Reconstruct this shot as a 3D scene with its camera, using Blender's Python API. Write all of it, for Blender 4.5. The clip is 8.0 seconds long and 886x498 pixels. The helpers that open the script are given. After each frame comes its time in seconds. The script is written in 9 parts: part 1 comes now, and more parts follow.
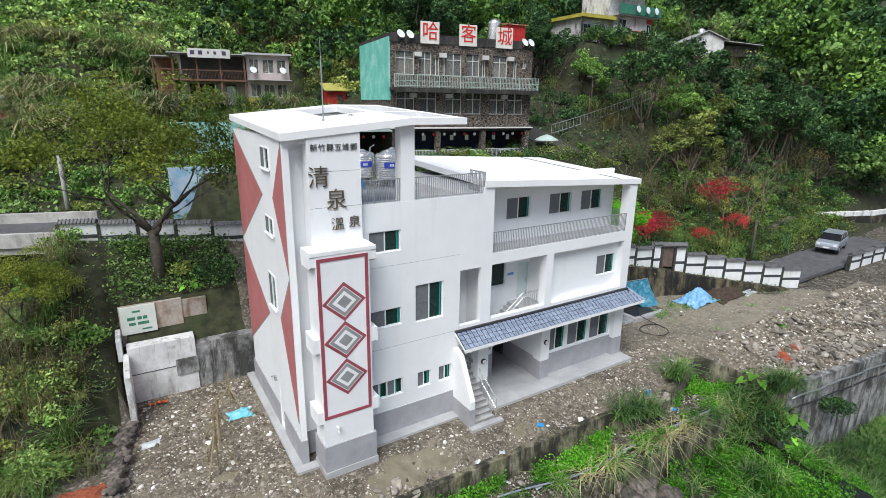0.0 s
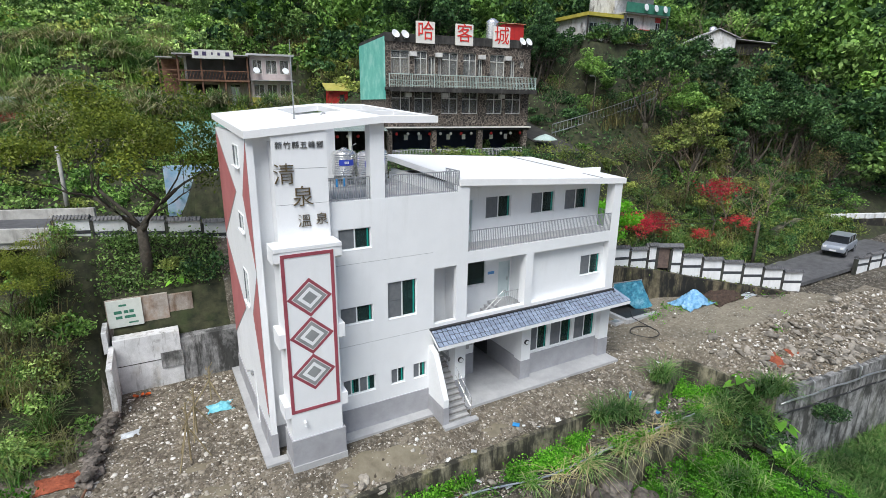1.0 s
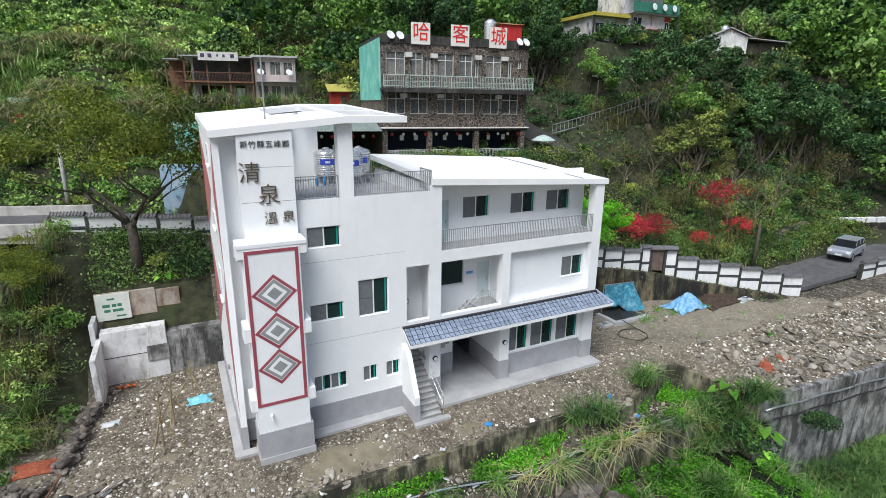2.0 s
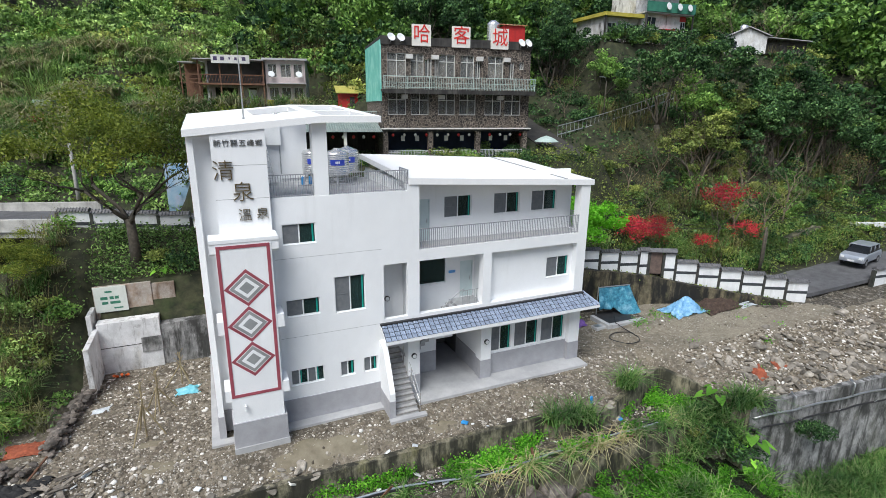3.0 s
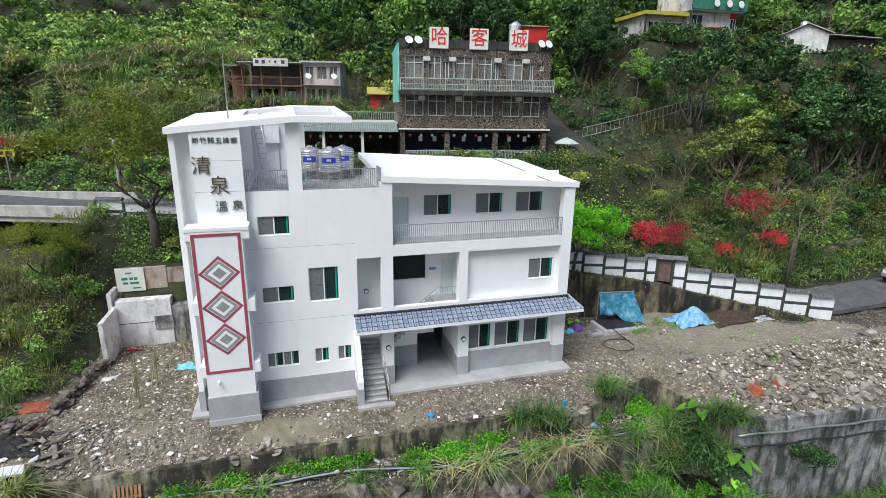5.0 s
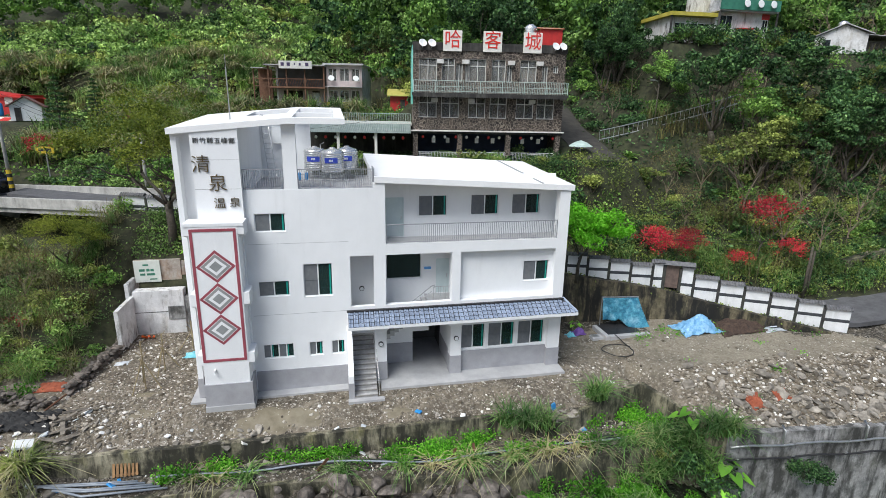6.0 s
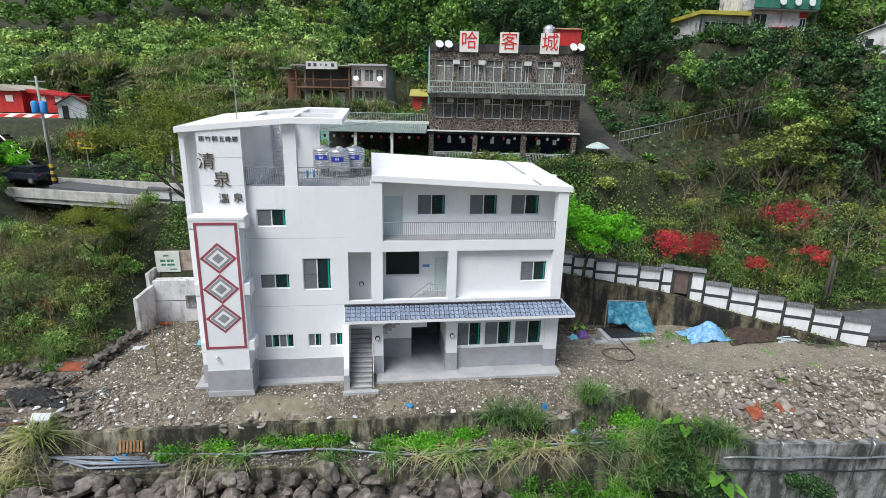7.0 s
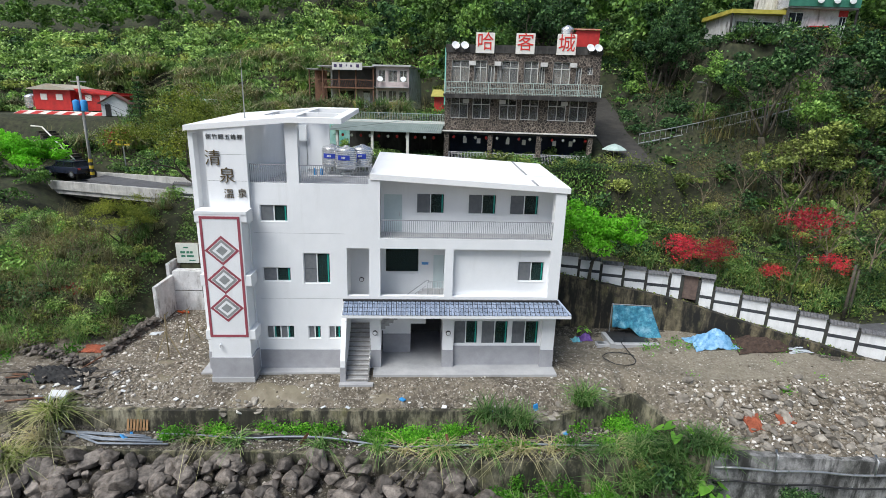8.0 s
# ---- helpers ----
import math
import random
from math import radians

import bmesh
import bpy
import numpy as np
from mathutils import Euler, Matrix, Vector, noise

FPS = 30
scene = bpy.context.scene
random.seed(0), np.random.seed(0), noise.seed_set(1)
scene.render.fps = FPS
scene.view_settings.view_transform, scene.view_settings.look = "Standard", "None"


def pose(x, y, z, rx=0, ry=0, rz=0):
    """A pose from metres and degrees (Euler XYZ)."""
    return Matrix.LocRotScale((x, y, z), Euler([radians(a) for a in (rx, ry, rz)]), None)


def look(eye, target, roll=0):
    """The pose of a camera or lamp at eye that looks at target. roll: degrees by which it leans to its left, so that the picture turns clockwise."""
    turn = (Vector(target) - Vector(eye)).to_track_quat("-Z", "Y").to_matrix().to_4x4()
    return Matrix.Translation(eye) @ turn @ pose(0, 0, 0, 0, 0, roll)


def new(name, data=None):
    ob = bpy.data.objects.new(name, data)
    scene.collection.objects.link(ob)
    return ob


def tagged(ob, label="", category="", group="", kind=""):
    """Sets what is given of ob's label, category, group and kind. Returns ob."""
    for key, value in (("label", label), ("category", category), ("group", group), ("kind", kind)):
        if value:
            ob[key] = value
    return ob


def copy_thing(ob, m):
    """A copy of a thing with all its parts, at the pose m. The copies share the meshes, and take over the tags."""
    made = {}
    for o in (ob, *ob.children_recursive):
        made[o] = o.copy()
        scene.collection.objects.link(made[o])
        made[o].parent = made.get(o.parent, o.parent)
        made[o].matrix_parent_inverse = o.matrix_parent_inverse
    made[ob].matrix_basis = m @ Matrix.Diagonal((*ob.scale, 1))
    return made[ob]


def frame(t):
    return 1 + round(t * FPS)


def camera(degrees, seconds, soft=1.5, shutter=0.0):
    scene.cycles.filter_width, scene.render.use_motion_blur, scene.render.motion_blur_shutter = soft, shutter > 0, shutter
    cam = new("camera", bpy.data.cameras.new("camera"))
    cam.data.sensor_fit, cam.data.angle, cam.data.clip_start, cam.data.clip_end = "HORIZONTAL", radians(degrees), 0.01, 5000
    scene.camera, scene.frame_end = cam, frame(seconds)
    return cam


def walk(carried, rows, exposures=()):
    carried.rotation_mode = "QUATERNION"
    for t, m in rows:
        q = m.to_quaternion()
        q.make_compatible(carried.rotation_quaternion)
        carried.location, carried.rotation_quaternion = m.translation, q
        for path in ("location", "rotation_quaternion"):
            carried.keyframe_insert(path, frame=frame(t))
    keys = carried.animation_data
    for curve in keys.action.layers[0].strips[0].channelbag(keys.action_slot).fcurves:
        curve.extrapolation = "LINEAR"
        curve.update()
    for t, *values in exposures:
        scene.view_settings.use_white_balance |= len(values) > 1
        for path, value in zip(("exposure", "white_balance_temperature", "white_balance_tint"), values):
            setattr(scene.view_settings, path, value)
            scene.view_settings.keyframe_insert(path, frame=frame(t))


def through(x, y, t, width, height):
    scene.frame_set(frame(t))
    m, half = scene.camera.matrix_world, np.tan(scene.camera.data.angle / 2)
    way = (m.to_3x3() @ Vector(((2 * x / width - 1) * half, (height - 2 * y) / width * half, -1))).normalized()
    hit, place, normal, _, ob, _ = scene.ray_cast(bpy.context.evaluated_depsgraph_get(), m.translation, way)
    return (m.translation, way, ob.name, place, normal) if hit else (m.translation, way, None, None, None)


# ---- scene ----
import collections

cam = camera(81.4, 8.0, soft=0.6)
METRES, EYE, TILT, LEAN, TURN = 19.0, 15.55, 0.0, 0.0, -32.1
PATH = [
    (0, (0.148, 0.229, 14.854), (1.172, 1.859, 14.313), 0.8),
    (0.5, (1.001, -0.356, 14.795), (1.994, 1.294, 14.255), 0.8),
    (1, (1.927, -0.951, 14.788), (2.885, 0.72, 14.248), 0.7),
    (1.5, (2.875, -1.565, 14.793), (3.799, 0.125, 14.253), 0.7),
    (3, (5.931, -3.527, 14.731), (6.72, -1.768, 14.199), 0.6),
    (3.5, (6.925, -4.124, 14.743), (7.661, -2.342, 14.21), 0.7),
    (4, (7.972, -4.74, 14.785), (8.647, -2.934, 14.251), 0.8),
    (4.5, (9.009, -5.303, 14.789), (9.622, -3.476, 14.255), 0.8),
    (6, (12.191, -6.872, 14.926), (12.604, -4.988, 14.395), 1.1),
    (6.5, (13.243, -7.334, 15.001), (13.584, -5.437, 14.467), 1.3),
    (7, (14.339, -7.749, 15.06), (14.606, -5.841, 14.524), 1.4),
    (7.5, (15.454, -8.111, 15.106), (15.645, -6.194, 14.569), 1.5),
    (8, (16.557, -8.445, 15.145), (16.678, -6.523, 14.606), 1.7),
]
walk(cam, [(t, look(eye, target, roll)) for t, eye, target, roll in PATH])

# ---- world and light ----
world = bpy.data.worlds.new("world")
scene.world = world
world.use_nodes = True
wn, wl = world.node_tree.nodes, world.node_tree.links
sky = wn.new("ShaderNodeTexSky")
sky.sky_type, sky.sun_disc = "NISHITA", False
sky.sun_elevation, sky.sun_rotation = radians(55), radians(240)
sky.air_density, sky.dust_density, sky.ozone_density = 1.0, 3.0, 1.0
wl.new(sky.outputs[0], wn["Background"].inputs[0])
wn["Background"].inputs[1].default_value = 0.085
sun = new("sun", bpy.data.lights.new("sun", "SUN"))
sun.data.energy, sun.data.angle, sun.data.color = 2.45, radians(35), (0.945, 0.985, 1.0)
sun.matrix_world = look((-34, -36, 71), (0, 0, 0))
scene.view_settings.exposure = 0.55


# ---- materials ----
def ramp(nt, fac, stops):
    n = nt.nodes.new("ShaderNodeValToRGB")
    while len(n.color_ramp.elements) < len(stops):
        n.color_ramp.elements.new(0.5)
    for e, (p, c) in zip(n.color_ramp.elements, stops):
        e.position, e.color = p, (*c, 1)
    nt.links.new(fac, n.inputs[0])
    return n.outputs[0]


def noise_node(nt, scale, detail=6, rough=0.6, stretch=(1, 1, 1), space="Object"):
    tc, mp, n = (nt.nodes.new("ShaderNode" + k) for k in ("TexCoord", "Mapping", "TexNoise"))
    mp.inputs["Scale"].default_value = stretch
    n.inputs["Scale"].default_value, n.inputs["Detail"].default_value, n.inputs["Roughness"].default_value = scale, detail, rough
    if space == "World":
        geo = nt.nodes.new("ShaderNodeNewGeometry")
        nt.links.new(geo.outputs["Position"], mp.inputs[0])
    else:
        nt.links.new(tc.outputs[space], mp.inputs[0])
    nt.links.new(mp.outputs[0], n.inputs["Vector"])
    return n.outputs["Fac"]


def mix(nt, a, b, fac, mode="MIX"):
    m = nt.nodes.new("ShaderNodeMix")
    m.data_type, m.blend_type = "RGBA", mode
    for value, socket in ((fac, m.inputs[0]), (a, m.inputs[6]), (b, m.inputs[7])):
        if isinstance(value, (int, float)):
            socket.default_value = value
        elif isinstance(value, tuple):
            socket.default_value = (*value, 1)
        else:
            nt.links.new(value, socket)
    return m.outputs[2]


def random_value(nt, island=False):
    n = nt.nodes.new("ShaderNodeNewGeometry" if island else "ShaderNodeObjectInfo")
    return n.outputs["Random Per Island" if island else "Random"]


def material(name, dark, light, scale=3.0, rough=0.8, bump=0.2, fine=40.0, metal=0.0, stain=None, stain_scale=0.6, stain_amount=0.5, streak=False,
             vary=0.0, island=False, space="World", bump_scale=None, stain_cut=0.5):
    """A surface with grain at two scales, optional stains or streaks, and a shift of tone from piece to piece."""
    m = bpy.data.materials.new(name)
    m.use_nodes = True
    nt = m.node_tree
    p = nt.nodes["Principled BSDF"]
    col = ramp(nt, noise_node(nt, scale, 8, 0.65, space=space), [(0.36, dark), (0.64, light)])
    grain = noise_node(nt, fine, 4, 0.7, space=space)
    col = mix(nt, col, ramp(nt, grain, [(0.25, (0.78, 0.78, 0.78)), (0.75, (1.12, 1.12, 1.12))]), 0.55, "MULTIPLY")
    if stain:
        f = ramp(nt, noise_node(nt, stain_scale, 7, 0.7, (1, 1, 0.12) if streak else (1, 1, 1), space), [(stain_cut, (0, 0, 0)), (stain_cut + 0.22, (stain_amount,) * 3)])
        col = mix(nt, col, stain, f)
    if vary:
        v = ramp(nt, random_value(nt, island), [(0.0, (1 - vary,) * 3), (1.0, (1 + vary,) * 3)])
        col = mix(nt, col, v, 1.0, "MULTIPLY")
    nt.links.new(col, p.inputs["Base Color"])
    p.inputs["Roughness"].default_value, p.inputs["Metallic"].default_value = rough, metal
    if bump:
        b = nt.nodes.new("ShaderNodeBump")
        b.inputs["Strength"].default_value, b.inputs["Distance"].default_value = bump, 0.03
        nt.links.new(noise_node(nt, bump_scale or fine, 6, 0.7, space=space), b.inputs["Height"])
        nt.links.new(b.outputs[0], p.inputs["Normal"])
    return m


def leaf_material(name, colours, through=0.2, rough=0.55):
    """Leaves: a different green from leaf to leaf and from plant to plant, lit partly from behind."""
    m = bpy.data.materials.new(name)
    m.use_nodes = True
    nt = m.node_tree
    p = nt.nodes["Principled BSDF"]
    n = len(colours) - 1
    col = ramp(nt, random_value(nt, True), [(i / n, c) for i, c in enumerate(colours)])
    col = mix(nt, col, ramp(nt, random_value(nt), [(0, (0.55, 0.66, 0.60)), (1, (1.2, 1.25, 1.2))]), 1.0, "MULTIPLY")
    col = mix(nt, col, ramp(nt, noise_node(nt, 0.35, 3, 0.5, space="World"), [(0.34, (0.48, 0.58, 0.60)), (0.66, (1.5, 1.5, 1.4))]), 1.0, "MULTIPLY")
    nt.links.new(col, p.inputs["Base Color"])
    p.inputs["Roughness"].default_value = rough
    p.inputs["Specular IOR Level"].default_value = 0.2
    t = nt.nodes.new("ShaderNodeBsdfTranslucent")
    nt.links.new(col, t.inputs[0])
    s = nt.nodes.new("ShaderNodeMixShader")
    s.inputs[0].default_value = through
    nt.links.new(p.outputs[0], s.inputs[1])
    nt.links.new(t.outputs[0], s.inputs[2])
    nt.links.new(s.outputs[0], nt.nodes["Material Output"].inputs[0])
    return m


def glass_material(name, tint, rough=0.03):
    m = bpy.data.materials.new(name)
    m.use_nodes = True
    p = m.node_tree.nodes["Principled BSDF"]
    p.inputs["Base Color"].default_value = (*tint, 1)
    p.inputs["Roughness"].default_value = rough
    p.inputs["Transmission Weight"].default_value = 0.85
    p.inputs["IOR"].default_value = 1.3
    return m


WHITE = material("white_render", (0.80, 0.81, 0.82), (0.86, 0.87, 0.88), 0.5, 0.75, 0.08, 60, stain=(0.55, 0.55, 0.53), stain_scale=1.1, stain_amount=0.32, streak=True, stain_cut=0.56)
ROOFWHITE = material("roof_coating", (0.84, 0.84, 0.84), (0.90, 0.90, 0.90), 0.4, 0.6, 0.05, 30, stain=(0.62, 0.61, 0.58), stain_scale=0.5, stain_amount=0.18, stain_cut=0.6)
PLINTH = material("grey_plinth", (0.33, 0.33, 0.35), (0.40, 0.40, 0.42), 1.2, 0.8, 0.1, 60, stain=(0.25, 0.25, 0.25), stain_scale=0.8, stain_amount=0.35)
SLAB = material("smooth_cement", (0.36, 0.36, 0.37), (0.47, 0.47, 0.47), 0.9, 0.7, 0.08, 50, stain=(0.26, 0.26, 0.26), stain_scale=0.5, stain_amount=0.5)
TERRACE = material("terrace_cement", (0.30, 0.30, 0.31), (0.50, 0.50, 0.51), 0.8, 0.6, 0.08, 50, stain=(0.72, 0.72, 0.72), stain_scale=0.6, stain_amount=0.5)
MAROON = material("maroon_paint", (0.27, 0.055, 0.075), (0.36, 0.08, 0.105), 1.5, 0.6, 0.05, 50)
ROSE = material("rose_paint", (0.44, 0.14, 0.14), (0.52, 0.18, 0.18), 0.7, 0.65, 0.05, 50)
GREYPAINT = material("grey_paint", (0.24, 0.25, 0.25), (0.32, 0.33, 0.33), 1.5, 0.6, 0.05, 50)
ALU = material("white_aluminium", (0.75, 0.77, 0.77), (0.82, 0.83, 0.83), 2, 0.4, 0.0, 60)
STEEL = material("galvanised_steel", (0.42, 0.43, 0.44), (0.58, 0.59, 0.6), 3, 0.35, 0.05, 60, metal=0.8)
RAILGREY = material("grey_rail_paint", (0.26, 0.27, 0.29), (0.34, 0.35, 0.37), 3, 0.5, 0.0, 60)
MIRRORSTEEL = material("polished_steel", (0.74, 0.74, 0.73), (0.86, 0.86, 0.85), 2, 0.22, 0.0, 60, metal=0.75)
GLASS = glass_material("green_glass", (0.10, 0.20, 0.19))
# teal of the reflection in the clear panes, put on as colour
TEALGLINT = material("teal_reflection_tint", (0.0, 0.26, 0.21), (0.01, 0.36, 0.29), 2, 0.3, 0)
DARKGLASS = glass_material("dark_glass", (0.10, 0.13, 0.14))
OLDGLASS = glass_material("old_glass", (0.55, 0.56, 0.55))
SCREEN = material("insect_screen", (0.13, 0.14, 0.15), (0.17, 0.18, 0.19), 5, 0.8, 0.0, 60)
TILE = material("glazed_blue_grey_tile", (0.20, 0.25, 0.34), (0.33, 0.385, 0.49), 6, 0.28, 0.04, 30, vary=0.16)
DOORMINT = material("pale_mint_door", (0.56, 0.66, 0.66), (0.64, 0.73, 0.73), 1.5, 0.5, 0.0, 60)
BRONZE = material("bronze_letter", (0.12, 0.09, 0.045), (0.22, 0.165, 0.085), 5, 0.35, 0.05, 40, metal=0.6)
INKDARK = material("dark_letter", (0.05, 0.05, 0.05), (0.09, 0.09, 0.085), 4, 0.45, 0.0, 40)
BLACK = material("black_rubber", (0.015, 0.015, 0.017), (0.03, 0.03, 0.032), 4, 0.6, 0.1, 40)
# dark grey that holds the shade of deep rooms in its colour
ROOMSHADE = material("interior_shade_grey", (0.07, 0.07, 0.07), (0.11, 0.11, 0.11), 1, 0.9, 0.0, 40)


def earth_material(name, dark, light, wet, cover=0.62):
    """Trodden earth set with stones of two sizes, damp in patches."""
    m = bpy.data.materials.new(name)
    m.use_nodes = True
    nt = m.node_tree
    p = nt.nodes["Principled BSDF"]
    col = ramp(nt, noise_node(nt, 2.4, 8, 0.7, space="World"), [(0.34, dark), (0.66, light)])
    col = mix(nt, col, wet, ramp(nt, noise_node(nt, 0.42, 7, 0.65, space="World"), [(0.47, (0, 0, 0)), (0.62, (0.85, 0.85, 0.85))]))
    geo = nt.nodes.new("ShaderNodeNewGeometry")
    height = None
    for scale, at in ((4.5, 0.50), (10.0, 0.46)):
        cell, edge = nt.nodes.new("ShaderNodeTexVoronoi"), nt.nodes.new("ShaderNodeTexVoronoi")
        edge.feature = "DISTANCE_TO_EDGE"
        for v in (cell, edge):
            v.inputs["Scale"].default_value = scale
            nt.links.new(geo.outputs["Position"], v.inputs["Vector"])
        tone = ramp(nt, cell.outputs["Color"], [(0.15, (0.05, 0.042, 0.032)), (0.45, (0.17, 0.145, 0.112)), (0.7, (0.33, 0.295, 0.245)), (0.92, (0.66, 0.63, 0.57))])
        body = ramp(nt, edge.outputs["Distance"], [(0.03, (0, 0, 0)), (0.12, (1, 1, 1))])
        some = ramp(nt, noise_node(nt, scale * 0.55, 3, 0.6, space="World"), [(at, (0, 0, 0)), (at + 0.06, (cover, cover, cover))])
        f = mix(nt, (0, 0, 0), body, some)
        col = mix(nt, col, tone, f)
        height = f if height is None else mix(nt, height, f, 0.5, "ADD")
    nt.links.new(col, p.inputs["Base Color"])
    p.inputs["Roughness"].default_value = 0.9
    b = nt.nodes.new("ShaderNodeBump")
    b.inputs["Strength"].default_value, b.inputs["Distance"].default_value = 0.7, 0.05
    nt.links.new(height, b.inputs["Height"])
    nt.links.new(b.outputs[0], p.inputs["Normal"])
    return m


def streaked_material(name, dark, light, streak, moss, amount=0.85, at=0.5):
    """Old poured concrete: cloudy ground tone, narrow and broad runs of dark water marks, and moss in patches."""
    m = bpy.data.materials.new(name)
    m.use_nodes = True
    nt = m.node_tree
    p = nt.nodes["Principled BSDF"]
    col = ramp(nt, noise_node(nt, 1.3, 8, 0.7, space="World"), [(0.36, dark), (0.64, light)])
    col = mix(nt, col, moss, ramp(nt, noise_node(nt, 0.9, 6, 0.65, (1, 1, 0.6), "World"), [(0.52, (0, 0, 0)), (0.68, (0.7, 0.7, 0.7))]))
    for scale, cut_, top, tall in ((0.8, at, amount, 0.5), (1.9, at + 0.02, amount, 0.16), (5.0, at + 0.08, amount * 0.6, 0.12)):
        col = mix(nt, col, streak, ramp(nt, noise_node(nt, scale, 7, 0.68, (1, 1, tall), "World"), [(cut_, (0, 0, 0)), (cut_ + 0.12, (top, top, top))]))
    grain = noise_node(nt, 30, 4, 0.7, space="World")
    col = mix(nt, col, ramp(nt, grain, [(0.25, (0.68, 0.68, 0.68)), (0.75, (1.2, 1.2, 1.2))]), 0.7, "MULTIPLY")
    nt.links.new(col, p.inputs["Base Color"])
    p.inputs["Roughness"].default_value = 0.9
    b = nt.nodes.new("ShaderNodeBump")
    b.inputs["Strength"].default_value, b.inputs["Distance"].default_value = 0.5, 0.03
    nt.links.new(noise_node(nt, 14, 6, 0.7, space="World"), b.inputs["Height"])
    nt.links.new(b.outputs[0], p.inputs["Normal"])
    return m


EARTH = earth_material("stony_earth", (0.085, 0.070, 0.050), (0.235, 0.200, 0.150), (0.050, 0.041, 0.028), 0.5)
CONCRETE = streaked_material("old_concrete", (0.16, 0.16, 0.16), (0.40, 0.395, 0.385), (0.035, 0.035, 0.032), (0.09, 0.09, 0.07), 0.9, 0.475)
MOSSY = streaked_material("mossy_concrete", (0.12, 0.11, 0.08), (0.32, 0.29, 0.20), (0.022, 0.023, 0.014), (0.11, 0.12, 0.03), 0.9, 0.46)
BLOCKWHITE = streaked_material("lime_washed_concrete", (0.56, 0.56, 0.56), (0.76, 0.76, 0.76), (0.10, 0.09, 0.075), (0.42, 0.38, 0.32), 0.85, 0.545)


def dry_track(m):
    """Paler, drier soil where the track crosses the east yard."""
    nt = m.node_tree
    p = nt.nodes["Principled BSDF"]
    col = p.inputs["Base Color"].links[0].from_socket
    geo, sep, rng_ = nt.nodes.new("ShaderNodeNewGeometry"), nt.nodes.new("ShaderNodeSeparateXYZ"), nt.nodes.new("ShaderNodeMapRange")
    nt.links.new(geo.outputs["Position"], sep.inputs[0])
    nt.links.new(sep.outputs["X"], rng_.inputs["Value"])
    rng_.inputs["From Min"].default_value, rng_.inputs["From Max"].default_value = 26.0, 36.0
    patch = ramp(nt, noise_node(nt, 0.7, 6, space="World"), [(0.3, (0.2, 0.2, 0.2)), (0.65, (1, 1, 1))])
    deep = nt.nodes.new("ShaderNodeMapRange")
    nt.links.new(sep.outputs["Y"], deep.inputs["Value"])
    deep.inputs["From Min"].default_value, deep.inputs["From Max"].default_value = 14.8, 17.0
    f = mix(nt, (0, 0, 0), mix(nt, (0, 0, 0), patch, rng_.outputs[0]), deep.outputs[0])
    pale = ramp(nt, noise_node(nt, 7, 8, 0.8, space="World"), [(0.32, (0.15, 0.13, 0.09)), (0.52, (0.27, 0.24, 0.18)), (0.68, (0.42, 0.39, 0.32))])
    nt.links.new(mix(nt, col, pale, f), p.inputs["Base Color"])


dry_track(EARTH)
ASPHALT = material("asphalt", (0.075, 0.075, 0.08), (0.12, 0.12, 0.125), 1.5, 0.85, 0.2, 60, stain=(0.05, 0.05, 0.05), stain_scale=0.4, stain_amount=0.5)


# ---- building blocks ----
def box(bm, x0, x1, y0, y1, z0, z1):
    v = [bm.verts.new(p) for p in ((x0, y0, z0), (x1, y0, z0), (x1, y1, z0), (x0, y1, z0), (x0, y0, z1), (x1, y0, z1), (x1, y1, z1), (x0, y1, z1))]
    for f in ((3, 2, 1, 0), (4, 5, 6, 7), (0, 1, 5, 4), (1, 2, 6, 5), (2, 3, 7, 6), (3, 0, 4, 7)):
        bm.faces.new([v[i] for i in f])
    return v


def prism(bm, outline, a, b):
    """A solid between two places of one outline: a(p) and b(p) give the two corners for each point of it."""
    lo, hi = [bm.verts.new(a(p)) for p in outline], [bm.verts.new(b(p)) for p in outline]
    bm.faces.new(lo[::-1]), bm.faces.new(hi)
    for i in range(len(outline)):
        j = (i + 1) % len(outline)
        bm.faces.new((lo[i], lo[j], hi[j], hi[i]))


def tube(bm, pts, r, sides=8):
    """A round bar along points."""
    rings = []
    pts = [Vector(p) for p in pts]
    for i, p in enumerate(pts):
        d = (pts[min(i + 1, len(pts) - 1)] - pts[max(i - 1, 0)]).normalized()
        a = d.orthogonal().normalized()
        b = d.cross(a)
        rad = r[i] if isinstance(r, (list, tuple)) else r
        rings.append([bm.verts.new(p + rad * (math.cos(t) * a + math.sin(t) * b)) for t in (2 * math.pi * k / sides for k in range(sides))])
    for q, s in zip(rings, rings[1:]):
        for k in range(sides):
            bm.faces.new((q[k], q[(k + 1) % sides], s[(k + 1) % sides], s[k]))
    bm.faces.new(rings[0][::-1]), bm.faces.new(rings[-1])


def lathe(bm, cx, cy, profile, sides=24):
    """A turned body from (radius, height) pairs."""
    rings = [[bm.verts.new((cx + r * math.cos(2 * math.pi * k / sides), cy + r * math.sin(2 * math.pi * k / sides), z)) for k in range(sides)] for r, z in profile]
    for q, s in zip(rings, rings[1:]):
        for k in range(sides):
            bm.faces.new((q[k], q[(k + 1) % sides], s[(k + 1) % sides], s[k]))
    bm.faces.new(rings[0][::-1]), bm.faces.new(rings[-1])


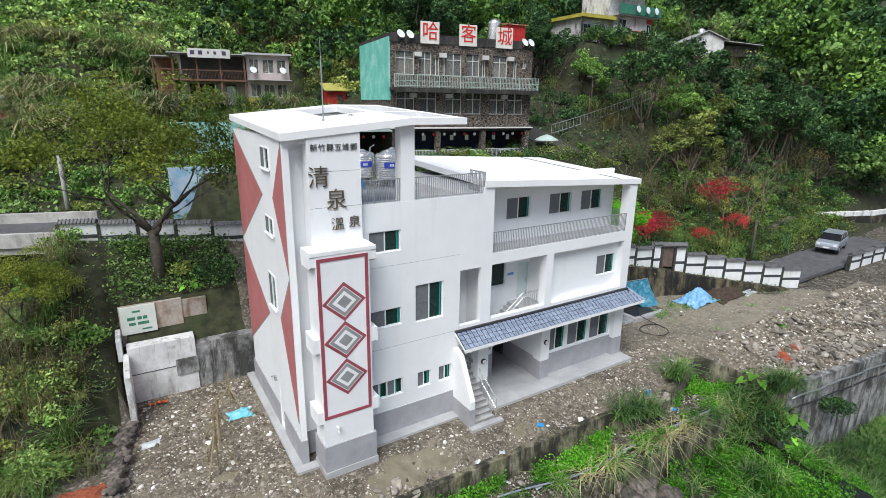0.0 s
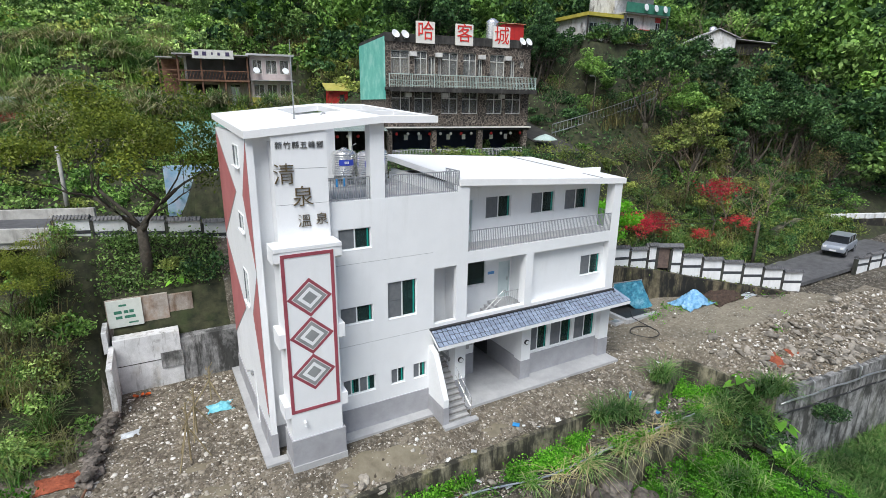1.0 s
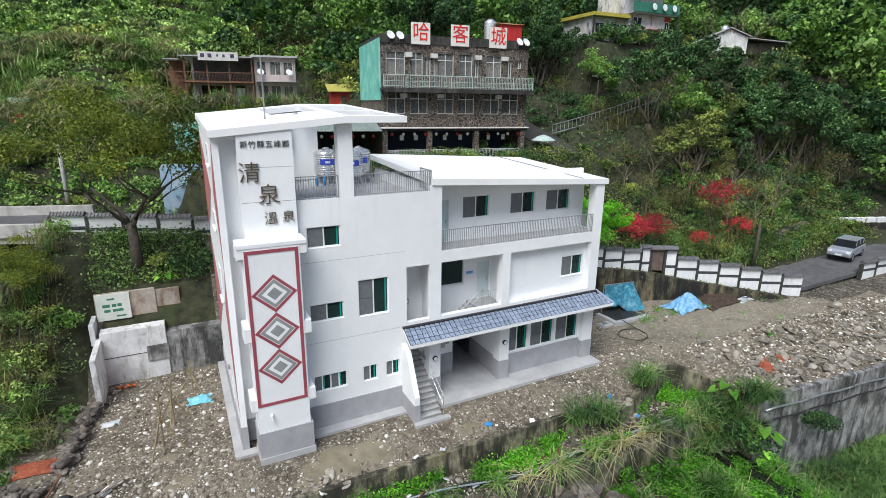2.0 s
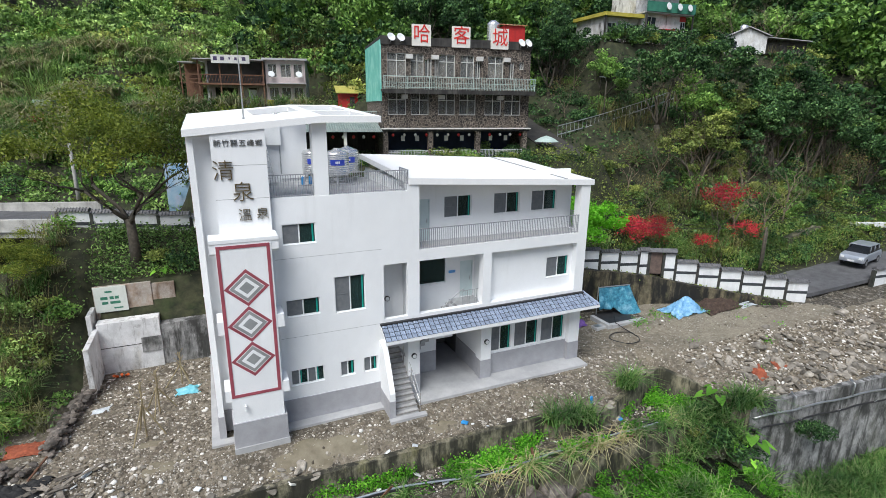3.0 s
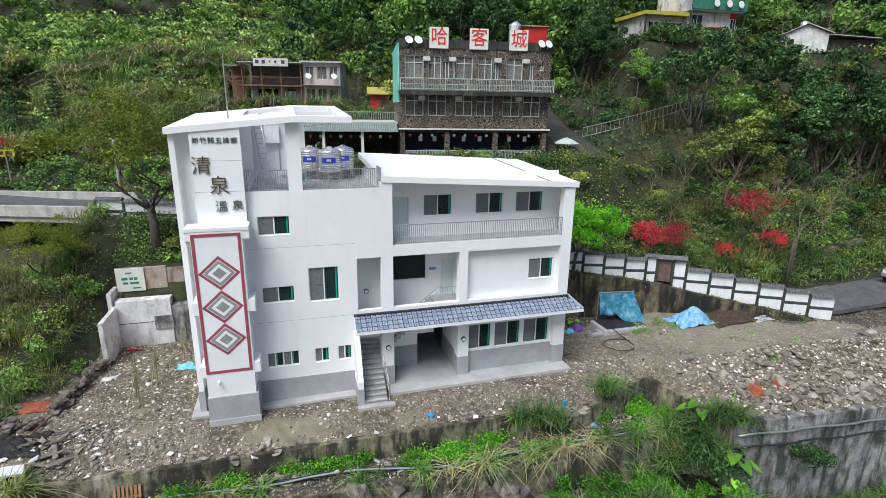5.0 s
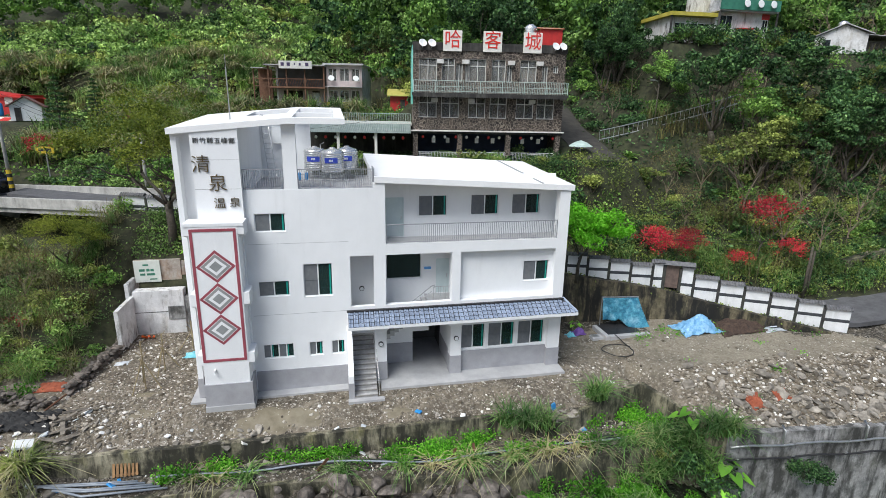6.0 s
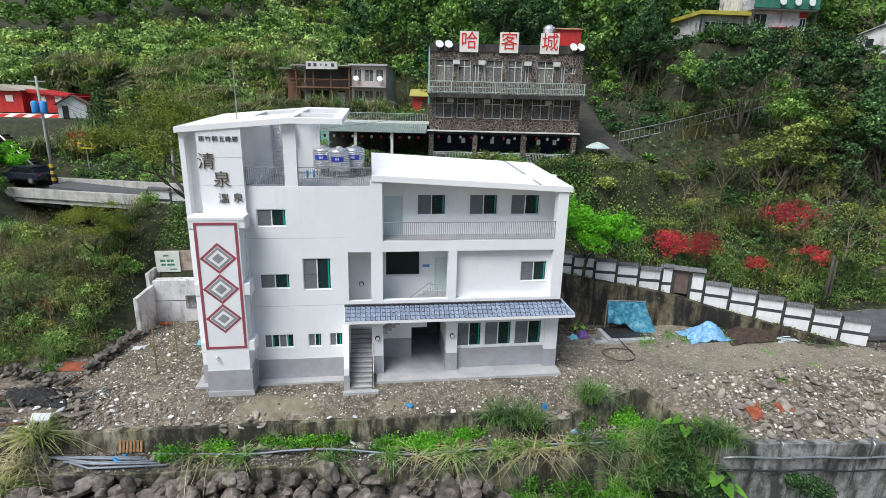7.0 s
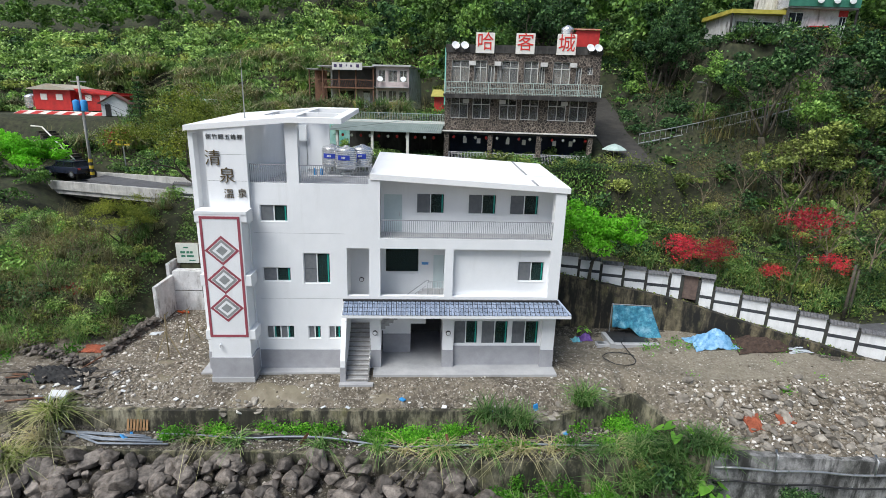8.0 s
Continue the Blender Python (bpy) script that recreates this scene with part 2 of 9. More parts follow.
def wall_grid(bm, u0, u1, z0, z1, holes, place):
    """A wall with openings through it. place(u, z, side) gives the corner on side 0 or 1."""
    us = sorted({u0, u1, *[h[0] for h in holes], *[h[1] for h in holes]})
    zs = sorted({z0, z1, *[h[2] for h in holes], *[h[3] for h in holes]})
    us, zs = [u for u in us if u0 <= u <= u1], [z for z in zs if z0 <= z <= z1]
    solid = lambda i, j: 0 <= i < len(us) - 1 and 0 <= j < len(zs) - 1 and not any(
        h[0] < (us[i] + us[i + 1]) / 2 < h[1] and h[2] < (zs[j] + zs[j + 1]) / 2 < h[3] for h in holes)
    made = {}

    def v(i, j, s):
        if (i, j, s) not in made:
            made[i, j, s] = bm.verts.new(place(us[i], zs[j], s))
        return made[i, j, s]
    for i in range(len(us) - 1):
        for j in range(len(zs) - 1):
            if not solid(i, j):
                continue
            a, b = (i, j), (i + 1, j)
            c, d = (i + 1, j + 1), (i, j + 1)
            bm.faces.new([v(*p, 0) for p in (a, b, c, d)])
            bm.faces.new([v(*p, 1) for p in (d, c, b, a)])
            for p, q, di, dj in ((a, b, 0, -1), (b, c, 1, 0), (c, d, 0, 1), (d, a, -1, 0)):
                if not solid(i + di, j + dj):
                    bm.faces.new((v(*p, 1), v(*q, 1), v(*q, 0), v(*p, 0)))


def along_x(y0, y1):
    return lambda u, z, s: (u, (y0, y1)[s], z)


def along_y(x0, x1):
    return lambda u, z, s: ((x1, x0)[s], u, z)


def mesh_of(name, bm, mat, smooth=False):
    bmesh.ops.recalc_face_normals(bm, faces=bm.faces)
    me = bpy.data.meshes.new(name)
    bm.to_mesh(me)
    bm.free()
    me.materials.append(mat)
    if smooth:
        me.polygons.foreach_set("use_smooth", [True] * len(me.polygons))
    return me


def thing(name, at, label, category, group="", kind=""):
    ob = new(name)
    ob.location = at
    ob.empty_display_size = 0.2
    return tagged(ob, label, category, group, kind)


def origin_of(ob):
    return Vector((0, 0, 0)) if ob is None else ob.location + origin_of(ob.parent)


def part(name, bm, mat, parent=None, label="", bevel=0.0, smooth=False):
    """One mesh object, given in world places, under a thing or under a part."""
    if parent is not None:
        bmesh.ops.translate(bm, verts=bm.verts, vec=-origin_of(parent))
    ob = new(name, mesh_of(name, bm, mat, smooth))
    ob.parent = parent
    if label:
        ob["label"] = label
    if bevel:
        b = ob.modifiers.new("bevel", "BEVEL")
        b.width, b.segments, b.limit_method = bevel, 2, "ANGLE"
    return ob


def boxes(name, mat, parent, *dims, label="", bevel=0.0):
    """Boxes of one kind, each a part of its own; the first is returned."""
    first = None
    for d in dims:
        bm = bmesh.new()
        box(bm, *d)
        ob = part(name, bm, mat, parent, label, bevel)
        first = first or ob
    return first


def structure(name, bm, mat, label, category, bevel=0.0, smooth=False, kind="structure"):
    return tagged(part(name, bm, mat, None, "", bevel, smooth), label, category, kind=kind)


def lettering(name, text, size, m, depth, mat, parent, bold=0.0):
    """Raised letters, standing at the pose m (given in the world)."""
    cu = bpy.data.curves.new(name, "FONT")
    cu.body, cu.size, cu.extrude, cu.offset, cu.align_x, cu.align_y = text, size, depth, bold, "CENTER", "CENTER"
    tmp = new(name, cu)
    bpy.context.view_layer.update()
    me = bpy.data.meshes.new_from_object(tmp.evaluated_get(bpy.context.evaluated_depsgraph_get()))
    bpy.data.objects.remove(tmp)
    me.transform(Matrix.Translation(-origin_of(parent)) @ m)
    me.materials.clear()
    me.materials.append(mat)
    ob = new(name, me)
    ob.parent = parent
    return ob


# ---- the lie of the land ----
def lerp_table(x, table):
    return float(np.interp(x, [p[0] for p in table], [p[1] for p in table]))


def ease(a, b, x):
    t = min(1.0, max(0.0, (x - a) / (b - a)))
    return t * t * (3 - 2 * t)


ROAD_EDGE = ((-60, 52), (-14, 41.5), (-3, 35.2), (35, 23.8), (36.6, 22.95), (45.3, 18.2), (60, 16.5), (200, 10))
ROAD_TOP = ((-60, 8.6), (-14, 7.4), (-3, 7.2), (4.4, 6.8), (20, 5.1), (35, 3.2), (45.3, 1.45), (54, 2.3), (70, 3.4), (200, 8))
BANK_TOP = ((-60, 21), (-4, 22), (-1.3, 25.2), (-0.95, 28.35), (5, 28.5), (12, 30), (20, 28.0), (30, 25.0), (35, 23.6), (36.6, 22.7), (45.3, 17.9), (60, 12))
FRONT = ((-60, 15), (-2, 15.8), (20, 15.4), (23, 14.6), (28.9, 16.4), (30.3, 12.7), (31.2, 12.0), (50, 10.3), (200, 0))
LEDGE = ((-60, 14.2), (-2, 14.6), (4, 14.2), (10, 14.0), (16, 13.2), (20, 13.1), (25.5, 13.1), (29, 13.4), (30.3, 12.6), (31.2, 12.1), (50, 10.4), (200, 0.1))


def yard_z(x, y):
    z = 0.75 * ease(26, 38, x) + 0.6 * ease(38, 52, x) + 0.5 * ease(-1, -9, x)
    edge = lerp_table(x, FRONT)
    drop = 0.65 if x < 29 else 1.35
    return z - drop * ease(edge + (2.2 if x < 29 else 4.8), edge + 0.2, y)


LANE_X = ((30, 35.6), (36.5, 35.6), (40, 36.0), (44, 36.4), (50, 37.6), (58, 38.6))
LANE_Z = ((30, 9.2), (33.5, 10.2), (36.5, 11.1), (40, 12.0), (44, 12.9), (50, 14.6), (58, 16.8))


def lane_off(x, y):
    """How far a place lies from the middle of the lane; far away past its ends."""
    return abs(x - lerp_table(y, LANE_X)) if 31.5 < y < 58 else 99.0


def land(x, y):
    edge, road = lerp_table(x, ROAD_EDGE), lerp_table(x, ROAD_TOP)
    front, ledge, bank = lerp_table(x, FRONT), lerp_table(x, LEDGE), lerp_table(x, BANK_TOP)
    rough = noise.fractal(Vector((x * 0.5, y * 0.5, 0)), 1.0, 2.0, 4)
    if y < ledge:
        bed = -3.6 + 1.1 * ease(21, 19, x) - 0.22 * ease(21, 19, x) * min(8.0, max(0.0, 13.6 - y)) - 0.5 * ease(26, 29, x) * ease(32, 30, x) - 3.0 * ease(30.4, 31.6, x) - 0.03 * (12 - y)
        return bed + 0.12 * rough
    if y < front:
        return -1.6 + 0.12 * rough
    z = yard_z(x, y) + (0.04 + 0.16 * ease(30, 32, x) * ease(front + 5, front + 3.5, y)) * rough
    if y > bank:
        if x < 12:
            up = (2.85 * ease(bank, bank + 0.15, y) + 1.9 * ease(29.4, 29.6, y) if x > -0.95 else 1.2 * ease(bank - 0.5, bank + 3.0, y)) * ease(7.5, 5.3, x)
            z += up + (road - z - up) * ease(max(bank, 29.6) if x > -0.95 else bank + 0.3, edge - 0.3, y)
        else:
            z += (road - 0.5 - z) * ease(bank, bank + 0.5, y)
    if y > edge + 0.6:
        z = road
    if -17.5 < x < -3.5 and y < edge + 5.5:
        z -= 3.4 * ease(-17.5, -14.5, x) * ease(-3.5, -5.5, x) * ease(edge - 8, edge - 3, y) * ease(edge + 5.5, edge + 4.2, y)
    d = y - edge - 4.2
    if d > 0:
        k = 0.42 + 0.28 * ease(12, 36, x)
        hill = road + k * min(d, 16) + 0.36 * min(max(d - 16, 0), 32) + 0.62 * max(0, d - 48)
        hill += 0.5 * rough * ease(0, 6, d) + 2.2 * noise.noise(Vector((x * 0.06, y * 0.06, 3))) * ease(4, 20, d)
        for x0, x1, y0, y1, level, soft in PADS:
            w = ease(x0 - soft, x0, x) * ease(x1 + soft, x1, x) * ease(y0 - soft, y0, y) * ease(y1 + soft, y1, y)
            hill += (level - hill) * w
        if lane_off(x, y) < 4.5:
            hill += (lerp_table(y, LANE_Z) - hill) * ease(4.4, 2.2, lane_off(x, y)) * ease(31.5, 33.5, y)
        z = hill
    return z


PADS = ((5, 33.5, 36, 48, 10.15, 1.6), (2, 19, 53, 63, 13.7, 2.5), (-42, -18, 56, 70, 12.6, 3), (49, 63, 46.5, 56, 22.4, 3), (63.5, 80, 42.5, 53, 21.3, 3))

xs = np.concatenate([[-1500, -600, -300, -160, -110, -80], np.arange(-60, -8, 2.0), np.arange(-8, 46, 0.35), np.arange(46, 80, 1.5), [84, 90, 100, 120, 160, 300, 600, 1500]])
ys = np.concatenate([[-1500, -600, -200, -80, -40, -20, -8], np.arange(0, 10, 1.0), np.arange(10, 18, 0.2), np.arange(18, 40, 0.4), np.arange(40, 110, 1.5), [115, 130, 160, 220, 400, 900, 1500]])
bm = bmesh.new()
rows = [[bm.verts.new((x, y, min(land(x, y), 90.0))) for x in xs] for y in ys]
for q, s in zip(rows, rows[1:]):
    for i in range(len(xs) - 1):
        bm.faces.new((q[i], q[i + 1], s[i + 1], s[i]))
ground = structure("ground", bm, EARTH, "stony brown earth yard rising to a wooded hillside", "ground", smooth=True)
# forest floor, coloured near black to hold the shade between the plants
FLOOR = material("shaded_forest_floor", (0.012, 0.015, 0.007), (0.05, 0.052, 0.024), 1.8, 0.95, 0.6, 8, stain=(0.03, 0.05, 0.012), stain_scale=0.5, stain_amount=0.8)
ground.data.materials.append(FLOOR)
ground.data.materials.append(earth_material("wet_dark_soil", (0.022, 0.019, 0.014), (0.085, 0.072, 0.050), (0.016, 0.014, 0.010), 0.45))
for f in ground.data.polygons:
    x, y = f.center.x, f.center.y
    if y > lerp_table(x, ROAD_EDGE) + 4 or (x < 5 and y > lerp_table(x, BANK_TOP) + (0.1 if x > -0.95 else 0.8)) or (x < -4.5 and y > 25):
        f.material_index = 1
    elif y < lerp_table(x, FRONT) + 0.25 + 0.3 * math.sin(x * 2.1) and x < 29:
        f.material_index = 2
    elif x > 12 and (y > lerp_table(x, BANK_TOP) + 0.2 or (x > 25.5 and y > lerp_table(x, BANK_TOP) - (2.0 if x < 33 else 0.6) + 0.5 * math.sin(x * 1.3))):
        f.material_index = 2

# ---- the white bathhouse ----
F, BACK = 19.1, 27.6
house = thing("bathhouse", (15.0, 23.0, 0.0), "three-storey white rendered bathhouse with grey plinth and rose triangles", "building")


def window(x0, x1, z0, z1, y, parent, panes=2, bars=False, first_screen=True, turn=None):
    """A white aluminium sliding window in an opening: frame, one clear pane and one screened pane to each pair, and a sill."""
    t = 0.045
    bm = bmesh.new()
    step = (x1 - x0) / panes
    wall_grid(bm, x0, x1, z0, z1, [(x0 + i * step + (t if i == 0 else 0.03), x0 + (i + 1) * step - (t if i == panes - 1 else 0.03), z0 + t, z1 - t) for i in range(panes)], along_x(y, y + 0.08))
    if turn:
        bmesh.ops.transform(bm, matrix=turn, verts=bm.verts)
    w = part("window", bm, ALU, parent)
    for i in range(panes):
        xa, xb = x0 + i * step + 0.03, x0 + (i + 1) * step - 0.03
        screened = (i % 2 == 0) == first_screen
        bm = bmesh.new()
        yy = y + (0.03 if screened else 0.05)
        box(bm, xa, xb, yy, yy + 0.008, z0 + t, z1 - t)
        if turn:
            bmesh.ops.transform(bm, matrix=turn, verts=bm.verts)
        pane = part("pane", bm, GLASS, w)
        pane.visible_shadow = False
        if not screened and panes > 1:
            # upright teal strip, a painted reflection at the edge of the pane
            bm = bmesh.new()
            edge_x = (xa + 0.02, xa + 0.075) if panes == 4 else (xb - 0.14, xb - 0.07)
            box(bm, *edge_x, yy - 0.016, yy - 0.004, z0 + t, z1 - t)
            if turn:
                bmesh.ops.transform(bm, matrix=turn, verts=bm.verts)
            part("inner_sash", bm, TEALGLINT, w, "teal strip painted as a reflection in the pane")
        if screened:
            bm = bmesh.new()
            box(bm, xa, xb, yy - 0.012, yy - 0.006, z0 + t, z1 - t)
            if bars:
                box(bm, xa, xb, yy - 0.03, yy - 0.013, (z0 + z1) / 2 - 0.015, (z0 + z1) / 2 + 0.015)
            if turn:
                bmesh.ops.transform(bm, matrix=turn, verts=bm.verts)
            part("screen", bm, SCREEN, w, "grey insect screen")
    bm = bmesh.new()
    box(bm, x0 - 0.02, x1 + 0.02, y - 0.075, y, z0 - 0.045, z0 - 0.003)
    if turn:
        bmesh.ops.transform(bm, matrix=turn, verts=bm.verts)
    part("sill", bm, WHITE, w)
    return w


def balusters(frame_, x, y, z0, z1, mat, step, n):
    """Upright bars of a railing, each a piece under its frame, all on one mesh."""
    x, y = x + step.x, y + step.y
    bm = bmesh.new()
    box(bm, x - 0.011, x + 0.011, y - 0.011, y + 0.011, z0, z1 - 0.02)
    first = part("baluster", bm, mat, frame_)
    for i in range(1, n - 1):
        ob = new("baluster", first.data)
        ob.parent = frame_
        ob.matrix_basis = Matrix.Translation(step * i) @ first.matrix_basis
    return frame_


def rail(name, x0, x1, y, z0, z1, parent, mat, gap=0.105):
    bm = bmesh.new()
    box(bm, x0, x1, y - 0.025, y + 0.025, z1 - 0.04, z1)
    box(bm, x0, x1, y - 0.015, y + 0.015, z0 + 0.05, z0 + 0.08)
    n = max(2, round((x1 - x0) / gap))
    for x in (x0 + 0.015, x1 - 0.015):
        box(bm, x - 0.015, x + 0.015, y - 0.015, y + 0.015, z0, z1 - 0.04)
    return balusters(part(name, bm, mat, parent), x0, y, z0, z1, mat, Vector(((x1 - x0) / n, 0, 0)), n)


def rail_deep(name, y0, y1, x, z0, z1, parent, mat, gap=0.105):
    bm = bmesh.new()
    box(bm, x - 0.025, x + 0.025, y0, y1, z1 - 0.04, z1)
    box(bm, x - 0.015, x + 0.015, y0, y1, z0 + 0.05, z0 + 0.08)
    n = max(2, round((y1 - y0) / gap))
    for y in (y0 + 0.015, y1 - 0.015):
        box(bm, x - 0.015, x + 0.015, y - 0.015, y + 0.015, z0, z1 - 0.04)
    return balusters(part(name, bm, mat, parent), x, y0, z0, z1, mat, Vector((0, (y1 - y0) / n, 0)), n)


LOW = [(8.36, 9.92, 1.96, 2.76), (10.70, 11.42, 1.96, 2.75), (11.86, 12.57, 1.96, 2.75)]
MID = [(8.36, 9.89, 5.43, 6.25), (10.59, 12.06, 5.32, 7.09)]
TOP = [(8.42, 9.88, 8.83, 9.75)]
# front wall of the taller half, with the openings of the stair
bm = bmesh.new()
wall_grid(bm, 7.9, 14.82, 0.1, 10.92, LOW + MID + TOP + [(12.97, 14.19, 4.6, 7.4), (12.95, 14.19, 0.1, 3.6)], along_x(F, F + 0.24))
part("front_wall", bm, WHITE, house)
# frame of the lower half: piers, floor beams, fascia
boxes("front_pier", WHITE, house, (18.42, 18.9, F, F + 0.5, 4.6, 7.4), (24.4, 25.03, F, F + 0.5, 4.6, 7.4))
boxes("front_beam", WHITE, house, (14.82, 25.03, F, F + 0.3, 7.4, 7.97), (14.82, 25.03, F, F + 0.3, 3.62, 4.6))
bm = bmesh.new()
wall_grid(bm, 18.9, 24.4, 4.6, 7.4, [(22.66, 24.2, 5.43, 6.62)], along_x(F + 0.37, F + 0.55))
part("recessed_wall", bm, WHITE, house)
for x0, x1 in ((14.19, 14.82), (18.42, 19.05), (24.3, 25.05)):
    boxes("pillar", WHITE, house, (x0 + 0.001, x1 - 0.001, F + (0.241 if x0 < 15 else 0.0), F + 0.6, 1.25, 3.62))
    boxes("pillar_base", PLINTH, house, (x0 - 0.02, x1 + 0.02, F - 0.02, F + 0.62, 0.15, 1.25))
for xa, xb, s in ((14.82, 15.35, 1), (18.42, 17.9, -1)):
    bm = bmesh.new()
    prism(bm, [(xa, 3.62), (xb, 3.62), (xa, 3.05)], lambda p: (p[0], F + 0.02, p[1]), lambda p: (p[0], F + 0.45, p[1]))
    part("arch_corner", bm, WHITE, house)
bm = bmesh.new()
wall_grid(bm, 19.05, 24.3, 0.15, 3.62, [(19.08, 20.52, 1.48, 2.98), (20.72, 22.33, 1.48, 2.98), (22.53, 24.17, 1.48, 2.98)], along_x(F + 0.3, F + 0.5))
part("room_wall", bm, WHITE, house)
boxes("dado", PLINTH, house, (19.05, 24.3, F + 0.26, F + 0.3, 0.15, 1.38))
for x0, x1 in ((19.08, 20.52), (20.72, 22.33), (22.53, 24.17)):
    window(x0, x1, 1.48, 2.98, F + 0.36, house, bars=True)
for h in LOW[:1]:
    window(*h, F + 0.07, house, panes=4)
for h in LOW[1:] + MID[:1] + TOP:
    window(*h, F + 0.07, house)
window(*MID[1], F + 0.07, house, bars=True)
window(22.66, 24.2, 5.43, 6.62, F + 0.43, house, bars=True)
# other walls
bm = bmesh.new()
SIDE = [(20.85, 22.2, 12.28, 13.15), (20.95, 22.2, 9.58, 10.32), (21.3, 22.42, 6.22, 7.76)]
wall_grid(bm, F + 0.55, BACK, 0.1, 13.6, SIDE + [(21.55, 22.2, 0.3, 2.3)], along_y(5.1, 5.34))
part("side_wall", bm, WHITE, house)
for y0, y1, z0, z1 in SIDE:
    m = Matrix.Translation((5.1, 0, 0)) @ Matrix.Rotation(radians(-90), 4, "Z")
    window(-y1, -y0, z0, z1, -0.045, house, turn=m)
boxes("side_door", ALU, house, (5.14, 5.2, 21.55, 22.2, 0.3, 2.3), label="white side door")
boxes("back_wall", WHITE, house, (5.1, 14.5, BACK - 0.24, BACK, 0.1, 10.5), (14.5, 25.0, BACK - 0.24, BACK, 0.1, 10.9))
boxes("end_wall", WHITE, house, (24.75, 25.03, 20.75, BACK - 0.24, 0.15, 10.6), (24.72, 25.03, F + 0.6, 20.75, 0.15, 7.95))
boxes("partition", WHITE, house, (14.5, 14.74, F + 0.3, BACK - 0.24, 3.7, 11.1))
# floors
boxes("floor_slab", SLAB, house, (14.75, 24.72, F + 0.3, BACK - 0.3, 7.75, 7.97), (14.75, 24.7, 20.9, BACK - 0.3, 4.3, 4.5), (5.96, 14.4, F + 0.75, BACK - 0.3, 10.28, 10.5), label="smooth grey cement floor slab")
boxes("terrace_floor", TERRACE, house, (8.02, 14.48, F + 0.25, BACK - 0.26, 10.44, 10.53), label="water-stained cement terrace floor")
# balcony
bm = bmesh.new()
wall_grid(bm, 14.75, 24.75, 7.97, 11.4, [(14.95, 15.98, 7.99, 10.18), (16.79, 18.4, 9.1, 10.27), (19.76, 21.4, 9.1, 10.27), (22.18, 23.88, 9.1, 10.27)], along_x(20.6, 20.8))
part("balcony_wall", bm, WHITE, house)
for x0, x1 in ((16.79, 18.4), (19.76, 21.4), (22.18, 23.88)):
    window(x0, x1, 9.1, 10.27, 20.66, house, bars=True)


def door(x0, x1, z0, z1, y, parent):
    bm = bmesh.new()
    box(bm, x0, x0 + 0.05, y - 0.02, y + 0.1, z0, z1), box(bm, x1 - 0.05, x1, y - 0.02, y + 0.1, z0, z1), box(bm, x0 + 0.05, x1 - 0.05, y - 0.02, y + 0.1, z1 - 0.05, z1)
    d = part("door", bm, DOORMINT, parent, "pale mint painted door")
    boxes("door_leaf", DOORMINT, d, (x0 + 0.053, x1 - 0.053, y + 0.02, y + 0.06, z0 + 0.01, z1 - 0.053), bevel=0.004)
    boxes("door_handle", STEEL, d, (x1 - 0.16, x1 - 0.12, y - 0.03, y + 0.02, z0 + 0.95, z0 + 1.15), bevel=0.006)
    return d


door(14.95, 15.98, 7.99, 10.18, 20.66, house)
rail("balcony_rail", 14.85, 24.4, F + 0.06, 7.98, 9.02, house, RAILGREY)
rail_deep("balcony_rail", F + 0.62, 20.55, 24.9, 7.98, 9.0, house, RAILGREY)
boxes("corner_pier", WHITE, house, (24.43, 25.03, F, F + 0.55, 7.97, 10.65))
# terrace rails, pier and the wall beside the low roof
rail("terrace_rail", 8.02, 9.9, F + 0.08, 10.93, 11.9, house, RAILGREY)
rail("terrace_rail", 10.58, 14.3, F + 0.08, 10.93, 11.9, house, RAILGREY)
rail_deep("terrace_rail", F + 0.1, F + 1.3, 14.28, 10.93, 11.9, house, RAILGREY)
boxes("roof_pier", WHITE, house, (9.93, 10.56, F + 0.01, F + 0.55, 10.92, 14.1))


def low_roof_z(x, y):
    return 11.52 - 0.052 * (x - 14.28) + 0.045 * (y - F)


bm = bmesh.new()
prism(bm, [(14.28, F - 0.08), (25.2, F - 0.08), (25.45, BACK + 0.2), (14.28, BACK + 0.2)], lambda p: (*p, low_roof_z(*p) - 0.3), lambda p: (*p, low_roof_z(*p)))
low_roof = part("low_roof", bm, ROOFWHITE, house, "bright white coated sloping roof slab")
boxes("fascia_end", WHITE, house, (14.2, 14.82, F - 0.004, F + 0.4, 10.92, 11.2))
bm = bmesh.new()
prism(bm, [(23.3, F), (23.42, F), (23.55, BACK), (23.43, BACK)], lambda p: (*p, low_roof_z(*p) + 0.004), lambda p: (*p, low_roof_z(*p) + 0.03))
part("roof_joint", bm, GREYPAINT, house, "grey sealing strip along the roof")


# the tall roof: rising from the side wall to the pier, then level, with two open bays
def top_z(x, y):
    return 13.78 + (14.31 - 13.78) * min(1.0, (x - 4.95) / 5.35) + 0.05 * (y - 18.55)


R0, R1, RF, RB = 5.0, 12.9, 18.74, 27.7
BAYS = [(7.9, 10.0, 22.6, 26.4), (10.45, 12.4, 19.3, 22.2), (10.45, 12.4, 22.6, 26.4)]
bm = bmesh.new()
us = sorted({R0, R1, 10.3, *[b[0] for b in BAYS], *[b[1] for b in BAYS]})
vs = sorted({RF, RB, *[b[2] for b in BAYS], *[b[3] for b in BAYS]})
solid = lambda i, j: 0 <= i < len(us) - 1 and 0 <= j < len(vs) - 1 and not any(b[0] < (us[i] + us[i + 1]) / 2 < b[1] and b[2] < (vs[j] + vs[j + 1]) / 2 < b[3] for b in BAYS)
made = {}


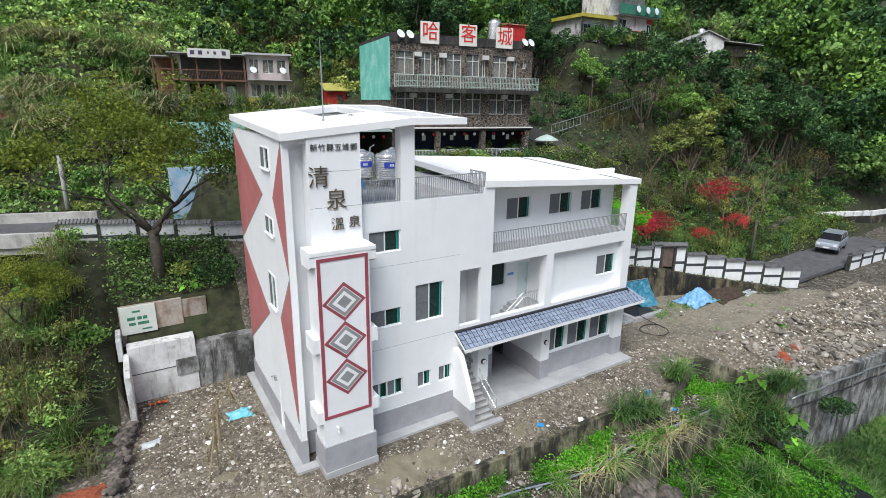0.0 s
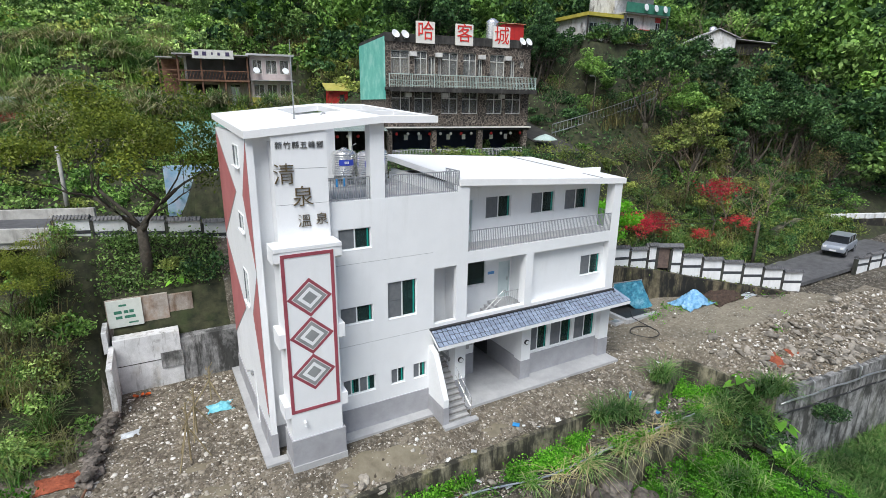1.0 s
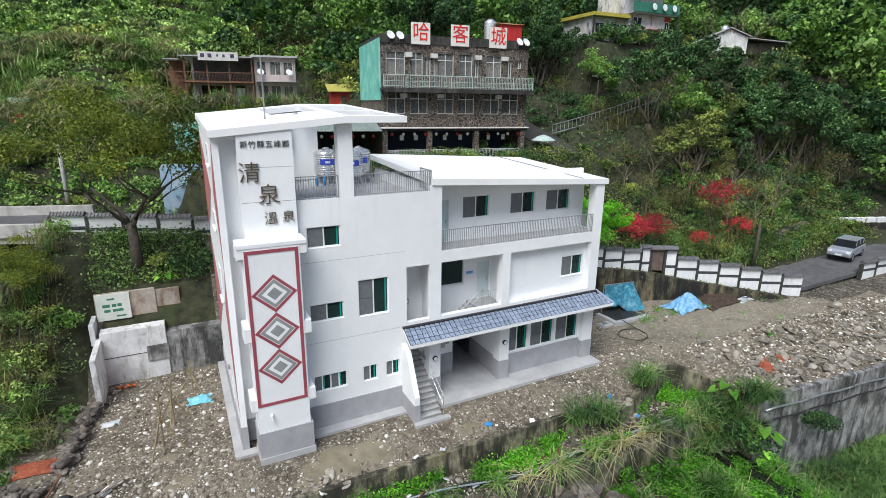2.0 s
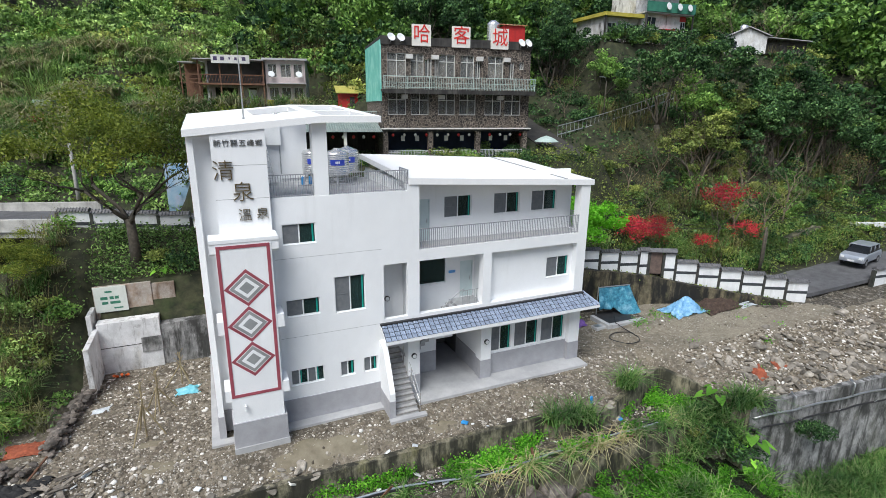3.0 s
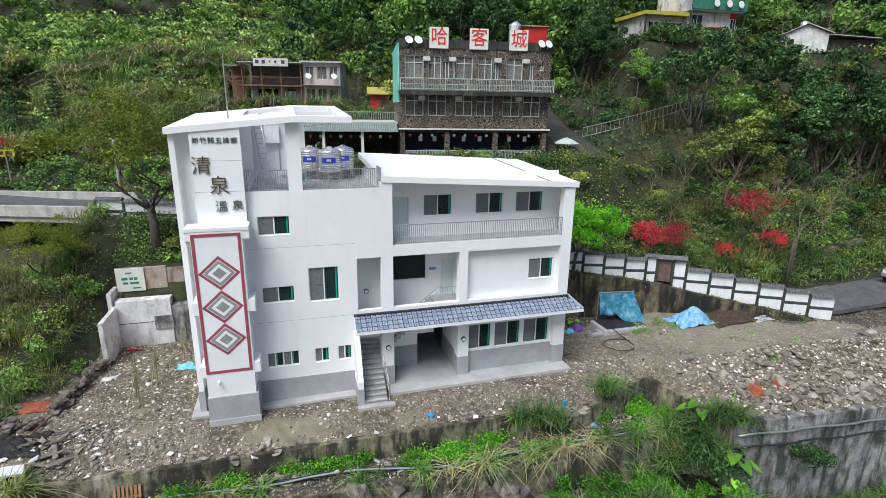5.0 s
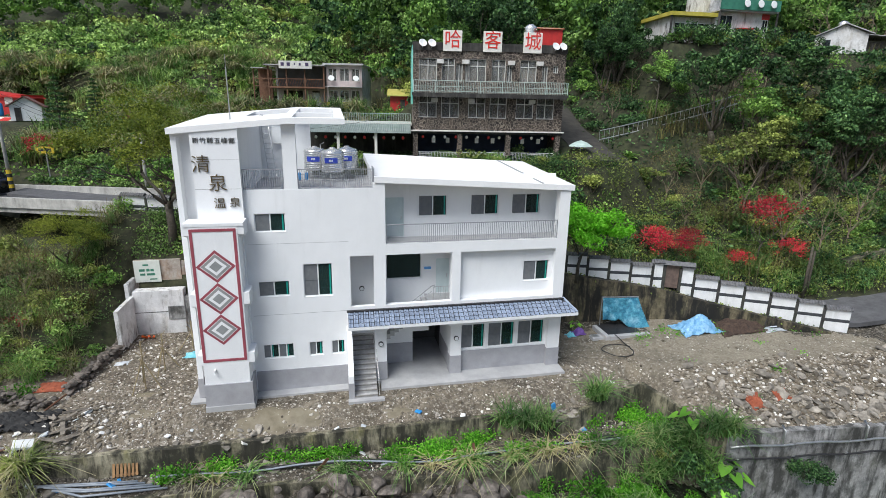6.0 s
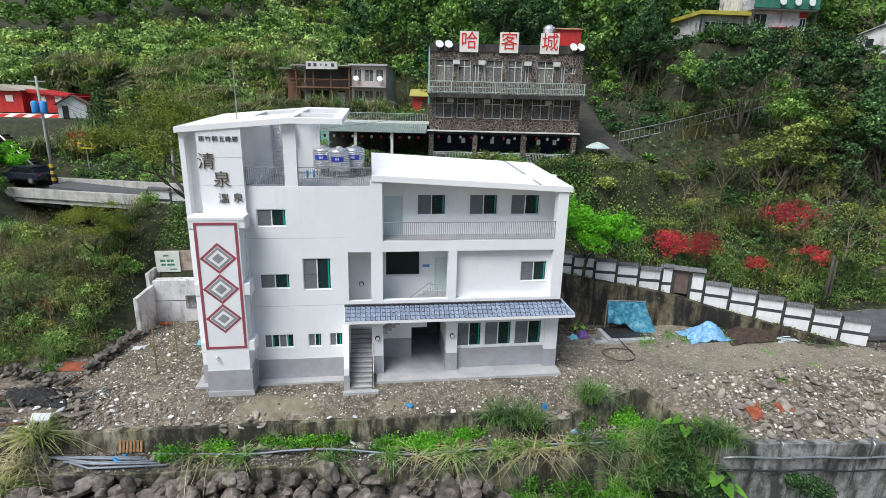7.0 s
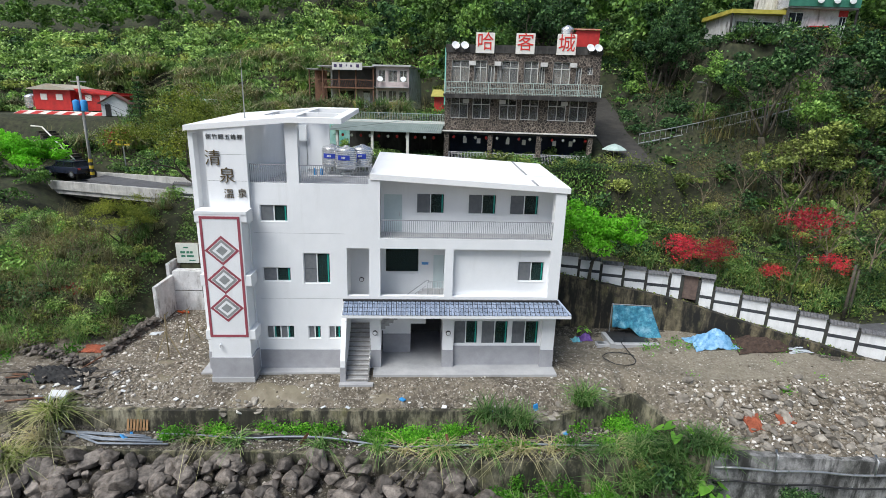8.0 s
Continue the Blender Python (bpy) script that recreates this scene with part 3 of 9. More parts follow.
def corner(i, j, s):
    if (i, j, s) not in made:
        made[i, j, s] = bm.verts.new((us[i], vs[j], top_z(us[i], vs[j]) - (0.27 if s else 0)))
    return made[i, j, s]


for i in range(len(us) - 1):
    for j in range(len(vs) - 1):
        if solid(i, j):
            a, b, c, d = (i, j), (i + 1, j), (i + 1, j + 1), (i, j + 1)
            bm.faces.new([corner(*p, 0) for p in (a, b, c, d)])
            bm.faces.new([corner(*p, 1) for p in (d, c, b, a)])
            for p, q, di, dj in ((a, b, 0, -1), (b, c, 1, 0), (c, d, 0, 1), (d, a, -1, 0)):
                if not solid(i + di, j + dj):
                    bm.faces.new((corner(*p, 1), corner(*q, 1), corner(*q, 0), corner(*p, 0)))
part("tall_roof", bm, ROOFWHITE, house, "white roof slab with open pergola bays")
# stair tower at the front corner
boxes("tower_fin", WHITE, house, (5.1, 5.34, 18.98, F + 0.55, 1.2, 13.6))
boxes("tower_fin_base", PLINTH, house, (5.07, 5.36, 18.95, F + 0.5, 0.12, 1.2))
boxes("tower_slot", WHITE, house, (5.34, 5.95, F + 0.45, F + 0.7, 0.1, 13.6))
boxes("slot_base", PLINTH, house, (5.34, 5.95, F + 0.41, F + 0.45, 0.1, 1.2))
boxes("tower_front", WHITE, house, (5.95, 7.9, 18.85, F + 0.5, 0.1, 9.3))
bm = bmesh.new()
prism(bm, [(5.95, 9.3), (8.02, 9.3), (8.02, top_z(8.02, 18.8) - 0.262), (5.95, top_z(5.95, 18.8) - 0.262)], lambda p: (p[0], 18.8, p[1]), lambda p: (p[0], F + 0.5, p[1]))
part("tower_front", bm, WHITE, house)
boxes("tower_top", WHITE, house, (5.34, 5.95, 18.98, F + 0.45, 13.42, 13.62))
boxes("terrace_side_wall", WHITE, house, (7.8, 8.0, F + 0.5, 26.9, 10.5, 14.1))
boxes("terrace_back_wall", WHITE, house, (7.8, 11.0, 26.9, 27.1, 10.5, 14.3))
box_ = boxes("panel_block", WHITE, house, (5.72, 7.83, 17.78, 18.85, 1.45, 9.5), label="projecting white panel with three woven diamonds")
boxes("panel_base", PLINTH, house, (5.67, 7.93, 17.7, 18.95, 0.28, 1.47))
boxes("panel_footing", SLAB, house, (5.64, 7.97, 17.66, 18.95, -0.15, 0.28))
boxes("panel_cap", WHITE, house, (5.5, 8.12, 17.76, 18.84, 9.46, 9.62), bevel=0.01)
for z0, z1 in ((8.95, 9.46), (5.5, 6.2), (2.4, 3.05)):
    for x0, x1 in ((5.5, 5.72), (7.83, 8.12)):
        bm = bmesh.new()
        prism(bm, [(17.8, z0 + 0.12), (18.0, z0), (18.85, z0), (18.85, z1), (17.8, z1)], lambda p: (x0, *p), lambda p: (x1, *p))
        part("bracket", bm, WHITE, house)
# painted frame and diamonds
PX0, PX1, PZ0, PZ1 = 5.745, 7.765, 2.68, 9.36
w = 0.13
boxes("panel_frame", MAROON, house, (PX0, PX1, 17.758, 17.779, PZ1 - w, PZ1), (PX0, PX1, 17.758, 17.779, PZ0, PZ0 + w), (PX0, PX0 + w, 17.758, 17.779, PZ0 + w, PZ1 - w),
      (PX1 - w, PX1, 17.758, 17.779, PZ0 + w, PZ1 - w), label="maroon painted border")
for zc in (7.55, 5.95, 4.36):
    for k, (s, mat) in enumerate(((1.0, MAROON), (0.80, WHITE), (0.76, GREYPAINT), (0.55, WHITE), (0.34, GREYPAINT))):
        bm = bmesh.new()
        prism(bm, [(6.755 - 0.88 * s, zc), (6.755, zc - 0.80 * s), (6.755 + 0.88 * s, zc), (6.755, zc + 0.80 * s)], lambda p: (p[0], 17.779 - 0.004 * k - 0.008, p[1]), lambda p: (p[0], 17.779, p[1]))
        part("diamond", bm, mat, house)
# rose triangles on the side wall
for tri in ([(27.5, 13.4), (22.5, 11.1), (27.5, 8.2)], [(27.5, 8.0), (22.9, 5.6), (27.5, 2.6)], [(19.12, 13.4), (20.75, 11.2), (19.12, 8.4)], [(19.12, 8.2), (20.9, 6.0), (19.3, 2.1), (19.12, 2.1)]):
    bm = bmesh.new()
    prism(bm, tri, lambda p: (5.088, *p), lambda p: (5.099, *p))
    part("triangle", bm, ROSE, house, "rose painted triangle")
    c = (sum(p[0] for p in tri) / len(tri), sum(p[1] for p in tri) / len(tri))
    bm = bmesh.new()
    grow = [(c[0] + (p[0] - c[0]) * 1.035, c[1] + (p[1] - c[1]) * 1.05) for p in tri]
    grow = [(min(27.55, max(19.08, p[0])), p[1]) for p in grow]
    prism(bm, grow, lambda p: (5.093, *p), lambda p: (5.0995, *p))
    part("triangle_outline", bm, GREYPAINT, house)
boxes("side_plinth", PLINTH, house, (5.06, 5.1, F + 0.6, 21.5, 0.1, 1.25), (5.06, 5.1, 22.25, BACK, 0.1, 1.25))
boxes("front_plinth", PLINTH, house, (7.95, 12.7, F - 0.04, F, 0.1, 1.28))
boxes("apron", SLAB, house, (4.72, 5.1, 18.5, 28.2, -0.1, 0.12), (5.1, 5.7, 18.5, 18.94, -0.1, 0.12), (7.98, 12.66, 18.5, F, -0.1, 0.12), label="cement apron")
# porch
boxes("porch_slab", SLAB, house, (14.42, 25.12, 18.15, 27.3, -0.15, 0.15), label="smooth grey cement porch slab", bevel=0.01)
boxes("porch_wall", WHITE, house, (14.85, 16.55, 21.0, 21.2, 1.4, 3.6), (18.5, 18.75, F + 0.61, 22.4, 1.3, 3.6))
boxes("porch_dado", PLINTH, house, (14.85, 16.55, 20.97, 21.2, 0.15, 1.4), (18.47, 18.75, F + 0.63, 22.4, 0.15, 1.3))
# garage, ceiling and inner rooms: their shade is put into the dark grey
boxes("garage_wall", ROOMSHADE, house, (14.6, 14.8, 21.2, 26, 0.15, 3.6), (14.8, 18.55, 25.8, 26, 0.15, 3.6), (18.5, 18.75, 22.4, 26, 0.15, 3.6), (14.8, 16.5, 21.2, 21.25, 0.15, 3.6))
boxes("porch_ceiling", ROOMSHADE, house, (17.46, 24.72, F + 0.3, 20.9, 3.62, 3.8), (14.8, 24.72, 20.9, BACK - 0.3, 3.62, 3.8))
boxes("room_floor", ROOMSHADE, house, (19.05, 24.7, F + 0.5, BACK - 0.3, 0.15, 0.17))
boxes("inner_floor", ROOMSHADE, house, (8.0, 12.7, F + 0.25, BACK - 0.3, 0.9, 1.0), (8.0, 12.7, F + 0.25, BACK - 0.3, 4.2, 4.35), (8.0, 14.4, F + 0.25, BACK - 0.3, 7.6, 7.8))
boxes("inner_wall", ROOMSHADE, house, (5.4, 12.7, 23.2, 23.35, 1.0, 10.2), (12.72, 12.9, 21.8, 23.2, 0.2, 10.2), (14.75, 24.7, 24.0, 24.1, 0.2, 11.0))
# stair: a straight flight up to a landing, then a flight along the front
TREAD = material("worn_step_cement", (0.34, 0.335, 0.33), (0.46, 0.455, 0.45), 3, 0.8, 0.15, 40, stain=(0.24, 0.23, 0.22), stain_amount=0.5)
NOSING = material("dark_step_nosing", (0.16, 0.15, 0.14), (0.26, 0.25, 0.23), 4, 0.8, 0.1, 40)
for i in range(13):
    st = boxes("step", TREAD, house, (12.97, 14.17, 17.55 + 0.24 * i, 17.55 + 0.24 * (i + 1) if i < 12 else 20.7, -0.05, 0.178 * (i + 1)))
    boxes("nosing", NOSING, st, (12.975, 14.165, 17.53 + 0.24 * i, 17.6 + 0.24 * i, 0.178 * (i + 1) - 0.035, 0.178 * (i + 1) + 0.004))
boxes("landing", SLAB, house, (14.18, 14.6, 19.55, 20.7, 2.1, 2.314))
boxes("stair_back_wall", WHITE, house, (12.97, 14.8, 20.72, 20.9, 0.2, 7.4), (12.9, 12.97, F + 0.24, 20.72, 0.2, 7.4))
bm = bmesh.new()
prism(bm, [(17.55, 0.0), (F - 0.005, 0.0), (F - 0.005, 3.55), (18.55, 3.3), (17.55, 1.35)], lambda p: (12.68, *p), lambda p: (12.95, *p))
part("stair_parapet", bm, WHITE, house)
boxes("parapet_base", PLINTH, house, (12.66, 12.97, 17.53, F - 0.01, 0.0, 0.95))
boxes("stair_foot", SLAB, house, (12.62, 14.5, 17.25, 17.55, -0.1, 0.05))
for i in range(12):
    boxes("upper_step", SLAB, house, (14.6 + 0.235 * i, 14.6 + 0.235 * (i + 1), 19.55, 20.7, 2.32 + 0.182 * i - 0.12, 2.32 + 0.182 * (i + 1)))
bm = bmesh.new()
prism(bm, [(14.55, 2.02), (17.45, 4.2), (17.45, 4.42), (14.55, 2.24)], lambda p: (p[0], 19.56, p[1]), lambda p: (p[0], 20.69, p[1]))
part("stair_slope", bm, WHITE, house, "white underside of the upper flight")
bm = bmesh.new()
for y in (17.62,):
    tube(bm, [(14.25, 17.6, 0.1), (14.25, 17.6, 1.05), (14.25, 20.2, 2.75)], 0.022)
    tube(bm, [(14.25, 17.6, 0.55), (14.25, 20.2, 2.25)], 0.016)
    for i in range(1, 5):
        tube(bm, [(14.25, 17.6 + 0.6 * i, 0.1 + 0.39 * i), (14.25, 17.6 + 0.6 * i, 1.05 + 0.39 * i)], 0.016)
part("handrail", bm, MIRRORSTEEL, house, "stainless steel handrail")
# gallery seen through the first-floor opening
bm = bmesh.new()
wall_grid(bm, 14.8, 18.9, 4.5, 7.4, [(15.0, 17.0, 5.5, 7.15), (17.85, 18.62, 4.52, 6.6)], along_x(20.72, 20.9))
part("gallery_wall", bm, WHITE, house)
boxes("gallery_lower_wall", WHITE, house, (14.81, 17.46, 20.72, 20.9, 2.2, 4.498))
boxes("recess_sill", WHITE, house, (18.9, 24.4, F + 0.302, F + 0.368, 4.3, 4.597))
boxes("gallery_floor", SLAB, house, (17.42, 18.9, F + 0.31, 20.72, 4.32, 4.5))
boxes("gallery_ceiling", WHITE, house, (12.97, 18.9, F + 0.31, 20.72, 7.4, 7.5))
boxes("gallery_end", WHITE, house, (18.7, 18.9, F + 0.5, 20.72, 4.5, 7.4))
w = window(15.0, 17.0, 5.5, 7.15, 20.76, house, panes=1, first_screen=False)
door(17.85, 18.62, 4.52, 6.6, 20.76, house)
boxes("notice", material("blue_plate", (0.08, 0.28, 0.6), (0.12, 0.36, 0.7), 2, 0.4, 0), house, (17.15, 17.55, 20.69, 20.715, 6.0, 6.15), label="small blue notice plate")
bm = bmesh.new()
tube(bm, [(15.6, 19.62, 3.95), (17.4, 19.62, 5.35), (17.55, 19.62, 5.4), (17.55, 19.62, 5.25)], 0.03)
tube(bm, [(15.7, 19.62, 3.7), (17.4, 19.62, 5.05)], 0.018)
part("handrail", bm, STEEL, house)
for i in range(9):
    x = 17.5 + 0.14 * i
    bm = bmesh.new()
    tube(bm, [(x, 19.62, 4.5), (x, 19.62, 5.3)], 0.014)
    part("baluster", bm, STEEL, house)
bm = bmesh.new()
tube(bm, [(17.5, 19.62, 5.3), (18.68, 19.62, 5.3)], 0.02)
part("handrail", bm, STEEL, house)

# canopy of glazed tiles over the ground floor
canopy = thing("tiled_canopy", (18.0, 18.7, 3.7), "long canopy of blue-grey glazed pan tiles with white edge", "canopy")
CY0, CY1, CZ0, CZ1 = 18.2, F - 0.004, 3.8, 4.36
bm = bmesh.new()
prism(bm, [(12.74, CY0, CZ0), (25.62, CY0, CZ0), (25.03, CY1, CZ1), (12.74, CY1, CZ1)], lambda p: (p[0], p[1], p[2] - 0.14), lambda p: (p[0], p[1], p[2] - 0.02))
box(bm, 12.72, 25.64, 18.16, 18.2, 3.64, 3.8)
part("canopy_deck", bm, WHITE, canopy, "white rendered canopy slab")
boxes("ridge", BLACK, canopy, (12.72, 25.05, F - 0.16, F - 0.005, CZ1 - 0.02, CZ1 + 0.06), label="dark ridge course")


def pan_tile(w, l):
    """One curved tile: a raised rib and a shallow pan, with a lip at its lower end."""
    bm = bmesh.new()
    prof = [(-0.5, 0.0), (-0.36, 0.055), (-0.2, 0.06), (-0.06, 0.01), (0.2, -0.006), (0.5, 0.0)]
    rows_ = []
    for f, up in ((0.0, 0.035), (1.0, 0.0)):
        rows_.append([[bm.verts.new((u * w, f * l, h + up - dz)) for u, h in prof] for dz in (0.0, 0.022)])
    (a, a2), (b, b2) = rows_
    for i in range(len(prof) - 1):
        bm.faces.new((a[i], a[i + 1], b[i + 1], b[i]))
        bm.faces.new((a2[i + 1], a2[i], a[i], a[i + 1])[::-1])
    return mesh_of("tile", bm, TILE, False)


slope = math.hypot(CY1 - CY0, CZ1 - CZ0)
pitch_ = math.atan2(CZ1 - CZ0, CY1 - CY0)
COLS, ROWSN = 46, 4
tw = (25.2 - 12.76) / COLS
tl = slope / ROWSN
UNDERLAY = material("dark_tile_bed", (0.02, 0.025, 0.035), (0.045, 0.05, 0.065), 4, 0.7, 0.1)
bm = bmesh.new()
prism(bm, [(12.76, CY0, CZ0), (25.56, CY0, CZ0), (25.0, CY1, CZ1), (12.76, CY1, CZ1)], lambda p: (p[0], p[1], p[2] - 0.018), lambda p: (p[0], p[1], p[2] - 0.004))
part("tile_bed", bm, UNDERLAY, canopy, "dark bed between the tiles")
tile = pan_tile(tw * 0.86, tl * 0.93)
for r in range(ROWSN):
    for c in range(COLS + 2):
        x = 12.76 + tw * (c + 0.5)
        yy = CY0 + (CY1 - CY0) * r / ROWSN
        hip = 25.62 - 0.59 * (yy - CY0) / (CY1 - CY0)
        if x + tw / 2 > hip:
            continue
        ob = new("tile", tile)
        ob.parent = canopy
        ob.matrix_basis = Matrix.Translation(Vector((x, yy - 0.02, CZ0 + (CZ1 - CZ0) * r / ROWSN)) - canopy.location) @ Matrix.Rotation(pitch_, 4, "X")
bm = bmesh.new()
tube(bm, [(25.6, CY0, CZ0 + 0.04), (25.05, CY1, CZ1 + 0.05)], 0.07)
part("hip_course", bm, TILE, canopy)


# ---- lettering on the tower ----
for ch, x, z, size in (("清", 6.33, 12.15, 0.86), ("泉", 6.99, 11.27, 0.86), ("溫", 7.0, 10.33, 0.56), ("泉", 7.68, 10.36, 0.52)):
    lettering("letter", ch, size, pose(x, 18.765, z, 90), 0.03, BRONZE, house, -0.010)
for i, ch in enumerate("新竹縣五峰鄉"):
    lettering("small_letter", ch, 0.29, pose(6.2 + 0.31 * i, 18.78, 13.25, 90), 0.018, INKDARK, house, -0.003)
# groove lines in the render
boxes("render_joint", GREYPAINT, house, (5.97, 8.0, 18.797, 18.8, 12.38, 12.395), (5.97, 8.0, 18.797, 18.8, 11.02, 11.035), (8.05, 12.9, F - 0.003, F, 8.2, 8.212), (8.05, 14.7, F - 0.003, F, 4.42, 4.432))
for x, y, z in ((13.62, 20.68, 5.05), (14.5, F - 0.05, 2.35), (18.74, F - 0.05, 2.35)):
    bm = bmesh.new()
    tube(bm, [(x, y + 0.05, z), (x, y - 0.05, z)], 0.14, 16)
    lamp = part("wall_lamp", bm, BLACK, house, "round black-rimmed wall lamp")
    bm = bmesh.new()
    tube(bm, [(x, y - 0.05, z), (x, y - 0.075, z)], 0.105, 16)
    part("lamp_glass", bm, ALU, lamp)
bm = bmesh.new()
tube(bm, [(6.25, 17.77, 2.25), (6.25, 17.6, 2.25), (6.25, 17.6, 2.1)], 0.05)
part("outlet_pipe", bm, ALU, house)
bm = bmesh.new()
tube(bm, [(5.1, 22.6, 2.5), (4.85, 22.6, 2.55)], 0.04)
box(bm, 5.0, 5.1, 22.5, 22.7, 2.3, 2.5)
part("side_lamp", bm, STEEL, house)

# ---- things on the roof ----
bm = bmesh.new()
tube(bm, [(7.4, 21.0, 13.9), (7.4, 21.0, 16.6)], 0.03)
tube(bm, [(7.4, 21.0, 16.6), (7.4, 21.0, 17.2)], 0.012)
lathe(bm, 7.4, 21.0, [(0.14, 14.02), (0.14, 14.06), (0.05, 14.1), (0.05, 14.2)], 12)
tagged(part("lightning_rod", bm, STEEL), "slim steel lightning rod on the white roof", "mast")
bm = bmesh.new()
tube(bm, [(8.7, 21.6, 14.1), (8.7, 21.6, 14.3), (8.78, 21.6, 14.38), (8.9, 21.6, 14.36)], 0.035)
tagged(part("vent_pipe", bm, STEEL), "small bent steel vent pipe on the roof", "pipe")
BLUELABEL = material("blue_label", (0.03, 0.06, 0.45), (0.05, 0.09, 0.55), 3, 0.4, 0)


def water_tank(x, y):
    t = thing("water_tank", (x, y, 10.53), "ribbed stainless steel water tank with blue label on legs", "tank", "tanks on the terrace")
    prof = [(0.1, 11.05), (0.5, 11.06)]
    for i in range(10):
        z = 11.1 + 0.13 * i
        prof += [(0.56, z), (0.585, z + 0.04), (0.585, z + 0.08), (0.56, z + 0.12)]
    prof += [(0.56, 12.42), (0.5, 12.5), (0.2, 12.62), (0.14, 12.64), (0.14, 12.7), (0.02, 12.72)]
    bm = bmesh.new()
    lathe(bm, x, y, prof, 32)
    part("shell", bm, MIRRORSTEEL, t, smooth=True)
    bm = bmesh.new()
    for a0, a1 in ((-2.3, -1.15),):
        ring = [(a0 + (a1 - a0) * k / 8) for k in range(9)]
        prism(bm, [(0.59, a) for a in ring] + [(0.60, a) for a in ring[::-1]], lambda p: (x + p[0] * math.cos(p[1]), y + p[0] * math.sin(p[1]), 11.72), lambda p: (x + p[0] * math.cos(p[1]), y + p[0] * math.sin(p[1]), 12.05))
    part("label_band", bm, BLUELABEL, t, "blue printed label")
    bm = bmesh.new()
    for k in range(3):
        a = -1.3 + 0.12 * (k - 1)
        for dx in (-0.42,):
            c, s = math.cos(a + dx), math.sin(a + dx)
            box(bm, x + 0.606 * c - 0.03, x + 0.606 * c + 0.03, y + 0.606 * s - 0.004, y + 0.606 * s + 0.004, 11.82, 11.96)
    part("label_mark", bm, ALU, t)
    for k in range(6):
        a = k * math.pi / 3 + 0.3
        bm = bmesh.new()
        tube(bm, [(x + 0.6 * math.cos(a), y + 0.6 * math.sin(a), 10.53), (x + 0.5 * math.cos(a), y + 0.5 * math.sin(a), 11.1)], 0.03, 6)
        part("leg", bm, STEEL, t)
    bm = bmesh.new()
    tube(bm, [(x + 0.58 * math.cos(k * math.pi / 6), y + 0.58 * math.sin(k * math.pi / 6), 10.8) for k in range(13)], 0.02, 6)
    part("leg_ring", bm, STEEL, t)
    t.scale = (1.16, 1.16, 0.9)
    return t


for x, y in ((11.25, 26.2), (12.3, 25.2), (13.2, 26.5)):
    water_tank(x, y)
pipework = thing("tank_pipework", (11.4, 24.6, 10.53), "grey water pipes between the steel tanks", "pipes")
pipe_runs = [[(10.4 + 0.3 * i, 24.6 + 0.1 * i, 10.6), (10.9 + 0.6 * i, 25.0, 10.6), (10.9 + 0.6 * i, 25.4, 10.7), (10.9 + 0.6 * i, 25.4, 11.3)] for i in range(4)]
pipe_runs += [[(10.0, 24.5, 10.62), (13.6, 24.4, 10.62)], [(11.6, 25.9, 10.6), (11.6, 25.9, 12.6), (11.8, 25.8, 12.72)]]
for run in pipe_runs:
    bm = bmesh.new()
    tube(bm, run, 0.032, 6)
    part("pipe", bm, STEEL, pipework)
BLUEPAINT = material("blue_paint", (0.02, 0.22, 0.55), (0.04, 0.32, 0.7), 3, 0.5, 0.05)
for x in (10.35, 10.75):
    bm = bmesh.new()
    lathe(bm, x, 24.9, [(0.07, 10.53), (0.08, 10.6), (0.08, 10.95), (0.06, 11.02), (0.03, 11.05)], 14)
    tagged(part("pressure_pump", bm, BLUEPAINT, smooth=True), "blue pressure pump on the terrace", "pump", "pumps")
bm = bmesh.new()
for dx in (0, 0.42):
    tube(bm, [(8.6 + dx, 25.3, 10.53), (8.15 + dx, 26.7, 13.6)], 0.03, 6)
for i in range(11):
    f = (i + 0.5) / 11
    tube(bm, [(8.6 - 0.45 * f, 25.3 + 1.4 * f, 10.53 + 3.07 * f), (9.02 - 0.45 * f, 25.3 + 1.4 * f, 10.53 + 3.07 * f)], 0.02, 6)
tagged(part("ladder", bm, STEEL), "aluminium ladder leaning on the terrace wall", "ladder")
bm = bmesh.new()
tube(bm, [(9.5, 26.85, 10.7), (12.6, 26.95, 10.7)], 0.04, 6)
tube(bm, [(9.5, 26.85, 11.0), (9.5, 26.85, 13.4)], 0.03, 6)
tagged(part("wall_pipe", bm, STEEL), "grey pipes along the terrace wall", "pipe")
hut = boxes("switch_cabinet", ALU, None, (8.75, 9.55, 26.6, 26.895, 12.6, 13.6), bevel=0.01)
tagged(hut, "white electrical cabinet on the terrace wall", "cabinet")
rail("back_rail", 11.1, 14.3, 27.4, 10.55, 11.6, house, RAILGREY, 0.12)

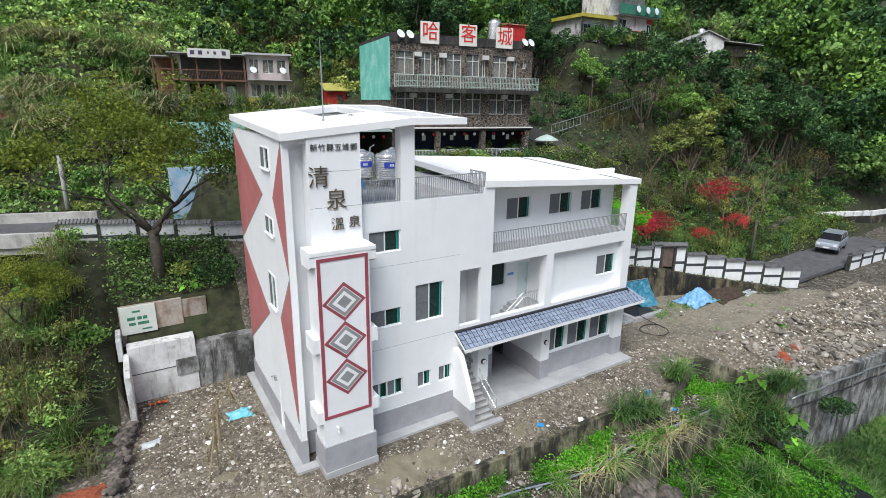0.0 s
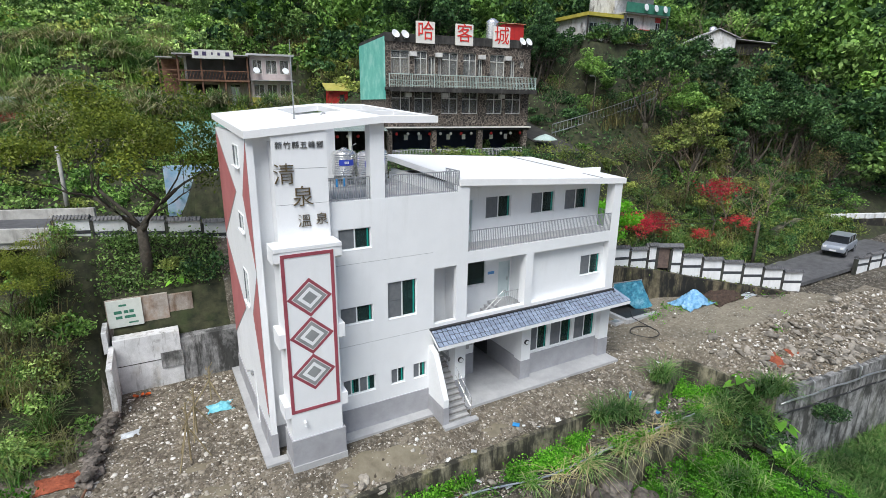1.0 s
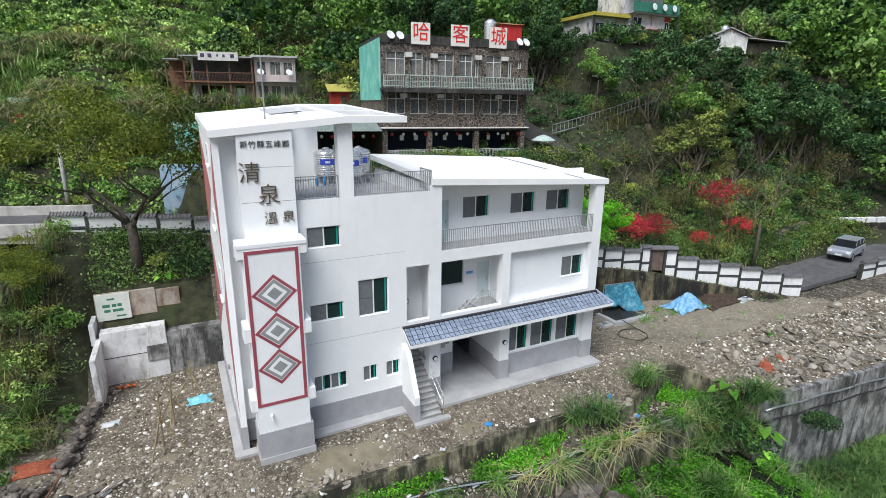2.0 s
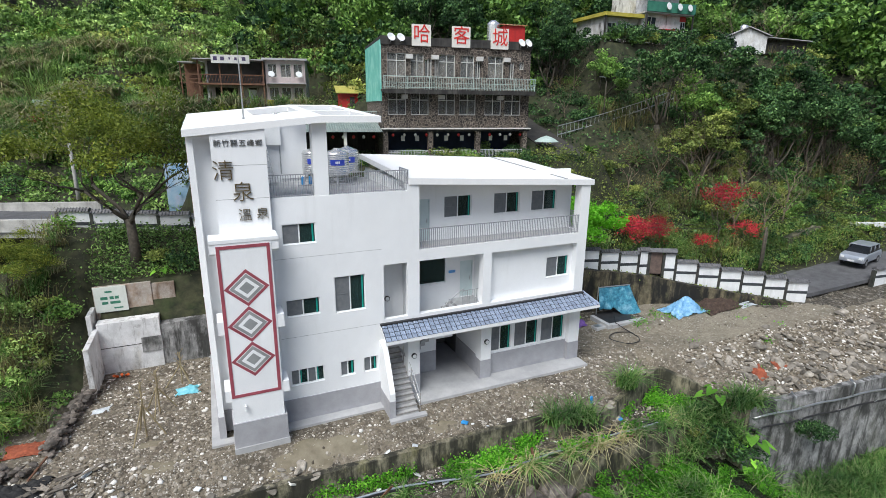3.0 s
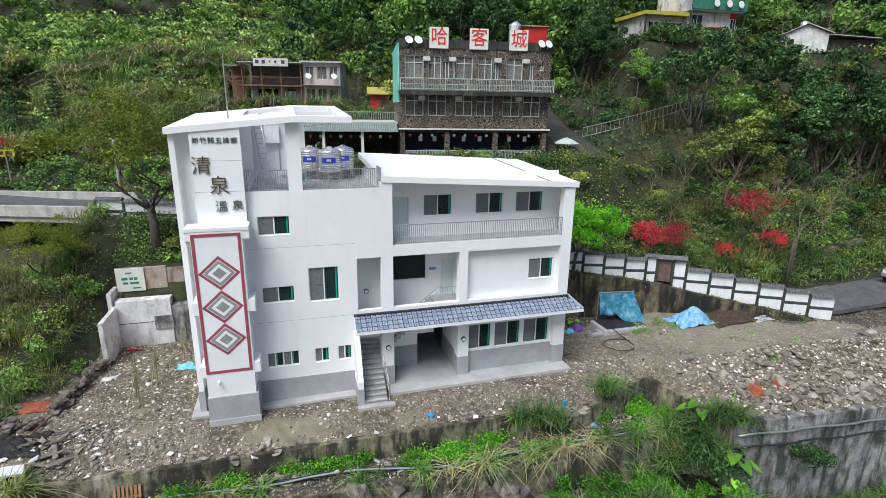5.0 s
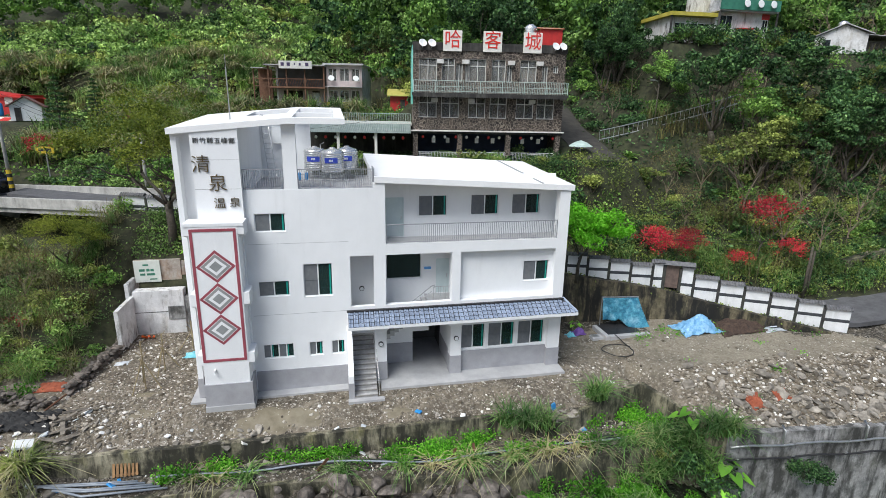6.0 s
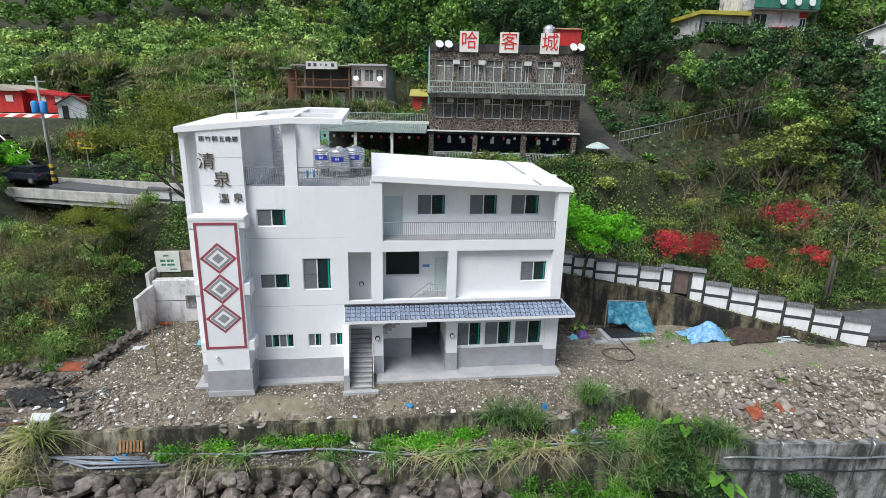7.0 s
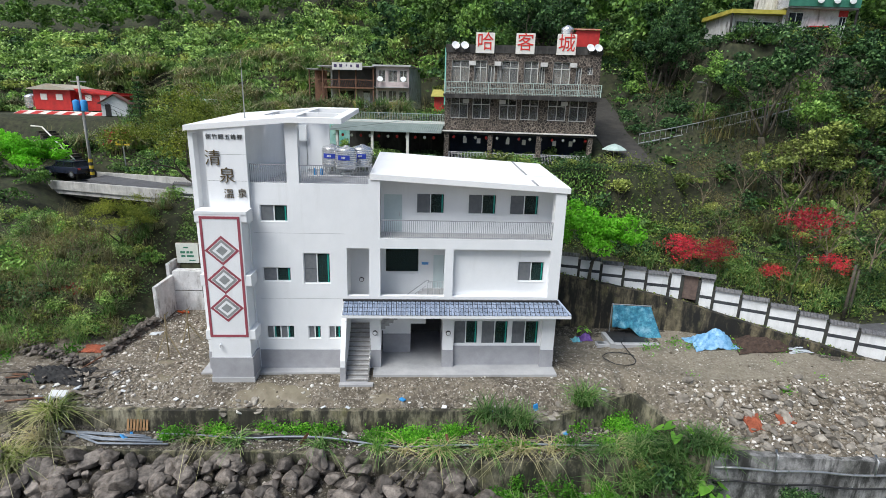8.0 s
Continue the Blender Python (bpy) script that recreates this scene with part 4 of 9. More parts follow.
# ---- walls along the stream ----
def bank_wall(name, pts, thick, mat, label, cap=0.0):
    """A retaining wall along points (x, y, top, foot) on its outer face; it leans back a little."""
    bm = bmesh.new()
    n = len(pts)
    rows_ = []
    fine = []
    for (x0, y0, t0, f0), (x1, y1, t1, f1) in zip(pts, pts[1:]):
        k = max(1, int(math.hypot(x1 - x0, y1 - y0) / 0.5))
        fine += [(x0 + (x1 - x0) * i / k, y0 + (y1 - y0) * i / k, t0 + (t1 - t0) * i / k, f0 + (f1 - f0) * i / k) for i in range(k)]
    fine.append(pts[-1])
    for i, (x, y, top, foot) in enumerate(fine):
        a, b = fine[max(0, i - 1)], fine[min(len(fine) - 1, i + 1)]
        d = Vector((b[0] - a[0], b[1] - a[1], 0)).normalized()
        inn = Vector((-d.y, d.x, 0))
        w = 0.05 * noise.noise(Vector((x * 1.3, y * 1.3, 5)))
        p = Vector((x, y, 0))
        rows_.append([bm.verts.new(q) for q in (p - 0.12 * inn + Vector((0, 0, foot)), p + Vector((0, 0, top + w)), p + thick * inn + Vector((0, 0, top + w)), p + thick * inn + Vector((0, 0, foot)))])
    for q, s in zip(rows_, rows_[1:]):
        for k in range(4):
            bm.faces.new((q[k], s[k], s[(k + 1) % 4], q[(k + 1) % 4]))
    bm.faces.new(rows_[0]), bm.faces.new(rows_[-1][::-1])
    return structure(name, bm, mat, label, "retaining wall")


DARKWALL = streaked_material("dark_stained_concrete", (0.13, 0.115, 0.075), (0.36, 0.33, 0.235), (0.020, 0.019, 0.013), (0.15, 0.145, 0.035), 0.92, 0.45)
bank_wall("retaining_wall_upper", [(-12, 15.3, -0.6, -2), (-2, 15.75, -0.5, -2), (20, 15.35, -0.45, -2), (23, 14.55, -0.75, -2)], 0.3, DARKWALL, "stained mossy concrete wall edging the yard")
bank_wall("retaining_wall_gully", [(23, 14.55, -0.7, -2), (28.9, 16.35, -0.02, -2)], 0.28, MOSSY, "mossy concrete wing wall of the drain gully")
bank_wall("retaining_wall_wing", [(28.9, 16.4, 0.0, -2), (29.6, 14.4, -0.15, -2.4), (30.25, 12.7, -0.4, -4), (31.1, 11.95, -0.6, -7)], 0.28, MOSSY, "pale stained concrete wing wall of the gully")
bank_wall("retaining_wall_lower", [(-12, 14.4, -1.75, -5), (-2, 14.5, -1.75, -5), (4, 14.1, -1.75, -5), (10, 13.9, -1.75, -5), (16, 13.1, -1.8, -5), (20, 13.0, -1.85, -5), (25.5, 13.0, -1.75, -5), (29.2, 13.3, -1.9, -5)], 0.32, MOSSY, "dark mossy concrete wall above the boulders")
bank_wall("retaining_wall_tall", [(31.1, 11.95, -0.6, -8), (37.6, 11.3, -0.6, -8), (60, 9.2, -0.5, -8)], 0.4, CONCRETE, "tall streaked grey concrete river wall")
# pipes along the tall wall
for dz, r, mat, label in ((0.62, 0.06, STEEL, "grey water pipe clipped to the river wall"), (1.35, 0.05, BLACK, "black hose clipped to the river wall")):
    bm = bmesh.new()
    tube(bm, [(31.2 + i * 1.0, 11.78 - 0.1 * i - 0.04 * dz, -0.6 - dz + 0.05 * math.sin(i * 1.7)) for i in range(26)], r, 8)
    pipe = tagged(part("wall_pipe", bm, mat, smooth=True), label, "pipe")
    for i in range(0, 25, 3):
        bm = bmesh.new()
        tube(bm, [(31.6 + i, 11.86 - 0.1 * i - 0.04 * dz, -0.6 - dz - 0.12), (31.6 + i, 11.6 - 0.1 * i - 0.04 * dz, -0.6 - dz + 0.14)], 0.025, 6)
        part("bracket", bm, STEEL, pipe)
for x, y in ((34.0, 11.62), (38.6, 11.15)):
    bm = bmesh.new()
    tube(bm, [(x, y - 0.12, -1.2), (x, y - 0.12, -0.45), (x + 0.15, y + 0.2, -0.35)], 0.07, 8)
    tagged(part("drain_pipe", bm, STEEL, smooth=True), "grey drain pipe over the wall top", "pipe", "drain pipes")

# ---- lime-washed walls beside the yard ----
def plain_wall(name, x0, x1, y0, y1, z0, z1, mat, label, bevel=0.015):
    bm = bmesh.new()
    box(bm, x0, x1, y0, y1, z0, z1)
    return structure(name, bm, mat, label, "wall", bevel)


STONE_SEAM = material("dark_seam", (0.05, 0.045, 0.04), (0.12, 0.11, 0.10), 3, 0.9, 0.2)
plain_wall("wall_pen_back", -0.75, 2.3, 28.0, 28.75, -0.1, 3.0, BLOCKWHITE, "lime-washed concrete wall with dark streaks")
plain_wall("wall_pen_side", -0.95, -0.7, 25.4, 28.25, -0.1, 2.7, BLOCKWHITE, "lime-washed side wall of the yard pen")
plain_wall("wall_pen_low", 2.3, 5.4, 28.1, 28.8, -0.1, 2.5, CONCRETE, "bare grey concrete wall beside the house")
RUSTWALL = streaked_material("rusty_stained_concrete", (0.30, 0.26, 0.22), (0.50, 0.46, 0.41), (0.14, 0.085, 0.05), (0.30, 0.17, 0.09), 0.7, 0.5)
plain_wall("wall_upper_back", -0.9, 2.0, 29.3, 29.5, 2.6, 4.75, RUSTWALL, "upper concrete wall stained rusty brown")
plain_wall("wall_upper_end", 2.0, 3.2, 29.36, 29.56, 2.6, 4.6, RUSTWALL, "short rust-brown end of the upper wall")
plain_wall("wall_pen_joint", -0.74, 2.29, 27.985, 28.0, 1.52, 1.56, STONE_SEAM, "dark pour joint across the lime-washed wall", 0.0)
plain_wall("wall_upper_side", -1.15, -0.92, 28.0, 29.5, 2.4, 3.55, BLOCKWHITE, "short white side wall of the upper ledge")
plain_wall("wall_pen_step", 1.3, 2.35, 27.93, 28.0, 1.0, 1.9, CONCRETE, "bare concrete patch on the pen wall")
BOARD = material("pale_sign_board", (0.60, 0.64, 0.58), (0.70, 0.73, 0.68), 1.5, 0.6, 0.02, stain=(0.4, 0.42, 0.36), stain_amount=0.4)
SIGNGREEN = material("green_print", (0.03, 0.16, 0.10), (0.05, 0.22, 0.14), 3, 0.6, 0)
board = boxes("sign_board", BOARD, None, (-0.85, 0.75, 29.2, 29.28, 3.25, 4.75), bevel=0.01)
tagged(board, "pale weathered sign board leaning on the upper wall", "sign")
boxes("print_bar", SIGNGREEN, board, (-0.3, 0.05, 29.19, 29.198, 4.4, 4.5), (-0.55, -0.2, 29.19, 29.198, 4.0, 4.17), (-0.1, 0.1, 29.19, 29.198, 4.0, 4.17), (0.15, 0.35, 29.19, 29.198, 4.0, 4.17), (-0.5, -0.2, 29.19, 29.198, 3.72, 3.87), (-0.1, 0.4, 29.19, 29.198, 3.72, 3.87), (0.05, 0.5, 29.19, 29.198, 3.42, 3.5))

# ---- the road, its white bay wall and the bridge ----
bm = bmesh.new()
line = [x for x in np.arange(-14, 62, 1.0)]
rows_ = []
for x in line:
    y0 = lerp_table(x, ROAD_EDGE)
    z = lerp_table(x, ROAD_TOP)
    far = 4.2 + 0.8 * ease(44, 50, x) * ease(60, 54, x)
    rows_.append([bm.verts.new((x, y0 + 0.25, z + 0.05)), bm.verts.new((x, y0 + far, z + 0.05))])
for q, s in zip(rows_, rows_[1:]):
    bm.faces.new((q[0], s[0], s[1], q[1]))
r = bmesh.ops.extrude_face_region(bm, geom=bm.faces[:])
bmesh.ops.translate(bm, vec=(0, 0, -0.3), verts=[v for v in r["geom"] if isinstance(v, bmesh.types.BMVert)])
structure("road", bm, ASPHALT, "narrow grey asphalt village road", "road")

BAYGREY = material("bay_wall_grey_band", (0.032, 0.036, 0.042), (0.06, 0.066, 0.074), 2, 0.8, 0.05)
BAYWHITE = material("bay_wall_white", (0.70, 0.71, 0.72), (0.80, 0.81, 0.82), 1.5, 0.8, 0.1, 40, stain=(0.3, 0.3, 0.28), stain_scale=1.5, stain_amount=0.4, streak=True)
CAPTILE = material("dark_cap_tile", (0.07, 0.07, 0.075), (0.15, 0.15, 0.155), 6, 0.5, 0.1, 30, vary=0.2)
POST = material("dark_wall_post", (0.025, 0.025, 0.024), (0.06, 0.058, 0.054), 2, 0.85, 0.15, stain=(0.05, 0.07, 0.03), stain_amount=0.5)


def bay(x0, x1, height=1.15, cap=True):
    """One white bay of the road wall: a panel with a grey band, a tile cap and a dark post."""
    y0, y1 = lerp_table(x0, ROAD_EDGE), lerp_table(x1, ROAD_EDGE)
    z0, z1 = lerp_table(x0, ROAD_TOP), lerp_table(x1, ROAD_TOP)
    zb, zt = (z0 + z1) / 2, (z0 + z1) / 2 + height
    L = math.hypot(x1 - x0, y1 - y0)
    b = thing("wall_bay", (0, 0, 0), "white road wall bay with grey band and tiled cap", "wall", "bays of the road wall")
    boxes("panel", BAYWHITE, b, (0.09, L - 0.09, -0.09, 0.09, -0.62, height - 0.12))
    boxes("band", BAYGREY, b, (0.09, L - 0.09, -0.1, 0.1, 0.12, 0.33))
    boxes("post", POST, b, (-0.09, 0.09, -0.14, 0.14, -0.65, height - 0.2))
    if cap:
        bm = bmesh.new()
        prism(bm, [(-0.24, height - 0.14), (0.24, height - 0.14), (0.03, height + 0.06), (-0.03, height + 0.06)], lambda p: (0.05, p[0], p[1]), lambda p: (L - 0.05, p[0], p[1]))
        c = part("cap", bm, CAPTILE, b, "dark tiled cap")
        bm = bmesh.new()
        n = int(L / 0.2)
        for i in range(n + 1):
            x = 0.08 + (L - 0.16) * i / n
            tube(bm, [(x, -0.27, height - 0.12), (x, 0, height + 0.085), (x, 0.27, height - 0.12)], 0.035, 5)
        part("cap_rib", bm, CAPTILE, c)
    b.matrix_basis = pose(x0, y0, zb, 0, 0, math.degrees(math.atan2(y1 - y0, x1 - x0)))
    return b


for i in range(9):
    bay(-3.2 + 1.9 * i, -3.2 + 1.9 * (i + 1))
for i in range(14):
    bay(13.9 + 1.45 * i, 13.9 + 1.45 * (i + 1))
bay(34.2, 35.0, 1.55)
bay(35.95, 36.75, 1.55)
for i in range(6):
    x0 = 36.75 + 1.42 * i
    bay(x0, x0 + 1.42)
gate = thing("garden_gate", (0, 0, 0), "brown gate under a tiled cap in the road wall", "gate")
L = 1.06
boxes("gate_leaf", material("gate_brown", (0.10, 0.07, 0.06), (0.17, 0.12, 0.10), 3, 0.7, 0.1), gate, (0.1, L - 0.1, -0.04, 0.04, -0.3, 1.35))
boxes("gate_post", POST, gate, (-0.12, 0.1, -0.14, 0.14, -0.9, 1.45))
bm = bmesh.new()
prism(bm, [(-0.3, 1.42), (0.3, 1.42), (0.03, 1.66), (-0.03, 1.66)], lambda p: (-0.9, p[0], p[1]), lambda p: (L + 0.9, p[0], p[1]))
part("cap", bm, CAPTILE, gate)
gate.matrix_basis = pose(35.0, 23.8, 3.15, 0, 0, -27)
# second run of the white wall by the yard entrance
for i in range(4):
    bay(51.8 + 1.7 * i, 53.5 + 1.7 * i, 0.95)
# dark stone bank under the wall
STONEBANK = streaked_material("dark_wet_stone", (0.045, 0.038, 0.026), (0.20, 0.17, 0.105), (0.010, 0.010, 0.009), (0.085, 0.085, 0.03), 0.95, 0.45)
bank = []
for x in np.arange(12, 45, 1.0):
    bank.append((float(x), lerp_table(x, BANK_TOP) - 0.35, lerp_table(x, ROAD_TOP) - 0.4 - 0.2 * ease(33, 38, x), -0.2))
bank_wall("retaining_wall_road", bank, 1.3, STONEBANK, "dark wet stone bank below the road wall")

# bridge to the left
BRIDGECON = material("bridge_concrete", (0.34, 0.33, 0.31), (0.52, 0.51, 0.48), 1.2, 0.85, 0.2, 40, stain=(0.10, 0.10, 0.09), stain_scale=1.2, stain_amount=0.7, streak=True)
bridge = thing("road_bridge", (0, 0, 0), "weathered concrete road bridge with solid parapets", "bridge")
LB = 15.5
boxes("deck", BRIDGECON, bridge, (0, LB, 0.0, 4.6, -0.35, 0.0), (0, LB, 0.1, 0.5, -0.9, -0.35), (0, LB, 4.0, 4.4, -0.9, -0.35))
boxes("deck_surface", ASPHALT, bridge, (0, LB, 0.35, 4.25, 0.0, 0.02))
boxes("parapet", BRIDGECON, bridge, (0, LB, 4.3, 4.55, 0.0, 0.62), label="pale patterned far parapet", bevel=0.02)
boxes("kerb", BRIDGECON, bridge, (0, LB, 0.02, 0.32, 0.0, 0.28), bevel=0.02)
boxes("fascia", BRIDGECON, bridge, (0, LB, -0.08, 0.018, -0.5, 0.3), bevel=0.015)
boxes("abutment", BRIDGECON, bridge, (LB - 0.8, LB, 0.2, 4.4, -3.5, -0.35), (0, 0.8, 0.2, 4.4, -3.5, -0.35))
bridge.matrix_basis = pose(-17.3, 41.4, 7.05, 0, -1.5, -25)

# ---- the stone guesthouse on the terrace ----
def stone_material():
    m = bpy.data.materials.new("crazy_stone")
    m.use_nodes = True
    nt = m.node_tree
    p = nt.nodes["Principled BSDF"]
    geo = nt.nodes.new("ShaderNodeNewGeometry")
    vor, edge = nt.nodes.new("ShaderNodeTexVoronoi"), nt.nodes.new("ShaderNodeTexVoronoi")
    edge.feature = "DISTANCE_TO_EDGE"
    for v in (vor, edge):
        v.inputs["Scale"].default_value = 4.4
        nt.links.new(geo.outputs["Position"], v.inputs["Vector"])
    col = ramp(nt, vor.outputs["Color"], [(0.1, (0.020, 0.016, 0.014)), (0.5, (0.060, 0.048, 0.040)), (0.9, (0.125, 0.10, 0.082))])
    joint = ramp(nt, edge.outputs["Distance"], [(0.03, (1, 1, 1)), (0.075, (0, 0, 0))])
    col = mix(nt, col, (0.30, 0.26, 0.22), joint)
    col = mix(nt, col, ramp(nt, noise_node(nt, 0.9, 6, space="World"), [(0.3, (0.6, 0.6, 0.6)), (0.7, (1.15, 1.1, 1.05))]), 1.0, "MULTIPLY")
    nt.links.new(col, p.inputs["Base Color"])
    p.inputs["Roughness"].default_value = 0.85
    b = nt.nodes.new("ShaderNodeBump")
    b.inputs["Strength"].default_value, b.inputs["Distance"].default_value = 0.6, 0.04
    nt.links.new(edge.outputs["Distance"], b.inputs["Height"])
    nt.links.new(b.outputs[0], p.inputs["Normal"])
    return m


STONE = stone_material()
DARKPAINT = material("sooty_dark_paint", (0.015, 0.014, 0.013), (0.05, 0.047, 0.043), 1.5, 0.8, 0.1, 30, stain=(0.16, 0.15, 0.14), stain_scale=1.5, stain_amount=0.5, streak=True)
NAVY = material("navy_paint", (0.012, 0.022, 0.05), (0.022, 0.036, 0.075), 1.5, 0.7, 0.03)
CURTAIN = material("beige_curtain", (0.16, 0.13, 0.105), (0.28, 0.24, 0.20), 4, 0.9, 0.2, 25)
WINFRAME = material("aged_aluminium", (0.52, 0.51, 0.48), (0.66, 0.65, 0.62), 3, 0.5, 0.0)
GREENPANEL = material("teal_painted_panel", (0.13, 0.50, 0.42), (0.25, 0.66, 0.55), 0.8, 0.5, 0.02, 30, stain=(0.5, 0.72, 0.66), stain_scale=0.8, stain_amount=0.6)
PALEGREEN = material("pale_green_rail_paint", (0.36, 0.48, 0.44), (0.50, 0.60, 0.56), 3, 0.6, 0.05)
REDSIGN = material("red_letter_paint", (0.55, 0.02, 0.015), (0.70, 0.035, 0.025), 3, 0.5, 0)
SIGNWHITE = material("cream_sign", (0.68, 0.66, 0.60), (0.78, 0.76, 0.70), 2, 0.6, 0.02)
REDPAINT = material("bright_red_sheet", (0.42, 0.02, 0.018), (0.58, 0.03, 0.025), 2, 0.55, 0.05, stain=(0.25, 0.02, 0.02), stain_amount=0.4, streak=True)


def old_window(x0, x1, z0, z1, y, parent, tone=0, transom=True):
    """An aluminium window with two sliding panes below a transom, curtains and a dark room behind it."""
    t = 0.06
    bm = bmesh.new()
    zm = z1 - 0.58 if transom else z1
    cells = [(z0 + t, zm - 0.03), (zm + 0.03, z1 - t)] if transom else [(z0 + t, z1 - t)]
    wall_grid(bm, x0, x1, z0, z1, [(a, b, c, d) for a, b in ((x0 + t, (x0 + x1) / 2 - 0.03), ((x0 + x1) / 2 + 0.03, x1 - t)) for c, d in cells], along_x(y, y + 0.08))
    w = part("window", bm, WINFRAME, parent)
    xm = (x0 + x1) / 2
    for a, b in ((x0 + t, xm - 0.03), (xm + 0.03, x1 - t)):
        boxes("pane", OLDGLASS, w, (a, b, y + 0.04, y + 0.05, z0 + t, z1 - t)).visible_shadow = False
    bm = bmesh.new()
    n = 10
    lo, hi = ((x0, xm - 0.1), (xm + 0.35, x1), (x0, x1), (x0 + 0.3, x1))[tone % 4]
    v0, v1 = [], []
    for i in range(n * 2 + 1):
        xx = lo + (hi - lo) * i / (2 * n)
        yy = y + 0.16 + (0.03 if i % 2 else -0.02)
        v0.append(bm.verts.new((xx, yy, z0))), v1.append(bm.verts.new((xx, yy, zm)))
    for i in range(2 * n):
        bm.faces.new((v0[i], v0[i + 1], v1[i + 1], v1[i]))
    r = bmesh.ops.extrude_face_region(bm, geom=bm.faces[:])
    bmesh.ops.translate(bm, vec=(0, 0.01, 0), verts=[v for v in r["geom"] if isinstance(v, bmesh.types.BMVert)])
    part("curtain", bm, CURTAIN, w, "drawn beige curtain")
    boxes("sill", WINFRAME, w, (x0 - 0.05, x1 + 0.05, y - 0.08, y, z0 - 0.06, z0 - 0.003))
    return w


guest = thing("guesthouse", (0, 0, 0), "three-storey dark guesthouse clad in crazy stone with balcony", "building")
GW, GD = 13.6, 9.0
Z1, Z2, Z3, ZR = 2.75, 5.95, 9.4, 10.05
lower = [(0.5, 2.1), (2.5, 4.1), (4.95, 6.5), (6.9, 8.45), (9.3, 10.9), (11.2, 12.8)]
upper = [(0.5, 2.1), (2.5, 3.65), (4.95, 6.45), (6.95, 8.2), (9.5, 11.0)]
slots = [(3.75, 4.35), (4.6, 4.9), (8.3, 8.8), (11.5, 12.0), (12.5, 12.9)]
H1 = [(a, b, 3.9, 5.7) for a, b in lower]
H2 = [(a, b, 6.95, 8.8) for a, b in upper] + [(a, b, 6.95, 8.4) for a, b in slots[:4]] + [(12.5, 12.95, 7.8, 8.4)]
bm = bmesh.new()
wall_grid(bm, 0, GW, Z1, Z3, H1 + H2, along_x(0, 0.3))
part("front_wall", bm, STONE, guest)
boxes("side_wall", STONE, guest, (0, 0.3, 0.3, GD, 0, Z3), (GW - 0.3, GW, 0.3, GD, 0, Z3))
boxes("back_wall", STONE, guest, (0.3, GW - 0.3, GD - 0.3, GD, 0, Z3))
# added dark sheet whose colour stands in for shade behind the windows
boxes("inner_room", ROOMSHADE, guest, (0.3, GW - 0.3, 2.2, 2.3, Z1, Z3))
boxes("floor_slab", DARKPAINT, guest, (-0.1, GW + 0.1, -0.25, GD, Z1 - 0.22, Z1), (0.3, GW - 0.3, 0.3, GD - 0.3, Z2 - 0.2, Z2))
boxes("ledge", SIGNWHITE, guest, (-0.15, GW + 0.15, -0.45, 0, Z1 - 0.02, Z1 + 0.08), label="pale projecting ledge")
boxes("parapet", DARKPAINT, guest, (-0.05, GW + 0.05, -0.08, 0.22, Z3, ZR), (-0.05, 0.25, 0.22, GD, Z3, ZR), (GW - 0.25, GW + 0.05, 0.22, GD, Z3, ZR))
boxes("roof_slab", DARKPAINT, guest, (0.25, GW - 0.25, 0.22, GD, Z3 - 0.15, Z3 + 0.05))
for i, (a, b, c, d) in enumerate(H1 + H2):
    old_window(a, b, c, d, 0.12, guest, i, b - a > 1.0)
boxes("balcony_slab", DARKPAINT, guest, (-0.1, GW + 0.1, -1.15, -0.0, Z2 - 0.2, Z2), (0, GW, -1.15, -1.05, Z2 - 0.35, Z2 - 0.2))
bm = bmesh.new()
for z in (Z2 + 0.12, Z2 + 0.5, Z2 + 0.98):
    box(bm, -0.05, GW + 0.05, -1.1, -1.05, z, z + 0.035)
for i in range(92):
    x = 0.0 + GW * i / 91
    w = 0.035 if i % 13 == 0 else 0.009
    box(bm, x - w, x + w, -1.09, -1.06, Z2, Z2 + 0.98)
part("balcony_rail", bm, PALEGREEN, guest, "pale green iron balcony rail")
for i in range(24):
    x = GW * (i + 0.5) / 24
    bm = bmesh.new()
    tube(bm, [(x + 0.17 * math.cos(k * math.pi / 5), -1.075, Z2 + 0.3 + 0.13 * math.sin(k * math.pi / 5)) for k in range(11)], 0.012, 4)
    part("rail_scroll", bm, PALEGREEN, guest)
for x in (0.22, 4.25, 8.7, 13.3):
    boxes("stone_pillar", STONE, guest, (x - 0.22, x + 0.22, -0.2, 0.3, -0.5, Z1 - 0.22), bevel=0.02)
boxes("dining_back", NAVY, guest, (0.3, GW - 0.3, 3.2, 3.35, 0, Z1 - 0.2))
boxes("dining_floor", SLAB, guest, (0, GW, -0.6, 3.2, -0.5, -0.02))
for a, b in ((0.44, 4.03), (4.47, 8.48), (8.92, 13.08)):
    rail("porch_rail", a, b, -0.1, 0.0, 0.95, guest, ALU, 0.14)
for i in range(13):
    x = 0.9 + 1.0 * i
    bm = bmesh.new()
    lathe(bm, x, 0.05, [(0.03, 2.1), (0.11, 2.16), (0.13, 2.24), (0.11, 2.32), (0.03, 2.38)], 10)
    part("lantern", bm, SIGNWHITE if i % 3 else REDPAINT, guest, "round paper lantern", smooth=True)
for x in (1.9, 3.2, 5.9, 7.4, 10.2, 11.7):
    boxes("paper_notice", SIGNWHITE, guest, (x - 0.17, x + 0.17, 0.6, 0.62, 1.7, 2.15), label="white paper notice")
boxes("side_panel", GREENPANEL, guest, (-0.12, -0.02, 0.0, GD - 0.4, 5.0, 9.75), label="teal painted panel on the side wall")
